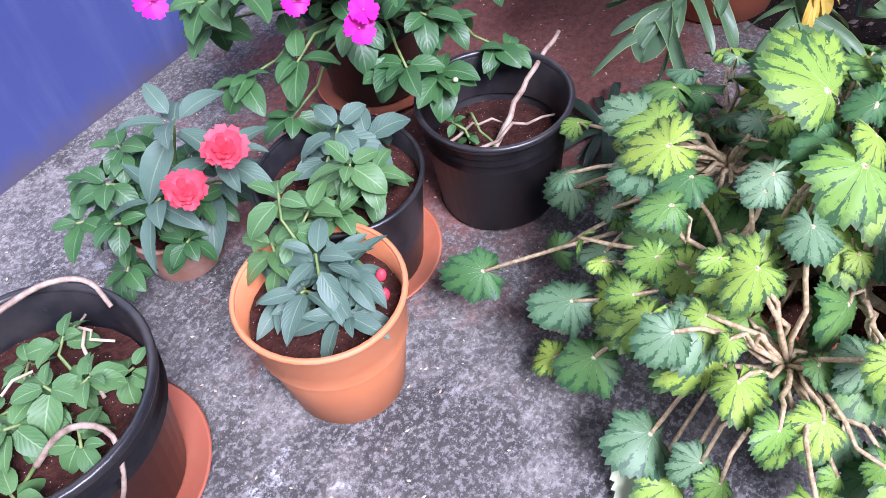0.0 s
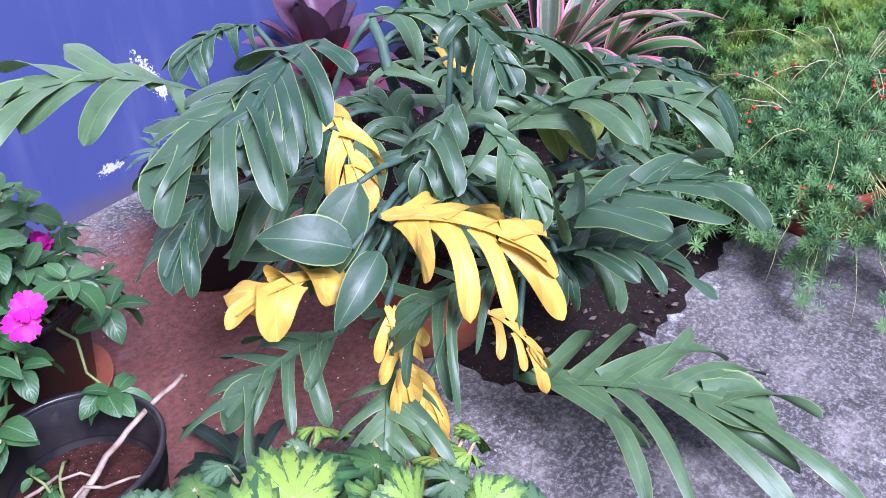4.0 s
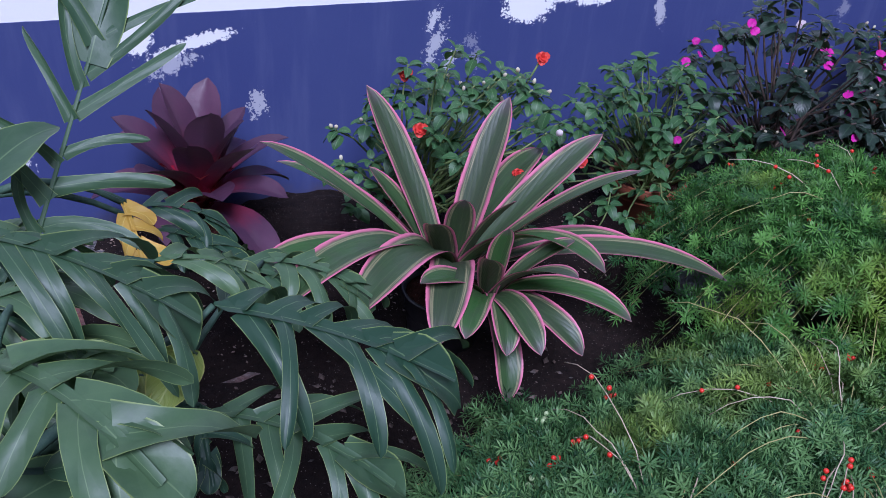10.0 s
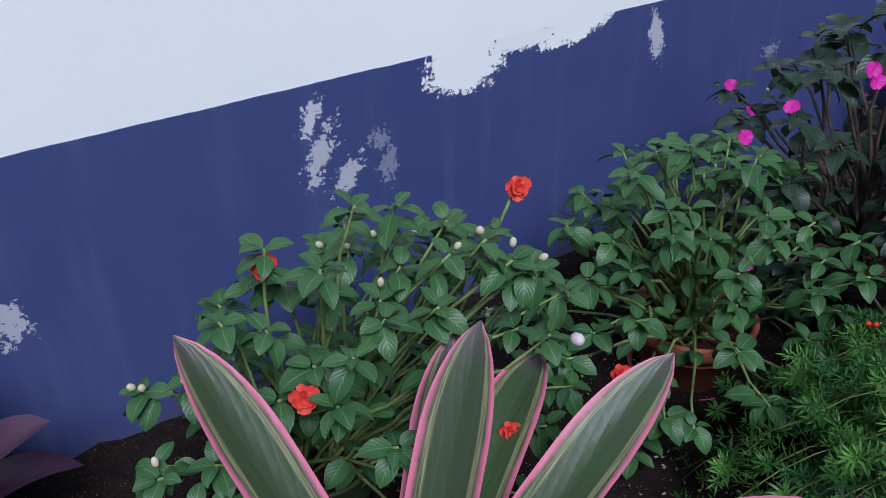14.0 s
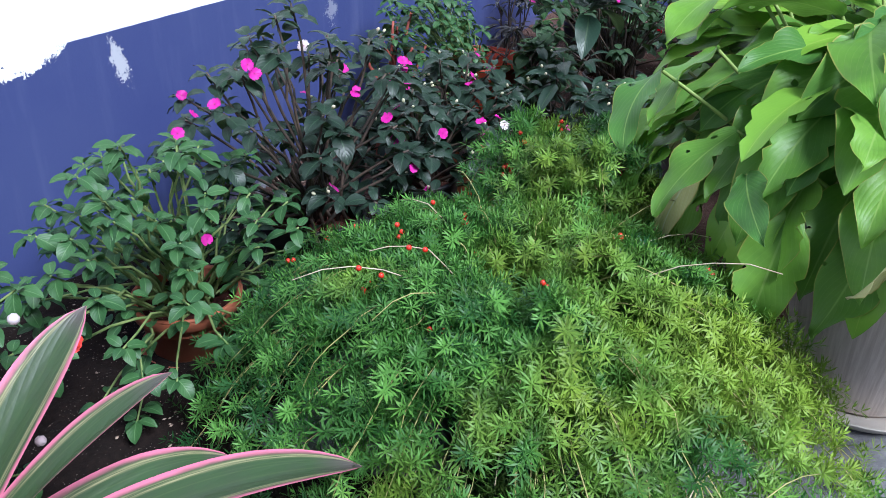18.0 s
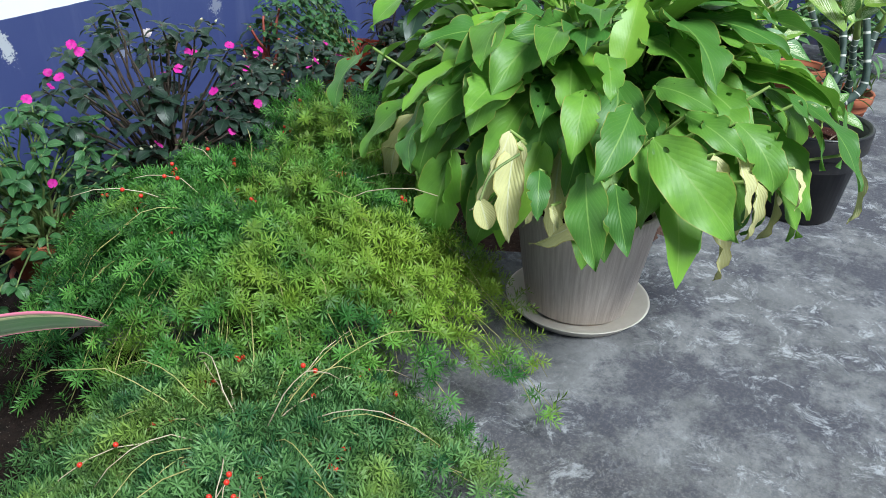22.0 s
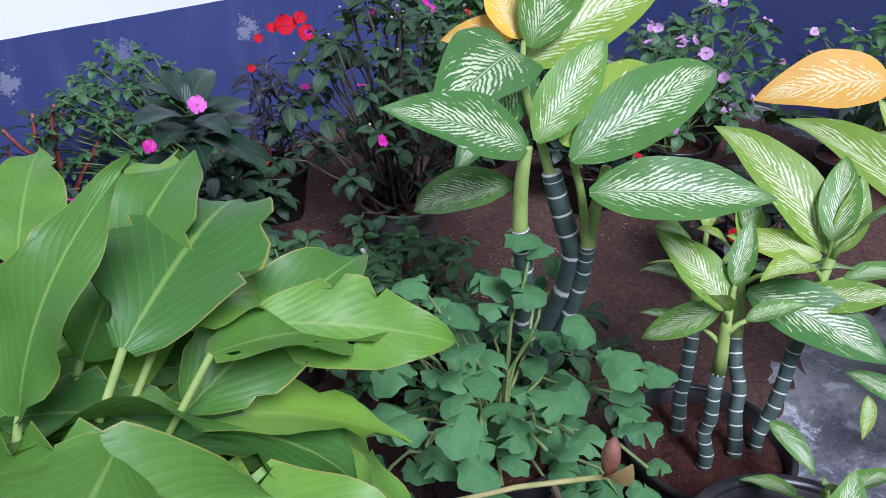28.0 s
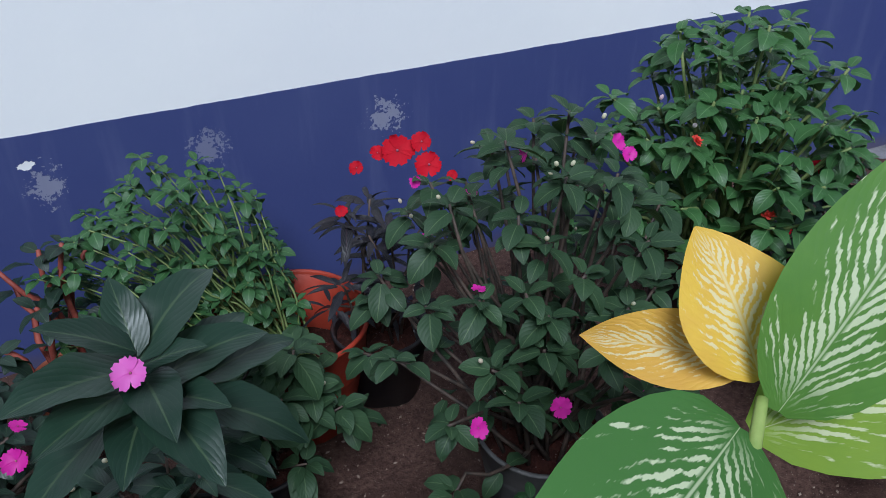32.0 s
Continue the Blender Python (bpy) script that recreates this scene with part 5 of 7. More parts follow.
# ---- the cut-leaf philodendron ----
def philodendron():
    ob = potted("philodendron", 0.08, -0.975, 0.16, 0.12, 0.2, M_TERRA, "plain", "large philodendron with deeply cut grey-green leaves, some turned yellow", "potted plant", 0.85)
    rng = np.random.default_rng(61)
    base = np.array([0.1, -1.02, 0.0])
    plain = [shape("leaf", blade(1.0, 0.4, lance, 10, 4, 0.3, 0.9, 0.03, 2, 0, s), M_PHIL) for s in range(3)]
    count = [0]
    stems = [((0, 0, 0.15), (0.12, 0.22, 0.6)), ((0.02, 0, 0.15), (-0.16, -0.16, 0.5)), ((0, 0.02, 0.15), (0.16, 0.02, 0.5)), ((-0.03, 0, 0.15), (-0.22, 0.1, 0.52)), ((0.0, -0.04, 0.15), (-0.05, -0.3, 0.34)), ((0.05, -0.02, 0.15), (0.3, -0.2, 0.32))]
    tops = []
    for a, b in stems:
        pts = bend(a, b, 0.05, 7, rng, 0.008)
        stem_part(ob, pts, 0.015, 0.01, M_TRUNK, "stem", "thick dark green stem", 8)
        tops.append(pts)

    def leaf(p0, p1, mat=M_PHIL, up=(0, 0, 1), span=0.85, pairs=5, heavy=1.0, sag=0.12, slim=1.1, lift=0.15, web=0.045):
        p0, p1 = np.array(p0) - base, np.array(p1) - base
        count[0] += 1
        src = min((t[-2] for t in tops), key=lambda q: np.linalg.norm(q - p0))
        stem_part(ob, bend(src, p0, 0.03, 6), 0.007, 0.0045, M_TRUNK, "leaf_stalk", "", 6)
        piece("leaf", shape("leaf", cut_leaf(p0, p1, count[0], span, pairs, up, sag, heavy, slim, lift, web), mat), ob)

    young = [shape("leaf", blade(1.0, 0.42, ovate, 10, 4, 0.2, 0.8, 0.05, 2, 0, s), M_PHILG) for s in range(3)]

    def whole(p0, p1, k=0, fat=1.0, kinds=plain):
        p0, p1 = np.array(p0) - base, np.array(p1) - base
        d = p1 - p0
        src = min((t[-2] for t in tops), key=lambda q: np.linalg.norm(q - p0))
        stem_part(ob, bend(src, p0, 0.03, 6), 0.006, 0.004, M_TRUNK, "leaf_stalk", "", 6)
        piece("leaf", kinds[k % 3], ob, aim(p0, d + np.array([0, 0, 0.3]) * np.linalg.norm(d), (-0.2, -0.5, 0.8), rng.uniform(-0.3, 0.3), np.linalg.norm(d) * 1.06) @ Matrix.Diagonal((fat, 1, 1, 1)))

    # leaves that are well seen, first those towards the pots
    leaf((-0.232, -1.095, 0.7), (-0.5, -1.05, 0.64), span=0.78, pairs=5, heavy=1.3, slim=1.15)
    leaf((-0.2, -1.06, 0.73), (-0.42, -1.12, 0.68), span=0.75, pairs=4, heavy=1.5, slim=1.15)
    leaf((-0.31, -0.92, 0.66), (-0.58, -0.8, 0.69), span=0.75, pairs=5, heavy=1.0)
    leaf((-0.32, -1.03, 0.6), (-0.52, -1.06, 0.52), span=0.65, pairs=4, heavy=1.2, slim=1.0)
    leaf((-0.305, -1.235, 0.56), (-0.222, -1.445, 0.53), M_PHILY, span=0.85, pairs=4, heavy=1.3, slim=1.15, lift=0.05, web=0.09)
    leaf((-0.36, -1.22, 0.495), (-0.507, -1.165, 0.5), M_PHILY, span=0.6, pairs=2, heavy=1.0, slim=1.25, web=0.13)
    leaf((-0.18, -1.04, 0.63), (-0.25, -1.17, 0.53), M_PHILY, span=0.8, pairs=3, heavy=1.6, slim=0.9)
    leaf((-0.33, -1.26, 0.44), (-0.37, -1.33, 0.33), M_PHILY, span=0.8, pairs=3, heavy=1.8, slim=0.9)
    leaf((-0.25, -1.27, 0.25), (-0.32, -1.3, 0.13), M_PHILY, span=1.0, pairs=3, heavy=1.8, slim=0.7)
    leaf((-0.14, -1.3, 0.32), (-0.1, -1.4, 0.22), M_PHILY, span=0.8, pairs=3, heavy=1.8, slim=0.8)
    whole((-0.365, -1.238, 0.547), (-0.46, -1.175, 0.575), 0, 1.35)
    whole((-0.34, -1.262, 0.537), (-0.435, -1.285, 0.478), 1)
    whole((-0.3, -1.2, 0.6), (-0.4, -1.21, 0.47), 2)
    leaf((-0.2, -1.4, 0.485), (-0.36, -1.29, 0.42), span=1.1, pairs=6, heavy=1.6, slim=0.9)
    leaf((-0.08, -1.38, 0.48), (0.09, -1.55, 0.53), span=0.85, pairs=4, heavy=0.6, slim=1.35)
    leaf((-0.06, -1.38, 0.42), (0.04, -1.55, 0.4), span=0.95, pairs=4, heavy=0.9, slim=1.2)
    leaf((0.19, -1.23, 0.53), (0.33, -1.48, 0.52), span=0.8, pairs=4, heavy=1.2, slim=1.2)
    leaf((-0.1, -1.345, 0.165), (0.075, -1.71, 0.155), span=1.0, pairs=6, heavy=0.9, slim=1.0, sag=0.06)
    leaf((-0.32, -1.16, 0.335), (-0.51, -1.11, 0.29), span=0.95, pairs=5, heavy=1.2)
    leaf((-0.33, -1.27, 0.33), (-0.47, -1.36, 0.26), span=0.95, pairs=5, heavy=1.2)
    leaf((-0.11, -1.22, 0.64), (-0.22, -1.24, 0.55), span=0.9, pairs=3, heavy=1.8, slim=1.1)
    leaf((-0.1, -1.27, 0.62), (-0.15, -1.4, 0.53), span=0.9, pairs=4, heavy=1.8, slim=1.1)
    leaf((0.04, -1.12, 0.72), (0.0, -1.26, 0.64), span=0.9, pairs=4, heavy=2.0, slim=1.1)
    leaf((-0.15, -0.88, 0.7), (-0.3, -0.86, 0.68), span=0.8, pairs=4, heavy=1.8)
    leaf((-0.02, -1.0, 0.7), (0.1, -1.16, 0.66), span=0.8, pairs=4, heavy=1.6)
    # towards the bromeliads
    leaf((0.18, -1.1, 0.64), (0.43, -1.21, 0.51), span=0.95, pairs=6, heavy=2.6, slim=0.95, sag=0.08)
    leaf((0.46, -1.15, 0.49), (0.752, -1.34, 0.41), span=0.9, pairs=6, heavy=2.0, slim=0.95, sag=0.06)
    leaf((0.4, -1.06, 0.52), (0.56, -1.06, 0.45), span=0.9, pairs=3, heavy=1.6)
    leaf((0.44, -1.16, 0.305), (0.65, -1.37, 0.265), span=0.85, pairs=5, heavy=1.2, slim=0.9)
    leaf((0.42, -1.19, 0.35), (0.41, -1.3, 0.3), span=0.8, pairs=3, heavy=1.4)
    leaf((0.24, -0.98, 0.5), (0.42, -0.84, 0.86), M_PHIL, (-0.35, -0.9, 0.1), 0.55, 6, 0.5, 0.0, 0.55, web=0.014)
    leaf((0.42, -0.78, 0.46), (0.57, -0.8, 0.4), span=0.9, pairs=4, heavy=1.5)
    leaf((0.44, -0.8, 0.42), (0.58, -0.89, 0.36), span=0.9, pairs=4, heavy=1.5)
    leaf((0.5, -0.86, 0.36), (0.68, -0.97, 0.33), span=0.9, pairs=4, heavy=1.5)
    leaf((0.6, -0.9, 0.38), (0.76, -1.02, 0.34), span=0.9, pairs=4, heavy=1.7)
    leaf((0.39, -0.83, 0.5), (0.4, -0.95, 0.42), M_PHILY, span=0.7, pairs=3, heavy=1.6)
    for a, b, k in (((0.35, -1.18, 0.42), (0.29, -1.27, 0.395), 0), ((0.42, -1.17, 0.44), (0.36, -1.26, 0.41), 1), ((0.36, -1.13, 0.42), (0.31, -1.2, 0.36), 2)):
        whole(a, b, k, 1.4, young)
    for i, (a, b) in enumerate((((0.07, -1.22, 0.425), (0.18, -1.22, 0.415)), ((0.15, -1.32, 0.375), (0.29, -1.275, 0.37)), ((-0.0, -1.27, 0.47), (-0.06, -1.21, 0.52)), ((0.2, -1.33, 0.34), (0.325, -1.41, 0.295)),
                                ((0.22, -1.33, 0.44), (0.31, -1.335, 0.41)), ((0.05, -1.33, 0.36), (0.16, -1.4, 0.35)), ((0.12, -1.24, 0.33), (0.22, -1.33, 0.3)))):
        whole(a, b, i, 1.2)
    stem_part(ob, bend(np.array([0.12, -1.2, 0.3]) - base, np.array([0.42, -1.03, 0.36]) - base, 0.0, 6), 0.011, 0.008, M_TRUNK, "stem", "", 8)
    for i in range(30):
        az = i * 2.4 + rng.uniform(-0.2, 0.2)
        el = rng.uniform(-0.5, 0.5)
        c = base + np.array([-0.08, -0.03, 0.42]) + rng.normal(0, 0.07, 3)
        w = np.array(ball_way(az, el))
        p0 = c + w * 0.08
        ln = rng.uniform(0.16, 0.24)
        if rng.random() < 0.72:
            leaf(p0, p0 + w * ln, span=rng.uniform(0.8, 1.0), pairs=4, heavy=rng.uniform(0.9, 2.0), slim=1.1)
        else:
            whole(p0, p0 + w * ln * 0.8, i)


philodendron()


def dark_pot():
    ob = potted("potted_seedling", -0.035, -0.45, 0.125, 0.1, 0.27, M_BLACK, "nursery", "black nursery pot with a small narrow-leaved plant", "potted plant", 0.85)
    bush(ob, 71, 0.23, 0.16, 0.14, 0.14, 9, 6, 0.1, M_BLUEG, M_STEM, "long")
    floor = thing("dark_grass_clump", -0.44, -0.975, 0.0, "low clump of dark strap-like leaves on red earth", "plant")
    rng = np.random.default_rng(5)
    ls = [shape("leaf", blade(1, 0.13, strap, 8, 2, 0.3, 1.5, 0.02, 2, 0, s), M_IMPD) for s in range(3)]
    for i in range(16):
        w = ball_way(i * 2.4, rng.uniform(0.2, 0.9))
        piece("leaf", ls[i % 3], floor, aim((0, 0, 0.005), w, (0, 0, 1), 0, rng.uniform(0.14, 0.22)))


dark_pot()

# ---- second stretch: bromeliads, impatiens along the wall, asparagus ferns ----
def bromeliad_pink():
    ob = potted("bromeliad", 1.03, -0.74, 0.1, 0.08, 0.14, M_BLACK, "plain", "bromeliad with arching green leaves edged in pink", "bromeliad", 0.9)
    rng = np.random.default_rng(81)
    base = np.array([1.03, -0.74, 0.0])
    k = [0]

    def leaf(tip, arc, width=0.185, root=(0, 0, 0.17), start=0.0):
        root = np.array(root)
        d = np.array(tip) - base - root
        ln = np.linalg.norm(d)
        k[0] += 1
        me = shape("leaf", blade(1, min(0.42, max(0.13, width * 0.42 / ln)), strap, 22, 8, 0.34, arc, 0.012, 1.5, 0.0, k[0], 0, arc * 0.46), M_BROM)
        piece("leaf", me, ob, aim(root + unit((d[0], d[1], 0)) * 0.02, d, (0, 0, 1), rng.uniform(-0.2, 0.2), ln * (1 + 0.07 * arc)))

    for tip, arc in (((1.455, -1.095, 0.28), 1.0), ((1.3, -0.95, 0.49), 0.4), ((1.38, -0.73, 0.46), 0.3), ((0.95, -0.47, 0.52), 0.25), ((0.67, -0.64, 0.5), 0.4), ((1.19, -0.64, 0.53), 0.3), ((0.58, -0.95, 0.33), 1.6),
                     ((0.7, -0.98, 0.31), 1.9), ((0.84, -1.05, 0.26), 1.9), ((1.16, -1.07, 0.36), 1.5), ((1.22, -0.56, 0.45), 0.3), ((1.42, -0.92, 0.24), 1.2), ((1.36, -0.55, 0.34), 0.8), ((0.74, -0.5, 0.38), 0.6), ((0.62, -0.8, 0.34), 0.9)):
        leaf(tip, arc)
    for tip, arc in (((0.91, -0.6, 0.39), 0.3), ((0.92, -0.86, 0.4), 0.5), ((1.0, -0.82, 0.42), 0.3), ((1.08, -0.86, 0.42), 0.4)):
        leaf(tip, arc, 0.15)
    # a young offset in front of the mother plant
    r2 = (0.0, -0.16, 0.23)
    for tip, arc in (((1.03, -0.93, 0.41), 0.2), ((1.06, -1.11, 0.4), 0.8), ((0.9, -1.05, 0.27), 1.5), ((0.96, -1.09, 0.24), 1.7), ((1.01, -1.12, 0.25), 1.6), ((1.19, -1.13, 0.28), 1.4), ((0.97, -0.99, 0.39), 0.3), ((1.14, -0.98, 0.38), 0.5), ((0.86, -0.96, 0.34), 1.0), ((1.1, -1.12, 0.22), 1.5), ((0.98, -1.08, 0.12), 1.4)):
        leaf(tip, arc, 0.125, r2)


def bromeliad_red():
    ob = potted("bromeliad", 0.6, -0.25, 0.09, 0.075, 0.14, M_BLACK, "plain", "dark maroon bromeliad with a glowing red heart", "bromeliad", 0.9)
    rng = np.random.default_rng(82)
    ls = [shape("leaf", blade(1, w, strap, 14, 6, 0.35, a, 0.02, 1.5, 0, s, 0, a * 0.4), M_BROMR) for s, (a, w) in enumerate(((0.3, 0.36), (0.7, 0.36), (1.3, 0.3)))]
    hearts = [shape("leaf", blade(1, 0.5, strap, 8, 4, 0.5, 0.4, 0.02, 1.5, 0, s), M_HEART) for s in range(2)]
    for i in range(24):
        q = i / 23
        piece("leaf", ls[0 if q > 0.6 else (1 if q > 0.35 else 2)], ob, aim((0, 0, 0.16 + 0.05 * q), ball_way(i * 2.4 + 0.4, -0.2 + 1.5 * q ** 0.75), (0, 0, 1), rng.uniform(-0.2, 0.2), 0.29 * rng.uniform(0.85, 1.1) * (1 - 0.08 * q)))
    for i in range(6):
        piece("leaf", hearts[i % 2], ob, aim((0, 0, 0.21), ball_way(i * 2.4, 0.95), (0, 0, 1), 0, 0.13), "glowing red heart leaf")


def wall_impatiens():
    k = potted("potted_impatiens", 1.13, -0.34, 0.085, 0.065, 0.15, M_GREENPOT, "plain", "bushy impatiens with double coral-red flowers in a green pot", "potted plant", 0.9)
    bush(k, 91, 0.13, 0.42, 0.34, 0.24, 78, 6, 0.044, M_IMP, M_STEM, lean=(0.07, -0.07), flowers=((M_BUD, "bud", 0.007, 26),))
    for p in ((0.297, -0.085, 0.54), (-0.08, -0.175, 0.432), (-0.13, -0.15, 0.41), (0.32, -0.28, 0.338), (0.14, -0.27, 0.33), (-0.04, 0.0, 0.5)):
        bloom(k, p, (-0.35, -0.8, 0.4), M_CORAL, "rose", 0.02 if p[2] > 0.42 else 0.016)
    bloom(k, (0.248, -0.267, 0.42), (-0.3, -0.8, 0.4), M_WHITEP, "bud", 0.012)
    bloom(k, (0.2, -0.33, 0.26), (-0.3, -0.8, 0.4), M_WHITEP, "bud", 0.011)
    stem_part(k, bend((0.295, -0.08, 0.53), (0.2, -0.08, 0.36), 0.0, 6), 0.0026, 0.0024, M_STEM, "stem")
    g = potted("potted_impatiens", 1.87, -0.43, 0.11, 0.085, 0.13, M_TERRA, "rim", "leggy pale green impatiens in a terracotta pot", "potted plant", 0.85)
    bush(g, 92, 0.11, 0.39, 0.33, 0.28, 76, 6, 0.045, M_IMP, M_STEM, lean=(-0.05, -0.02), nodes=2, stem_r=0.004, low=-0.25)
    saucer(1.87, -0.43, 0.11, M_REDSAUCER, "red-brown saucer under a terracotta pot")
    g.location.z = 0.012
    # the dark magenta bushes
    for i, (x, y, top, rx, ry, n, kind, rt, mat, lab) in enumerate((
            (2.24, -0.5, 0.5, 0.36, 0.32, 56, "ovate", 0.13, M_BLACK, "dark-leaved impatiens with magenta flowers in a black pot"),
            (2.86, -0.56, 0.28, 0.28, 0.26, 46, "ovate", 0.13, M_TERRA, "dense dark impatiens dotted with magenta flowers in a terracotta pot"),
            (2.98, -1.02, 0.22, 0.2, 0.16, 26, "ovate", 0.1, M_BLACK, "low dark impatiens with magenta flowers"),
            (2.56, -0.62, 0.26, 0.24, 0.26, 40, "ovate", 0.11, M_BLACK, "twiggy dark impatiens with a few magenta flowers"))):
        ob = potted("potted_impatiens", x, y, rt, rt * 0.78, 0.2, mat, "nursery", lab, "potted plant", 0.85)
        bush(ob, 95 + i, 0.16, top, rx, ry, n, 6, 0.055, M_IMPD, M_DARKSTEM, kind, flowers=((M_MAG, "five", 0.013, 11), (M_BUD, "bud", 0.005, 16), (M_WHITEP, "five", 0.016, 1)), stem_r=0.005)
        if i == 0:
            for p in ((-0.315, -0.108, 0.65), (-0.3, -0.11, 0.63), (0.02, -0.27, 0.36), (0.06, -0.2, 0.4), (-0.35, 0.05, 0.5), (-0.38, -0.02, 0.3), (0.1, -0.3, 0.42)):
                bloom(ob, p, (-0.5, -0.7, 0.3), M_MAG, "five", 0.013)


def fern(x, y, rx, ry, top, seed, stems, mat, label, pot_mat, rpot=0.13, lean=(0.0, 0.0), berries=30, green=0, dry=0, rise=0.2, gap=None):
    """Arching wiry stems set with short branchlets of whorled needles."""
    rng = np.random.default_rng(seed)
    ob = potted("asparagus_fern", x, y, rpot, rpot * 0.76, rise, pot_mat, "rim", label, "potted plant", 0.9)
    V, F, SV, SF = [], [], [], []
    nv = sv = 0
    spots = []
    for i in range(stems):
        az = i * 2.399963 + rng.uniform(-0.3, 0.3)
        q = rng.uniform(0.12, 1.0) ** 0.6
        reach = np.array([math.sin(az) * rx * q, math.cos(az) * ry * q]) + np.array(lean) * q
        hgt = top * (1.0 - 0.22 * q) * rng.uniform(0.78, 1.08)
        endz = max(0.02, top * (1 - q ** 2.4) * 0.8 + rng.uniform(-0.05, 0.05))
        n = 16
        s = np.linspace(0, 1, n)
        p = np.zeros((n, 3))
        p[:, 0], p[:, 1] = reach[0] * s, reach[1] * s
        z0, zm = rise * 0.9, max(hgt, rise + 0.03)
        bez = (1 - s) ** 2 * z0 + 2 * s * (1 - s) * (2 * zm - 0.5 * (z0 + endz)) * 0.92 + s ** 2 * endz
        p[:, 2] = np.maximum(0.015, bez)
        p += rng.normal(0, 0.004, p.shape) * s[:, None]
        tv, tf = tube(p, np.linspace(0.0016, 0.0008, n), 3)
        SV.append(tv)
        SF += [tuple(k + sv for k in f) for f in tf]
        sv += len(tv)
        spots.append(p)
        # branchlets, each one a thin axis set with whorls of needles
        nb = 22
        bs = rng.uniform(0.2, 1.0, nb)
        bp = np.stack([np.interp(bs, s, p[:, c]) for c in range(3)], 1)
        if gap is not None:
            open_spot = np.hypot(bp[:, 0] + x - gap[0], bp[:, 1] + y - gap[1]) < gap[2]
            bp = bp[~open_spot]
            bs = bs[~open_spot]
        nb = len(bs)
        baz = rng.uniform(0, 6.28, nb)
        out = unit(np.array([reach[0], reach[1], 0.0]))
        bw = np.stack([np.sin(baz), np.cos(baz), rng.uniform(0.2, 1.2, nb)], 1) + out * 0.4
        bw /= np.linalg.norm(bw, axis=1)[:, None]
        bl = rng.uniform(0.025, 0.06, nb)
        nw, nn = 4, 7
        for b in range(nb):
            w = bw[b]
            a = np.cross(w, [0.2, 0.1, 0.97])
            a /= np.linalg.norm(a)
            c = np.cross(w, a)
            t = (np.arange(nw) + 0.5) / (nw - 0.5)
            cent = bp[b] + w * (t * bl[b])[:, None] - np.array([0, 0, 0.2]) * (t ** 2 * bl[b])[:, None]
            th = np.arange(nn) * (6.283 / nn) + rng.uniform(0, 6.28, (nw, 1)) + rng.uniform(-0.25, 0.25, (nw, nn))
            d = (a * np.cos(th)[..., None] + c * np.sin(th)[..., None]) + w * (0.1 + 0.55 * t)[:, None, None] * rng.uniform(0.6, 1.3, (nw, nn, 1))
            d /= np.linalg.norm(d, axis=-1, keepdims=True)
            ln = rng.uniform(0.018, 0.028, (nw, nn, 1)) * (1.1 - 0.25 * t)[:, None, None]
            side = np.cross(d, w + np.array([0.05, 0.1, 0.6]))
            side /= np.linalg.norm(side, axis=-1, keepdims=True) + 1e-6
            p0 = cent[:, None]
            pm = p0 + d * ln * 0.55
            q3 = np.stack([pm + side * 0.0016, p0 + d * ln, pm - side * 0.0016], 2).reshape(-1, 3)
            V.append(np.concatenate([cent, cent + a * 0.0009, q3]))
            k = np.arange(nw)
            ids = 2 * nw + np.arange(nw * nn * 3).reshape(nw * nn, 3)
            F.append(nv + np.stack([np.repeat(k, nn), ids[:, 0], ids[:, 1], ids[:, 2]], 1))
            F.append(nv + np.stack([k[:-1], k[:-1] + nw, k[1:] + nw, k[1:]], 1))
            nv += len(V[-1])
    V, F = np.concatenate(V), np.concatenate(F)
    V[:, 2] = np.maximum(V[:, 2], 0.004)
    me = bpy.data.meshes.new("foliage")
    me.vertices.add(len(V))
    me.vertices.foreach_set("co", V.astype(np.float32).ravel())
    me.loops.add(F.size)
    me.loops.foreach_set("vertex_index", F.astype(np.int32).ravel())
    me.polygons.add(len(F))
    me.polygons.foreach_set("loop_start", np.arange(0, F.size, 4, dtype=np.int32))
    me.materials.append(mat)
    me.update(calc_edges=True)
    piece("foliage", me, ob)["kind"] = "stuff"
    piece("wiry_stem_mass", mesh_of("wiry_stem_mass", np.concatenate(SV), SF, M_FSTEM), ob)["kind"] = "stuff"
    bm, gm = shape("berry", ball(0.0046), M_BERRY), shape("berry", ball(0.005), M_GBERRY)
    for i in range(berries + green):
        p = spots[int(rng.integers(len(spots)))]
        j = int(rng.integers(6, 15))
        for k in range(int(rng.integers(2, 6))):
            piece("berry", bm if i < berries else gm, ob, Matrix.Translation(p[j] + rng.normal(0, 0.007, 3) + np.array([0, 0, 0.022])))
    for i in range(dry):
        az = rng.uniform(0, 6.28)
        r = rng.uniform(0.15, 0.4)
        pts = bend((0, 0, rise), (math.sin(az) * r, math.cos(az) * r, top * rng.uniform(0.6, 1.0)), 0.1, 9, rng, 0.0022)
        stem_part(ob, pts, 0.0014, 0.0008, M_FSTEM if i % 2 else M_DRYSTEM, "dry_stem", "", 4)
        if i % 4 == 0:
            for k in range(2):
                piece("berry", bm, ob, Matrix.Translation(pts[5 + k % 2] + rng.normal(0, 0.006, 3)))
    return ob


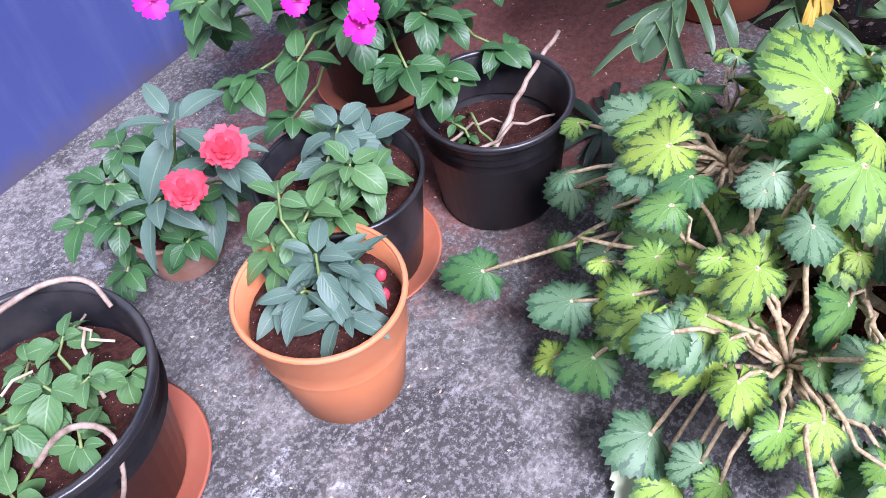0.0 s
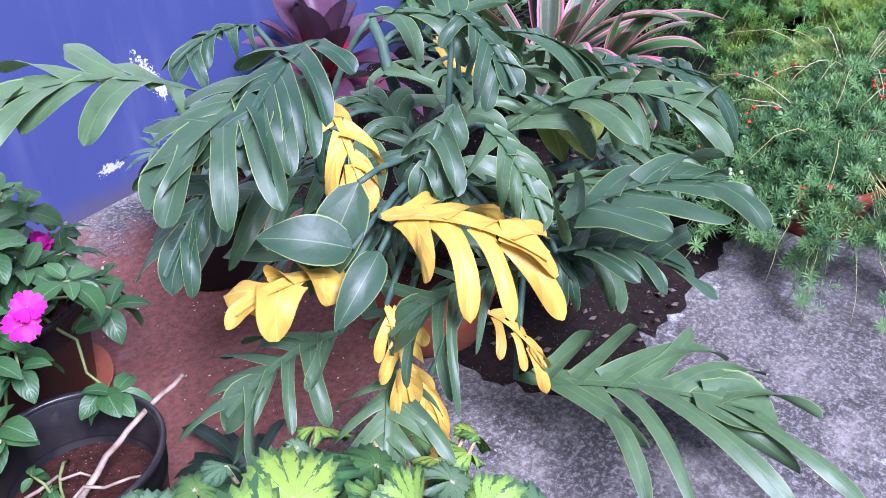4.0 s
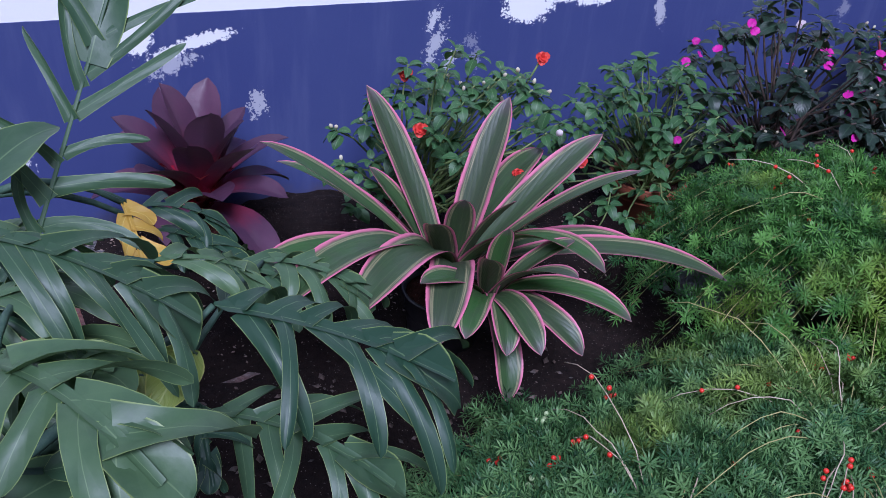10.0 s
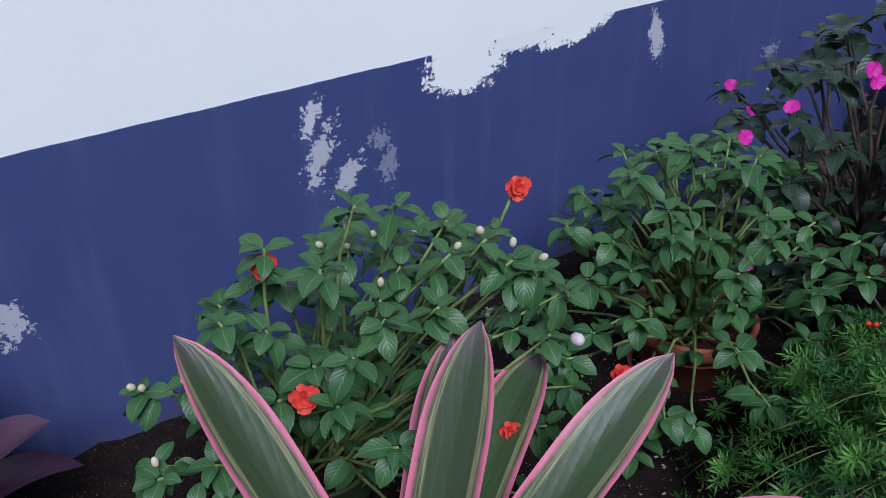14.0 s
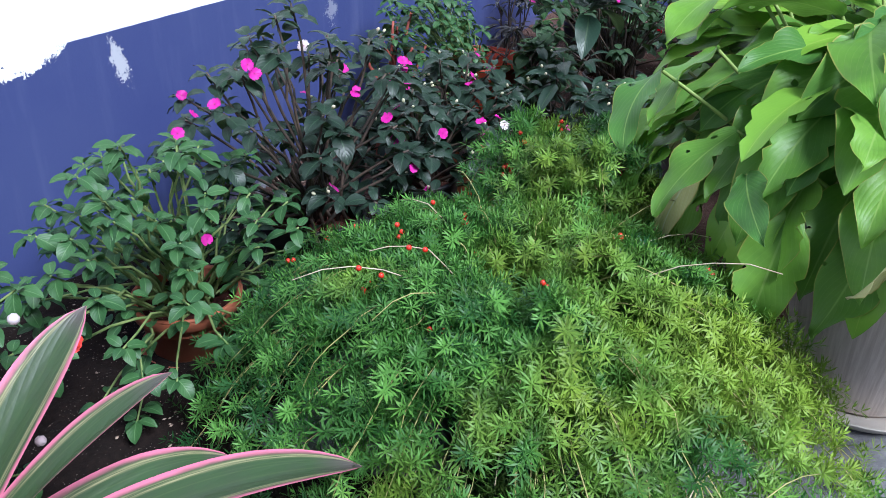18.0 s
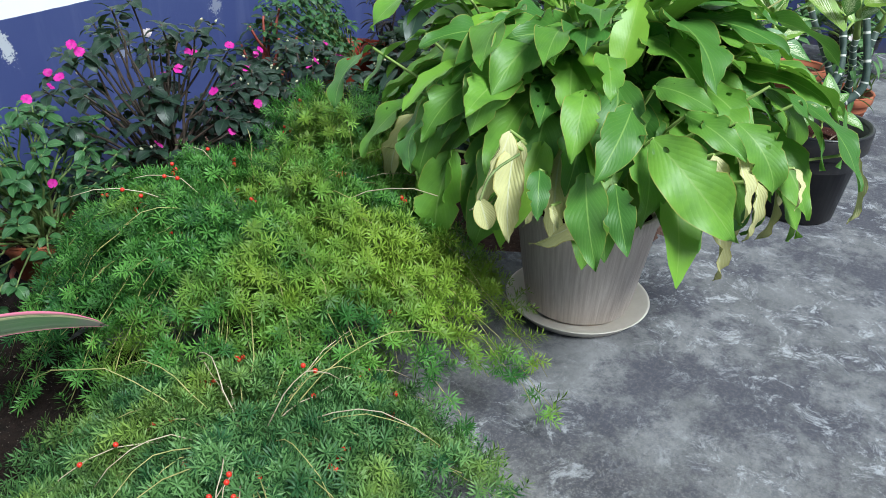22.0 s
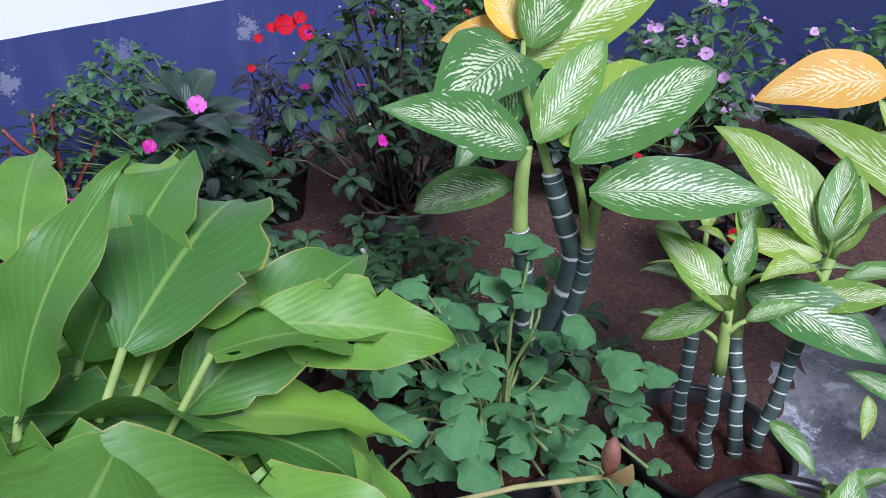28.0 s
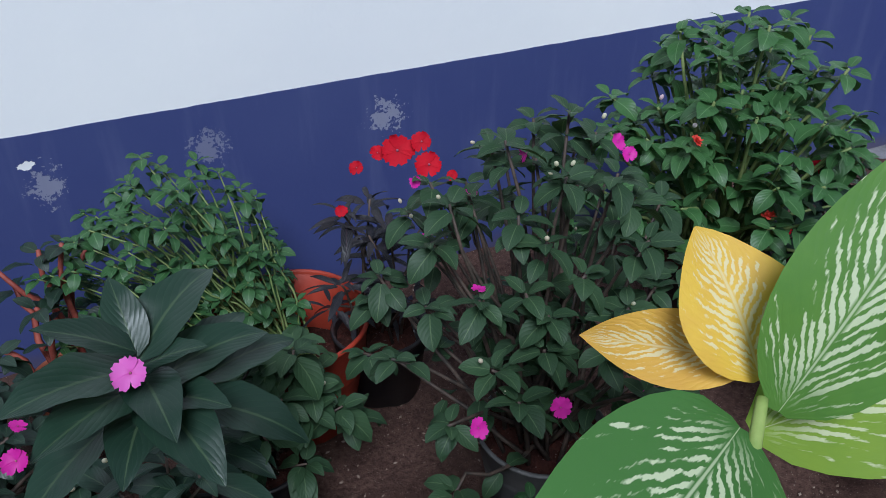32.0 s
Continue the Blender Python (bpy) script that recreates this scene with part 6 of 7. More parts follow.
bromeliad_pink(), bromeliad_red(), wall_impatiens()
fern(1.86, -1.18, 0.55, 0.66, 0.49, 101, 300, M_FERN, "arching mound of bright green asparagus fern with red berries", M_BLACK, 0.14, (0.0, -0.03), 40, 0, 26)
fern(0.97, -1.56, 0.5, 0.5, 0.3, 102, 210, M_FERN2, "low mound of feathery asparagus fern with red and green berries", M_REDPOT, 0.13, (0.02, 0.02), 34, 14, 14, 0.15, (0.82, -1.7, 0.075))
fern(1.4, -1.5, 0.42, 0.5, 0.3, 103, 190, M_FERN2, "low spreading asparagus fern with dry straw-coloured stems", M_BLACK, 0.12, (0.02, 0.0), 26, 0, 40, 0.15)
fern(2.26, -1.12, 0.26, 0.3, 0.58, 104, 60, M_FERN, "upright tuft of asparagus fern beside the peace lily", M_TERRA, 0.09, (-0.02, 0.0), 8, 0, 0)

# ---- third stretch: peace lily, dumb canes, and the rows beyond ----
def peace_lily():
    saucer(2.435, -1.745, 0.19, M_CREAM, "pale beige plastic saucer under the wood-look pot", 0.03)
    ob = potted("peace_lily", 2.435, -1.745, 0.178, 0.135, 0.3, M_WOODPOT, "fluted", "big peace lily with broad insect-bitten leaves in a fluted wood-look pot", "potted plant", 0.85, 0.014)
    rng = np.random.default_rng(111)
    kinds = []
    for s in range(8):
        kinds.append(shape("leaf", blade(1, rng.uniform(0.42, 0.54), pointed, 20, 8, 0.18, rng.uniform(0.6, 1.4), 0.085, 2.2, rng.uniform(-0.6, 0.6), s, 0.2, rng.uniform(0.2, 0.5)), M_SPATH))
    young = [shape("leaf", blade(1, 0.42, lance, 14, 6, 0.25, 0.7, 0.03, 3, 0.2, s + 30, 0.08, 0.3), M_SPATHY) for s in range(3)]
    dead = [shape("leaf", blade(1, 0.3, lance, 14, 6, 0.5, 0.9, 0.1, 3, 0.8, s + 40, 0.25), M_SPATHD) for s in range(3)]
    n = 205
    c = np.array([-0.01, 0.03, 0.43])
    for i in range(n):
        q = (i + 0.5) / n
        az = i * 2.399963 + rng.uniform(-0.2, 0.2)
        el = 1.35 - 1.12 * q ** 0.8 + rng.uniform(-0.1, 0.1)
        w = np.array(ball_way(az, el))
        k = rng.uniform(0.8, 1.06)
        p0 = c + np.array([w[0] * 0.42 * k, w[1] * 0.45 * k, w[2] * 0.35 * k])
        pitch = 0.25 - 1.4 * q ** 0.75 + rng.uniform(-0.2, 0.2)
        w0 = np.array(ball_way(az + rng.uniform(-0.25, 0.25), max(-1.3, pitch)))
        src = np.array([rng.normal(0, 0.035), rng.normal(0, 0.035), 0.26])
        stem_part(ob, bend(src, p0, 0.03, 5), 0.0045, 0.0035, M_GREENCANE, "leaf_stalk", "", 5)
        ln = rng.uniform(0.18, 0.265) * (1.02 - 0.12 * q)
        ms = kinds[int(rng.integers(8))] if rng.random() < 0.8 else young[int(rng.integers(3))]
        if q > 0.75 and rng.random() < 0.07:
            ms = dead[int(rng.integers(3))]
        out = np.array(ball_way(az, 0.45))
        piece("leaf", ms, ob, aim(p0, w0, out, rng.uniform(-0.35, 0.35), ln))
    for i in range(72):
        az = i * 2.4 + rng.uniform(-0.2, 0.2)
        rad = rng.uniform(0.0, 0.22)
        p0 = np.array([math.sin(az) * rad, math.cos(az) * rad, rng.uniform(0.58, 0.76) - 0.25 * rad])
        stem_part(ob, bend((math.sin(az) * 0.03, math.cos(az) * 0.03, 0.26), p0, 0.01, 5), 0.0038, 0.003, M_STEM, "leaf_stalk", "", 5)
        piece("leaf", kinds[i % 8] if i % 5 else young[i % 3], ob, aim(p0, ball_way(az, rng.uniform(-0.5, 0.5)), (0, 0, 1), rng.uniform(-0.5, 0.5), rng.uniform(0.17, 0.26)))
    base = np.array([2.47, -1.7, 0.014])
    for p0, p1, ms, up in (((2.42, -1.62, 0.78), (2.49, -1.6, 0.93), young[0], (-0.8, -0.2, 0.3)), ((2.42, -1.65, 0.74), (2.38, -1.6, 0.92), kinds[2], (-0.6, -0.8, 0.1)),
                           ((2.42, -1.8, 0.72), (2.3, -2.02, 0.88), young[0], (-0.2, -0.2, 1)), ((2.665, -1.73, 0.81), (2.815, -1.67, 0.94), kinds[5], (-0.5, -0.6, 0.5)), ((2.72, -1.79, 0.76), (2.94, -1.745, 0.79), kinds[0], (-0.3, -0.5, 0.9)), ((2.8, -1.78, 0.81), (2.95, -1.865, 0.755), kinds[2], (-0.3, -0.5, 0.9)),
                           ((2.5, -1.98, 0.68), (2.78, -2.02, 0.74), kinds[4], (-0.2, -0.4, 0.9)), ((2.12, -1.86, 0.5), (1.93, -1.8, 0.46), dead[0], (-0.6, -0.6, 0.3)), ((2.3, -2.0, 0.48), (2.26, -2.1, 0.28), dead[1], (-0.7, -0.6, 0.2)), ((2.002, -1.662, 0.632), (1.909, -1.65, 0.493), dead[0], (-0.7, -0.6, 0.3)), ((2.039, -1.671, 0.601), (1.968, -1.664, 0.491), dead[1], (-0.7, -0.6, 0.3)), ((2.146, -2.013, 0.606), (2.087, -2.07, 0.487), dead[2], (-0.7, -0.6, 0.3)), ((2.233, -2.092, 0.536), (2.178, -2.122, 0.435), dead[0], (-0.7, -0.6, 0.3)), ((2.03, -1.711, 0.513), (1.988, -1.718, 0.446), dead[1], (-0.7, -0.6, 0.3))):
        a, b = np.array(p0) - base, np.array(p1) - base
        stem_part(ob, bend((0, 0, 0.26), a, 0.02, 5), 0.0045, 0.0035, M_GREENCANE, "leaf_stalk", "", 5)
        piece("leaf", ms, ob, aim(a, b - a, up, 0, np.linalg.norm(b - a) * 1.1))

    def grow(p0, p1, kind, fat=1.0):
        """A well-seen leaf of the crown from its stalk's end p0 to its tip p1, in the place's axes."""
        a, b = np.array(p0) - base, np.array(p1) - base
        ms = {"k": kinds, "y": young, "d": dead}[kind]
        out = unit((a + b) / 2 - np.array([0.0, 0.0, 0.3]))
        stem_part(ob, bend((0, 0, 0.26), a, 0.02, 5), 0.0042, 0.0034, M_GREENCANE, "leaf_stalk", "", 5)
        ln = np.linalg.norm(b - a)
        piece("leaf", ms[int(rng.integers(len(ms)))], ob, aim(a, b - a + out * 0.12 * ln, out, rng.uniform(-0.25, 0.25), min(ln * 1.1, 0.26)) @ Matrix.Diagonal((fat, 1, 1, 1)))

    grow((2.193, -1.804, 0.721), (2.298, -1.797, 0.832), "y")
    grow((2.336, -1.853, 0.797), (2.162, -1.993, 0.721), "k")
    grow((2.29, -1.55, 0.778), (2.008, -1.602, 0.659), "k")
    grow((2.227, -1.678, 0.781), (2.057, -1.704, 0.722), "k")
    grow((2.376, -1.376, 0.803), (2.114, -1.211, 0.768), "k")
    grow((2.439, -1.441, 0.834), (2.292, -1.325, 0.697), "k")
    grow((2.295, -1.324, 0.708), (2.158, -1.285, 0.587), "k")
    grow((2.17, -1.78, 0.754), (2.059, -1.831, 0.711), "k")
    grow((2.09, -1.862, 0.684), (1.954, -1.84, 0.577), "k")
    grow((2.07, -1.913, 0.643), (2.048, -2.09, 0.486), "k")
    grow((2.131, -1.953, 0.676), (2.095, -2.064, 0.611), "k")
    grow((2.145, -1.887, 0.716), (2.115, -2.005, 0.681), "k")
    grow((2.091, -1.77, 0.704), (1.972, -1.797, 0.623), "k")
    grow((2.328, -2.07, 0.696), (2.287, -2.205, 0.58), "k")
    grow((2.187, -2.038, 0.659), (2.153, -2.148, 0.563), "k")
    grow((2.419, -1.855, 0.805), (2.38, -2.013, 0.78), "k")
    grow((2.643, -1.848, 0.812), (2.476, -1.998, 0.788), "k")
    grow((2.657, -1.964, 0.752), (2.642, -2.191, 0.707), "k")
    grow((2.146, -1.396, 0.621), (2.069, -1.326, 0.478), "k")
    grow((2.078, -1.429, 0.577), (1.964, -1.495, 0.517), "k")
    grow((1.992, -1.818, 0.581), (1.923, -1.878, 0.438), "k")
    grow((1.98, -1.734, 0.576), (1.916, -1.761, 0.512), "k")
    grow((2.0, -1.873, 0.569), (1.942, -1.923, 0.468), "k")
    grow((2.396, -2.128, 0.655), (2.303, -2.239, 0.512), "k")
    grow((2.616, -2.176, 0.612), (2.489, -2.248, 0.522), "k")
    grow((2.177, -1.255, 0.692), (2.037, -1.227, 0.605), "k")
    grow((2.343, -1.347, 0.828), (2.2, -1.249, 0.853), "k")
    grow((2.386, -2.006, 0.747), (2.274, -2.067, 0.726), "k")
    grow((2.45, -2.077, 0.702), (2.44, -2.204, 0.618), "k")
    grow((2.151, -1.999, 0.663), (2.061, -2.0, 0.633), "k")
    grow((1.999, -1.675, 0.606), (1.904, -1.693, 0.458), "d")
    grow((2.151, -2.048, 0.622), (2.086, -2.111, 0.53), "d")
    grow((2.554, -2.247, 0.512), (2.461, -2.315, 0.416), "d")
    grow((2.247, -2.151, 0.571), (2.185, -2.184, 0.53), "d")
    grow((1.958, -1.771, 0.521), (1.917, -1.792, 0.504), "d")
    grow((2.319, -1.661, 0.92), (2.428, -1.721, 1.056), "y", 0.75)
    grow((2.384, -1.846, 0.823), (2.492, -1.915, 0.952), "y", 0.75)
    grow((2.599, -1.789, 0.829), (2.725, -1.78, 0.977), "k", 0.75)
    grow((2.537, -1.577, 0.888), (2.549, -1.419, 0.974), "k", 0.75)
    grow((2.496, -1.556, 0.861), (2.452, -1.346, 0.918), "k", 0.75)
    grow((2.376, -1.762, 0.922), (2.433, -1.744, 1.016), "k", 0.75)
    for tip, end in (((2.677, -1.804, 0.86), (2.868, -1.657, 0.864)), ((2.839, -1.647, 0.77), (3.0, -1.659, 0.701)), ((2.717, -1.784, 0.847), (2.83, -1.744, 0.779)), ((2.663, -1.62, 0.855), (2.734, -1.496, 0.859)), ((2.826, -1.475, 0.803), (2.927, -1.384, 0.786)), ((2.737, -1.823, 0.834), (2.956, -1.794, 0.701))):
        grow(tip, end, "k")
    # a closed pale flower hanging on its stalk
    stem_part(ob, eased(np.array([(1.93, -1.71, 0.62), (1.87, -1.68, 0.6), (1.845, -1.675, 0.555)]) - base), 0.0028, 0.0024, M_STEM, "flower_stalk")
    piece("spathe", shape("spathe", blade(0.06, 0.04, ovate, 8, 4, 0.7, 0.5), M_SPATHD), ob, aim(np.array([1.845, -1.675, 0.557]) - base, (-0.1, -0.4, -0.9), (-0.8, -0.5, 0.1)), "pale closed flower sheath")
    # spent flower on its stalk
    tip = np.array([2.884, -2.11, 0.815]) - base
    stem_part(ob, bend((0.1, -0.1, 0.5), tip, 0.06, 8), 0.0028, 0.002, M_FSTEM, "flower_stalk", "straw-coloured flower stalk")
    v, f = lathe([(0.002, 0), (0.006, 0.008), (0.008, 0.018), (0.0065, 0.028), (0.002, 0.036)], 10, 0.12, 3)
    piece("spent_flower", mesh_of("spent_flower", v, f, M_SPADIX), ob, Matrix.Translation(tip), "dried brown flower spike")
    piece("spathe", shape("spathe", blade(0.035, 0.02, ovate, 6, 4, 0.6, 0.4), M_SPATHE), ob, aim(tip, (-0.2, -0.5, 0.6), (-0.6, -0.6, 0)), "torn yellow spathe")
    tip = np.array([2.955, -1.385, 0.645]) - base
    stem_part(ob, bend((0.15, 0.1, 0.5), tip, 0.05, 7), 0.0035, 0.0025, M_FSTEM, "flower_stalk")
    piece("spathe", shape("spathe", blade(0.085, 0.035, lance, 8, 4, 0.5, 0.5), M_SPATHD), ob, aim(tip, (0.85, 0.3, 0.02), (-0.3, -0.6, 0.7)), "withered yellow spathe")


DIEF = []


def cane_plant(ob, rng, root, top, leaves, size, canes=True, tilt=(0, 0), mats=(0.7, 0.26), thick=0.014):
    """A ringed cane with a head of feather-marked leaves."""
    if not DIEF:
        for m in (M_DIEF, M_DIEFY, M_DIEFB):
            DIEF.append([shape("leaf", blade(1, w * 1.08, pointed, 14, 6, 0.32, a, 0.025, 2.5, 0, s, 0.0, a * 0.3), m) for s, (w, a) in enumerate(((0.34, 0.45), (0.38, 0.7), (0.32, 1.0)))])
    root, top = np.array(root, float), np.array(top, float)
    pts = bend(root, top, 0.0, 9, rng, 0.003)
    k = 6
    if canes:
        stem_part(ob, pts[:k], thick, thick * 0.9, M_CANE, "cane", "dark green cane with pale leaf-scar rings", 10)
        stem_part(ob, pts[k - 1:], thick * 0.95, thick * 0.6, M_GREENCANE, "shoot", "", 8)
    else:
        stem_part(ob, pts, thick, thick * 0.7, M_GREENCANE, "shoot", "", 8)
    for i in range(leaves):
        q = i / max(1, leaves - 1)
        az = i * 2.4 + rng.uniform(-0.3, 0.3)
        el = -0.1 + 1.15 * q + rng.uniform(-0.15, 0.15)
        w = np.array(ball_way(az, el)) + np.array([tilt[0], tilt[1], 0])
        at = pts[-1] - (pts[-1] - pts[-3]) * 0.9 * (1 - q)
        p = at + unit(w + np.array([0, 0, 0.6])) * size * 0.3
        stem_part(ob, bend(at, p, 0.005, 4), 0.006, 0.004, M_GREENCANE, "leaf_stalk", "", 6)
        r = rng.random()
        ms = DIEF[0] if r < mats[0] else (DIEF[1] if r < mats[0] + mats[1] else DIEF[2])
        piece("leaf", ms[int(rng.integers(3))], ob, aim(p, w, (0, 0, 1), rng.uniform(-0.3, 0.3), size * rng.uniform(0.8, 1.1) * (0.8 + 0.2 * math.sin(math.pi * q))))


def leaf_at(ob, base, p0, p1, kind, var=0, up=(-0.4, -0.5, 0.7), fatter=1.0):
    """A dumb cane leaf from its stalk's end p0 to its tip p1, in the place's axes."""
    a, b = np.array(p0) - base, np.array(p1) - base
    ln = np.linalg.norm(b - a)
    m = aim(a, b - a, up, 0, ln * 1.06)
    piece("leaf", DIEF[kind][var], ob, m @ Matrix.Diagonal((fatter, 1, 1, 1)))


def dumb_canes():
    rng = np.random.default_rng(121)
    q = potted("potted_dumb_cane", 3.355, -2.2, 0.163, 0.12, 0.31, M_BLACK, "rim", "black plastic pot with a few small dumb cane shoots", "potted plant", 0.82)
    for r, t in (((-0.02, 0.0, 0.25), (0.0, -0.02, 0.33)), ((0.06, 0.05, 0.25), (0.09, 0.03, 0.35)), ((-0.06, 0.05, 0.25), (-0.08, 0.07, 0.32))):
        cane_plant(q, rng, r, t, 3, 0.11, False, thick=0.004, mats=(1, 0))
    stem_part(q, bend((-0.09, -0.04, 0.265), (0.05, -0.09, 0.27), 0.01, 6, rng, 0.008), 0.003, 0.002, M_TWIG, "twig")
    a = potted("potted_dumb_cane", 3.585, -1.93, 0.15, 0.115, 0.2, M_BLACK, "nursery", "black pot of dumb canes with feather-marked leaves", "potted plant", 0.85)
    for r, t, n, s in (((-0.04, -0.02, 0.16), (0.0, 0.02, 0.48), 4, 0.14), ((0.07, -0.06, 0.16), (0.2, -0.05, 0.53), 5, 0.17), ((0.02, -0.05, 0.16), (0.14, 0.08, 0.5), 4, 0.16), ((0.0, 0.06, 0.16), (0.1, 0.13, 0.5), 4, 0.15)):
        cane_plant(a, rng, r, t, n, s)
    b = potted("potted_dumb_cane", 4.235, -2.26, 0.11, 0.08, 0.17, M_TERRA, "rim", "terracotta pot of leaning dumb canes with large pale-marked leaves", "potted plant", 0.85, 0.012)
    saucer(4.235, -2.26, 0.125, M_PINKSAUCER, "pale pink plastic saucer under a terracotta pot")
    for r, t, n, s in (((-0.06, 0.02, 0.15), (-0.2, 0.06, 0.48), 4, 0.2), ((-0.02, -0.02, 0.15), (-0.13, 0.03, 0.56), 4, 0.22), ((0.0, 0.03, 0.15), (0.03, 0.29, 0.66), 5, 0.22), ((0.03, 0.0, 0.15), (0.1, -0.1, 0.56), 6, 0.23)):
        cane_plant(b, rng, r, t, n, s, mats=(0.62, 0.36))
    bush(b, 128, 0.15, 0.2, 0.16, 0.16, 8, 6, 0.11, M_IMPL, M_STEM, "long", nodes=0)
    c = potted("potted_dumb_cane", 3.47, -1.52, 0.13, 0.1, 0.2, M_BLACK, "nursery", "tall dumb cane with feather-marked and yellowing leaves", "potted plant", 0.85)
    base = np.array([3.47, -1.52, 0.0])
    for line, r0, r1, mat, what in ((((3.44, -1.57, 0.17), (3.385, -1.645, 0.46), (3.364, -1.634, 0.6)), 0.017, 0.015, M_CANE, "cane"), (((3.364, -1.634, 0.595), (3.364, -1.628, 0.68), (3.374, -1.626, 0.74)), 0.014, 0.009, M_GREENCANE, "shoot"),
                                    (((3.5, -1.56, 0.17), (3.482, -1.675, 0.5), (3.461, -1.644, 0.592), (3.448, -1.622, 0.67)), 0.02, 0.017, M_CANE, "cane"), (((3.448, -1.622, 0.66), (3.44, -1.6, 0.72), (3.56, -1.45, 0.75), (3.65, -1.37, 0.79)), 0.009, 0.005, M_GREENCANE, "shoot"),
                                    (((3.495, -1.6, 0.17), (3.49, -1.68, 0.45), (3.478, -1.69, 0.55)), 0.015, 0.014, M_CANE, "cane"), (((3.478, -1.69, 0.54), (3.484, -1.691, 0.611), (3.5, -1.692, 0.69)), 0.013, 0.008, M_GREENCANE, "shoot"),
                                    (((3.474, -1.69, 0.545), (3.459, -1.683, 0.641), (3.442, -1.666, 0.712)), 0.008, 0.006, M_GREENCANE, "shoot")):
        stem_part(c, eased(np.array(line) - base), r0, r1, mat, what, "dark green cane with pale leaf-scar rings" if what == "cane" else "", 10)
    bush(c, 129, 0.17, 0.13, 0.19, 0.17, 18, 6, 0.06, M_IMPM, M_DARKSTEM, nodes=1, lean=(0.06, -0.06))
    potted("terracotta_pot", 4.6, -2.06, 0.11, 0.085, 0.17, M_TERRA, "rim", "terracotta pot of bare soil behind the dumb canes", "flower pot", 0.85)
    return c, base


peace_lily()
tall_cane, tall_base = dumb_canes()


def geranium():
    ob = potted("potted_geranium", 3.28, -1.69, 0.12, 0.09, 0.24, M_BLACK, "nursery", "straggling geranium with scalloped round leaves in a black pot", "potted plant", 0.9)
    rng = np.random.default_rng(131)
    ls = [shape("leaf", palm(1.0, s, 7, 0, 0.25, 0.3, 0.045), M_GER) for s in range(3)]
    for i in range(46):
        az, r = i * 2.4, rng.uniform(0.06, 0.33)
        end = np.array([math.sin(az) * r, math.cos(az) * r, rng.uniform(0.26, 0.6) - 0.5 * r])
        pts = bend((0, 0, 0.21), end, 0.05, 6, rng, 0.008)
        stem_part(ob, pts, 0.004, 0.0025, M_STEM)
        for k in range(3):
            p = end + rng.normal(0, 0.035, 3)
            piece("leaf", ls[k], ob, aim(p, ball_way(rng.uniform(0, 6.28), -0.1), (rng.uniform(-0.4, 0.1), rng.uniform(-0.5, 0.1), 1), 0, rng.uniform(0.026, 0.044)))
    stem_part(ob, bend((0.0, -0.1, 0.2), (-0.08, -0.28, 0.32), 0.0, 6, rng, 0.008), 0.006, 0.004, M_TWIG, "twig")


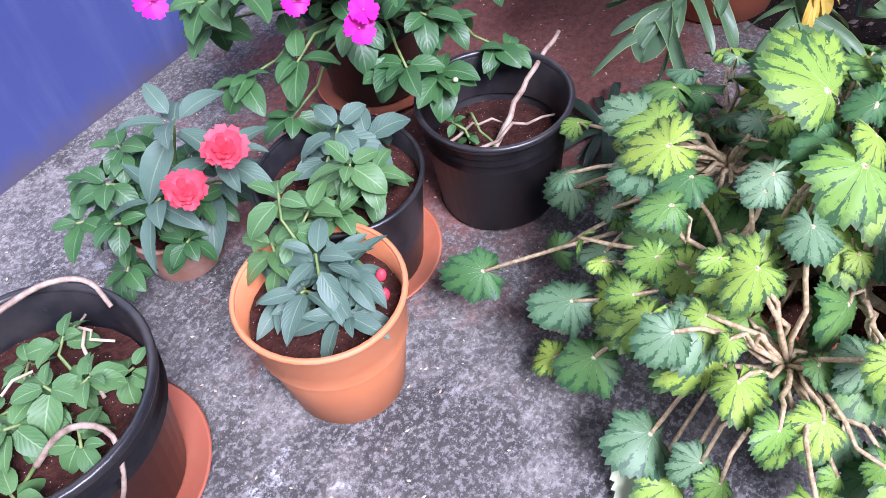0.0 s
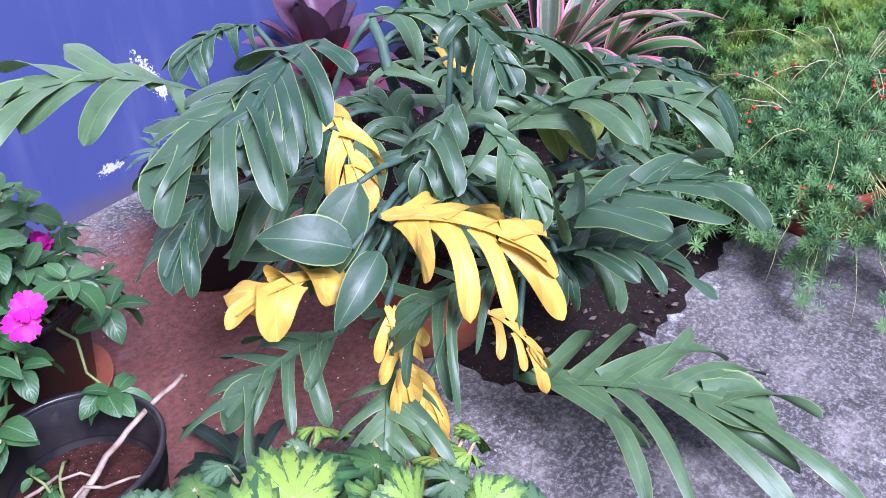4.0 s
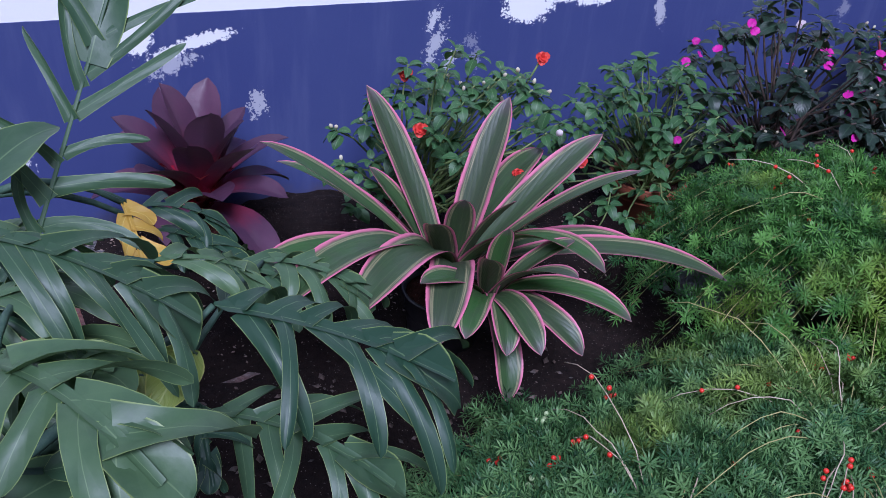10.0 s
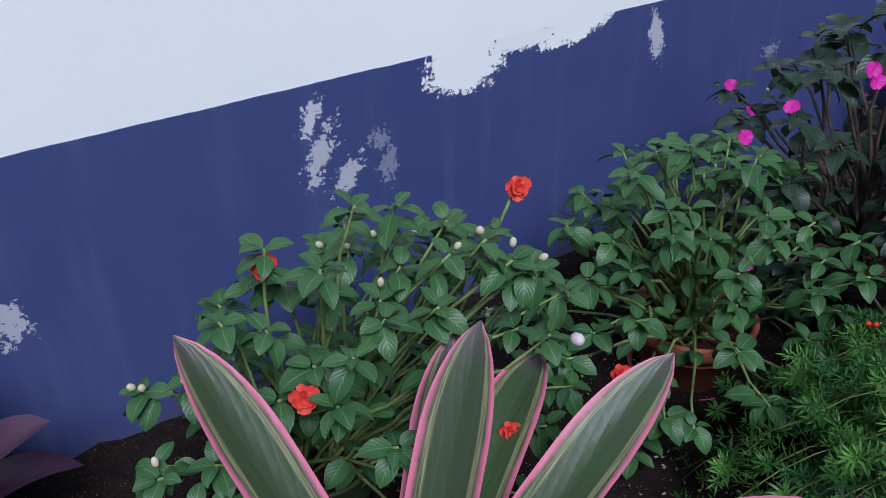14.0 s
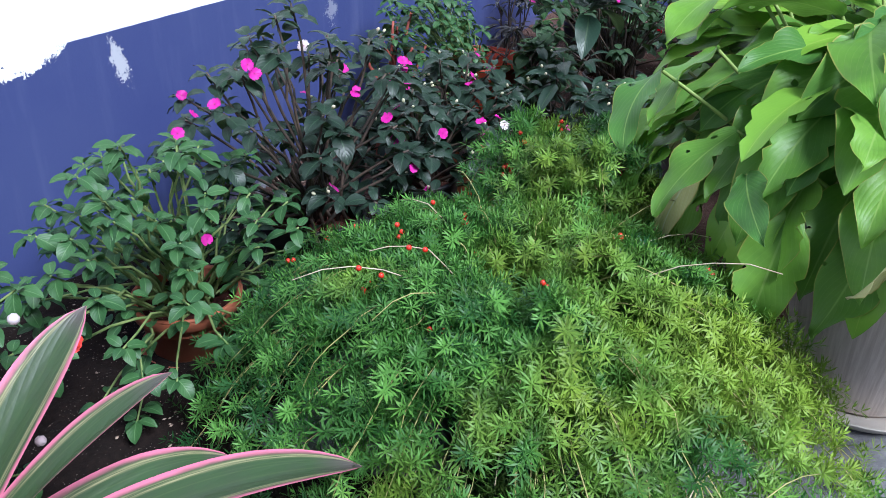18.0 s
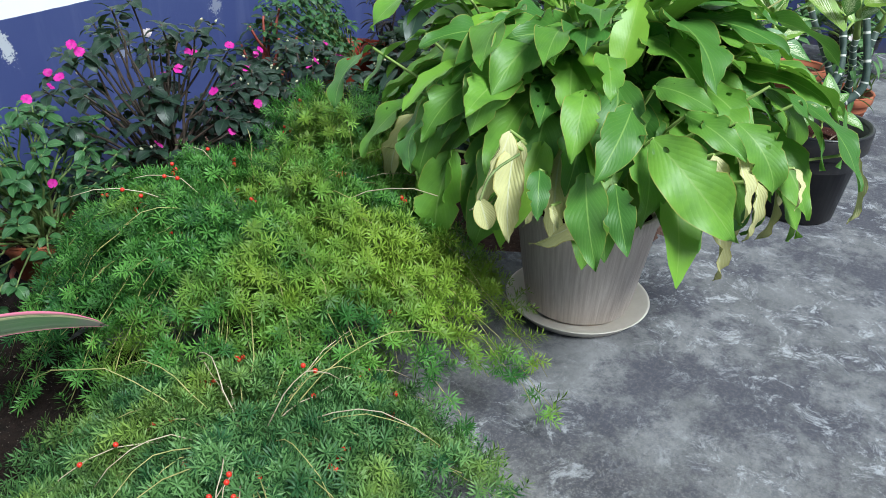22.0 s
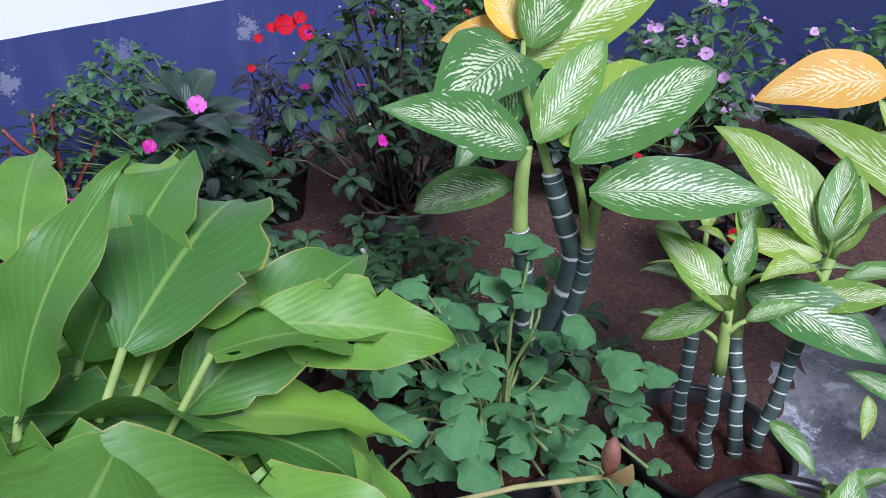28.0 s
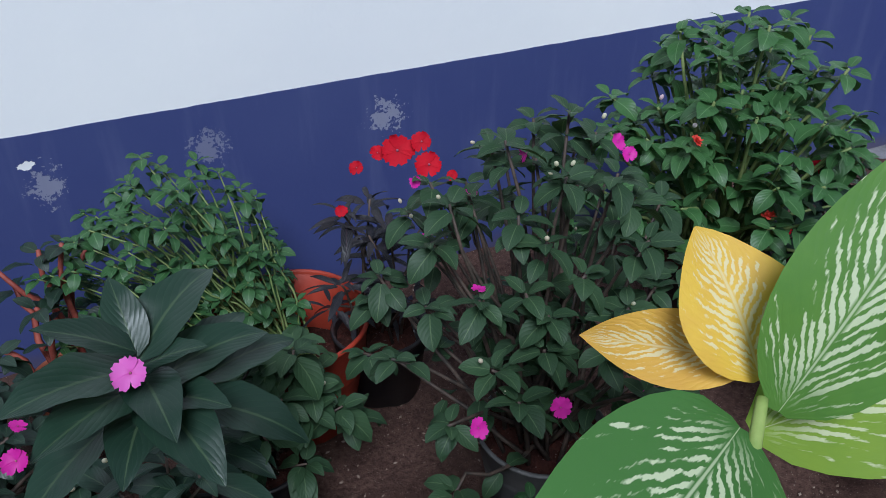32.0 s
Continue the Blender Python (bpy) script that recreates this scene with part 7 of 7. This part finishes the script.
def low_impatiens():
    ob = potted("potted_impatiens", 3.26, -1.06, 0.11, 0.085, 0.14, M_BLACK, "plain", "low bright green young impatiens", "potted plant", 0.9)
    bush(ob, 141, 0.12, 0.2, 0.28, 0.24, 46, 6, 0.06, M_IMP, M_STEM, nodes=1, flowers=((M_WHITEP, "bud", 0.009, 4), (M_MAG, "five", 0.018, 2)))
    lo = potted("potted_impatiens", 3.58, -1.1, 0.1, 0.08, 0.1, M_BLACK, "plain", "low straggling green impatiens seedlings over the soil", "potted plant", 0.9)
    bush(lo, 149, 0.08, 0.17, 0.24, 0.24, 34, 6, 0.045, M_IMP, M_STEM, nodes=1, stem_r=0.0025)
    lo2 = potted("potted_impatiens", 3.42, -1.36, 0.09, 0.07, 0.1, M_BLACK, "plain", "low green impatiens beside the dumb cane", "potted plant", 0.9)
    bush(lo2, 139, 0.08, 0.16, 0.2, 0.18, 26, 6, 0.042, M_IMP, M_STEM, nodes=1, stem_r=0.0025)
    dr = potted("potted_dracaena", 5.05, -1.564, 0.1, 0.08, 0.2, M_BLACK, "nursery", "dark strap-leaved dracaena near the end wall", "potted plant", 0.9)
    drng = np.random.default_rng(77)
    straps = [shape("leaf", blade(1, 0.09, strap, 8, 2, 0.4, a, 0.0, 2, 0, 5), M_IMPD) for a in (0.3, 0.9)]
    for i in range(16):
        piece("leaf", straps[i % 2], dr, aim((0, 0, 0.18 + 0.012 * i), ball_way(i * 2.4, drng.uniform(0.5, 1.2)), (0, 0, 1), 0, drng.uniform(0.3, 0.42)))
    ng = potted("new_guinea_impatiens", 3.2, -0.8, 0.11, 0.085, 0.18, M_BLACK, "nursery", "new guinea impatiens with long dark leaves and a large pink flower", "potted plant", 0.9)
    bush(ng, 142, 0.16, 0.27, 0.15, 0.15, 8, 5, 0.11, M_NG, M_DARKSTEM, "lance", nodes=1, flowers=((M_BUD, "bud", 0.006, 6),))
    broad = [shape("leaf", blade(1, 0.46, lance, 10, 6, 0.25, a, 0.03, 3, 0, 7 + k, 0.0, a * 0.4), M_NG) for k, a in enumerate((0.4, 0.7, 1.0))]
    heart = np.array([-0.004, -0.061, 0.625])
    for i, tip in enumerate(((-0.108, -0.063, 0.67), (-0.014, 0.03, 0.664), (0.113, 0.037, 0.63), (0.075, -0.104, 0.61), (-0.15, -0.14, 0.62), (0.013, -0.195, 0.57), (-0.124, -0.167, 0.575), (0.047, -0.21, 0.51), (0.155, -0.046, 0.565), (-0.06, 0.04, 0.61), (0.08, -0.16, 0.56), (-0.05, -0.2, 0.53))):
        a, b = heart - np.array([0, 0, 0.008 * i]), np.array(tip)
        piece("leaf", broad[i % 3], ng, aim(a, b - a + np.array([0, 0, 0.03]), (0, -0.15, 1), 0, np.linalg.norm(b - a) * 1.08))
    # the lower tier on the side of the pot
    for tip in ((0.19, 0.0, 0.53), (0.17, -0.11, 0.45), (0.14, 0.06, 0.55), (-0.17, -0.1, 0.45)):
        b = np.array(tip)
        a = heart * np.array([1, 1, 0.86]) + (b - heart) * np.array([0.3, 0.3, 0])
        piece("leaf", broad[1], ng, aim(a, b - a, (0, -0.15, 1), 0, np.linalg.norm(b - a) * 1.1))
    bloom(ng, (-0.014, -0.13, 0.65), (-0.15, -0.8, 0.55), M_PINK, "five", 0.021)
    bloom(ng, (-0.142, -0.171, 0.611), (-0.15, -0.8, 0.55), M_MAG, "five", 0.015)
    lp = potted("potted_herb", 3.48, -0.39, 0.165, 0.119, 0.26, M_REDPOT, "plain", "twiggy small-leaved green plant in a half-filled orange pot", "potted plant", 0.5)
    far_bush(lp, 143, 0.13, 0.44, 0.28, 0.2, 90, 6, 0.034, M_IMP, M_STEM, lean=(-0.2, 0.12), nodes=3, low=0.15, stem_r=0.003)
    sh = potted("potted_impatiens", 3.34, -0.63, 0.09, 0.07, 0.16, M_BLACK, "nursery", "bushy dark impatiens leaning against the orange pot", "potted plant", 0.9)
    bush(sh, 149, 0.14, 0.27, 0.13, 0.12, 22, 6, 0.066, M_IMPM, M_DARKSTEM, nodes=2, lean=(0.05, -0.03), flowers=((M_BUD, "bud", 0.005, 5),))
    rs = potted("potted_red_begonia", 3.07, -0.26, 0.09, 0.07, 0.16, M_TERRA, "rim", "red-stemmed begonia with bare upright stems", "potted plant", 0.9)
    bush(rs, 144, 0.14, 0.38, 0.16, 0.12, 10, 4, 0.05, M_IMPD, M_REDSTEM, nodes=1, stem_r=0.009)
    pn = potted("potted_red_flower", 3.67, -0.4, 0.1, 0.08, 0.18, M_BLACK, "nursery", "black-leaved impatiens crowned with bright red flowers", "potted plant", 0.9)
    bush(pn, 145, 0.16, 0.4, 0.12, 0.1, 12, 7, 0.08, M_BLACKLEAF, M_DARKSTEM, "long", lean=(-0.02, -0.05))
    for p, r in (((0.025, -0.081, 0.622), 0.031), ((0.07, -0.117, 0.6), 0.026), ((0.065, -0.098, 0.638), 0.02), ((-0.045, -0.056, 0.592), 0.014), ((-0.085, -0.07, 0.52), 0.012), ((-0.005, -0.06, 0.615), 0.014), ((0.115, -0.12, 0.57), 0.011)):
        bloom(pn, p, (-0.3, -0.8, 0.45), M_REDP, "five", r)
    mg = potted("potted_impatiens", 3.83, -0.8, 0.12, 0.095, 0.17, M_GREYPOT, "plain", "tall dark-leaved impatiens with magenta flowers in a grey pot", "potted plant", 0.9)
    bush(mg, 146, 0.15, 0.58, 0.29, 0.3, 64, 6, 0.056, M_IMPM, M_DARKSTEM, nodes=2, lean=(0.0, 0.06), flowers=((M_MAG, "five", 0.013, 6), (M_BUD, "bud", 0.005, 14)), stem_r=0.005)
    for p in ((0.143, 0.057, 0.69), (0.16, 0.045, 0.67), (-0.265, -0.245, 0.503), (-0.184, -0.304, 0.555)):
        bloom(mg, p, (-0.2, -0.8, 0.4), M_MAG, "five", 0.014)
    tb = potted("tall_shrub", 4.45, -0.52, 0.14, 0.11, 0.22, M_BLACK, "nursery", "tall leafy balsam shrub reaching over the wall band", "shrub", 0.9)
    far_bush(tb, 147, 0.2, 0.56, 0.36, 0.3, 80, 6, 0.062, M_IMP, M_STEM, nodes=3, stem_r=0.006, flowers=((M_CORAL, "rose", 0.018, 2), (M_WHITEP, "bud", 0.007, 8)))
    cb = potted("empty_pot", 2.66, -0.93, 0.09, 0.07, 0.18, M_CREAM, "rim", "cream plastic pot with trailing bare vines", "flower pot", 0.8)
    bush(cb, 148, 0.15, 0.1, 0.12, 0.12, 8, 3, 0.05, M_IMPD, M_DARKSTEM, "long", nodes=0)
    # red flowers low in the shade and vincas beyond
    for i, (x, y, mf, lm, n, top, lab) in enumerate(((4.45, -1.0, M_REDP, M_IMPD, 22, 0.26, "low dark impatiens with scarlet flowers"), (4.75, -0.62, M_REDP, M_IMPD, 22, 0.3, "dark impatiens with scarlet flowers near the wall"),
                                                      (4.4, -1.58, M_REDP, M_IMPD, 20, 0.26, "shaded impatiens with red flowers"))):
        ob = potted("potted_impatiens", x, y, 0.1, 0.08, 0.15, M_BLACK, "nursery", lab, "potted plant", 0.9)
        far_bush(ob, 150 + i, 0.13, top, 0.2, 0.2, n, 6, 0.06, lm, M_DARKSTEM, nodes=1, flowers=((mf, "five", 0.02, 6),))
    for i, (x, y, mf, n, top, r, lab) in enumerate(((5.1, -1.0, M_LILAC, 34, 0.4, 0.34, "leafy vinca with lilac flowers"), (5.4, -1.5, M_LILAC, 34, 0.4, 0.34, "vinca with pale lilac flowers"), (5.3, -2.25, M_WHITEP, 40, 0.34, 0.4, "broad-leaved shrub with white and pink flowers"),
                                                    (4.78, -1.1, M_LILAC, 24, 0.4, 0.24, "vinca with small lilac flowers"))):
        ob = potted("potted_vinca", x, y, 0.12, 0.09, 0.18, M_BLACK, "nursery", lab, "potted plant", 0.9)
        far_bush(ob, 160 + i, 0.16, top, r, r, n, 6, 0.062 if i != 2 else 0.085, M_IMPL if i == 2 else M_IMP, M_STEM, nodes=1, flowers=((mf, "five", 0.02, 16),))


geranium(), low_impatiens()
# leaves of the dumb canes that stand out
for p0, p1, kind, var in (((3.37, -1.63, 0.74), (3.145, -1.58, 0.85), 0, 0), ((3.38, -1.64, 0.75), (3.52, -1.645, 0.89), 0, 1), ((3.42, -1.66, 0.74), (3.75, -1.64, 0.79), 1, 0), ((3.42, -1.68, 0.72), (3.7, -1.76, 0.85), 0, 2),
                          ((3.42, -1.72, 0.68), (3.59, -1.93, 0.7), 0, 0), ((3.62, -1.38, 0.78), (3.29, -1.52, 0.79), 0, 1), ((3.62, -1.4, 0.74), (3.36, -1.5, 0.68), 0, 2), 
                          ((3.66, -1.38, 0.78), (3.8, -1.38, 1.02), 0, 1), ((3.66, -1.36, 0.74), (3.9, -1.5, 0.9), 1, 1), ((3.38, -1.6, 0.66), (3.3, -1.42, 0.58), 0, 2)):
    leaf_at(tall_cane, tall_base, p0, p1, kind, var)
leaf_at(tall_cane, tall_base, (3.665, -1.352, 0.79), (3.662, -1.262, 0.89), 2, 1, (-0.2, -0.8, 0.55), 1.9)
leaf_at(tall_cane, tall_base, (3.668, -1.34, 0.8), (3.575, -1.227, 0.78), 2, 0, (-0.3, -0.7, 0.6), 1.2)
mixed_canes = bpy.data.objects["potted_dumb_cane.001"]
for p0, p1, kind, var in (((3.718, -1.795, 0.588), (3.636, -1.676, 0.552), 0, 0), ((3.586, -1.913, 0.479), (3.575, -1.769, 0.577), 1, 1), ((3.581, -1.898, 0.482), (3.491, -1.811, 0.414), 0, 2), ((3.69, -1.891, 0.46), (3.76, -2.13, 0.415), 0, 1),
                          ((3.779, -1.966, 0.527), (3.727, -1.823, 0.533), 1, 0), ((3.813, -1.964, 0.525), (3.801, -1.73, 0.711), 1, 2), ((3.817, -1.974, 0.527), (3.872, -1.97, 0.652), 1, 1), ((3.739, -1.964, 0.456), (3.803, -2.095, 0.505), 1, 0),
                          ((3.755, -1.852, 0.494), (3.778, -1.801, 0.61), 1, 1), ((3.6, -2.02, 0.3), (3.58, -2.12, 0.27), 0, 2)):
    leaf_at(mixed_canes, np.array([3.585, -1.93, 0.0]), p0, p1, kind, var)
leaning_canes = bpy.data.objects["potted_dumb_cane.002"]
leaning_base = np.array([4.235, -2.26, 0.012])
for p0, p1, kind, var in (((4.254, -1.95, 0.665), (4.305, -1.934, 0.885), 0, 1), ((4.261, -1.972, 0.668), (4.316, -2.129, 0.757), 1, 0), ((4.094, -2.217, 0.533), (4.161, -2.124, 0.767), 0, 1),
                          ((4.167, -1.967, 0.559), (4.184, -1.867, 0.687), 1, 0), ((4.045, -2.23, 0.493), (4.059, -2.119, 0.564), 1, 1), ((3.83, -2.1, 0.274), (3.79, -2.126, 0.212), 1, 0), ((3.86, -2.17, 0.27), (3.84, -2.05, 0.3), 0, 2), ((4.1, -2.25, 0.55), (4.22, -2.45, 0.66), 1, 1)):
    leaf_at(leaning_canes, leaning_base, p0, p1, kind, var)
leaf_at(leaning_canes, leaning_base, (4.005, -2.205, 0.462), (3.993, -1.774, 0.71), 1, 2, (-0.4, -0.5, 0.7), 0.7)
leaf_at(leaning_canes, leaning_base, (4.195, -1.867, 0.724), (4.0, -1.7, 0.7), 2, 1, (-0.2, -0.6, 0.8), 1.2)
for pts in (((3.93, -2.18, 0.19), (3.95, -2.2, 0.24), (4.0, -2.233, 0.33), (4.05, -2.2, 0.47)), ((3.96, -2.2, 0.17), (4.02, -2.3, 0.22), (4.04, -2.33, 0.29), (4.1, -2.27, 0.5))):
    root = [(4.17, -2.25, 0.17)]
    stem_part(leaning_canes, eased(np.array(root + list(pts)) - leaning_base), 0.019, 0.013, M_CANE, "cane", "dark green leaning cane with pale leaf-scar rings", 10)
small_canes = bpy.data.objects["potted_dumb_cane"]
for p0, p1, var in (((3.353, -2.215, 0.34), (3.405, -2.205, 0.455), 1), ((3.32, -2.19, 0.33), (3.262, -2.12, 0.315), 0), ((3.36, -2.24, 0.34), (3.35, -2.34, 0.32), 2)):
    leaf_at(small_canes, np.array([3.355, -2.2, 0.0]), p0, p1, 0, var, (-0.5, -0.4, 0.8), 1.25)
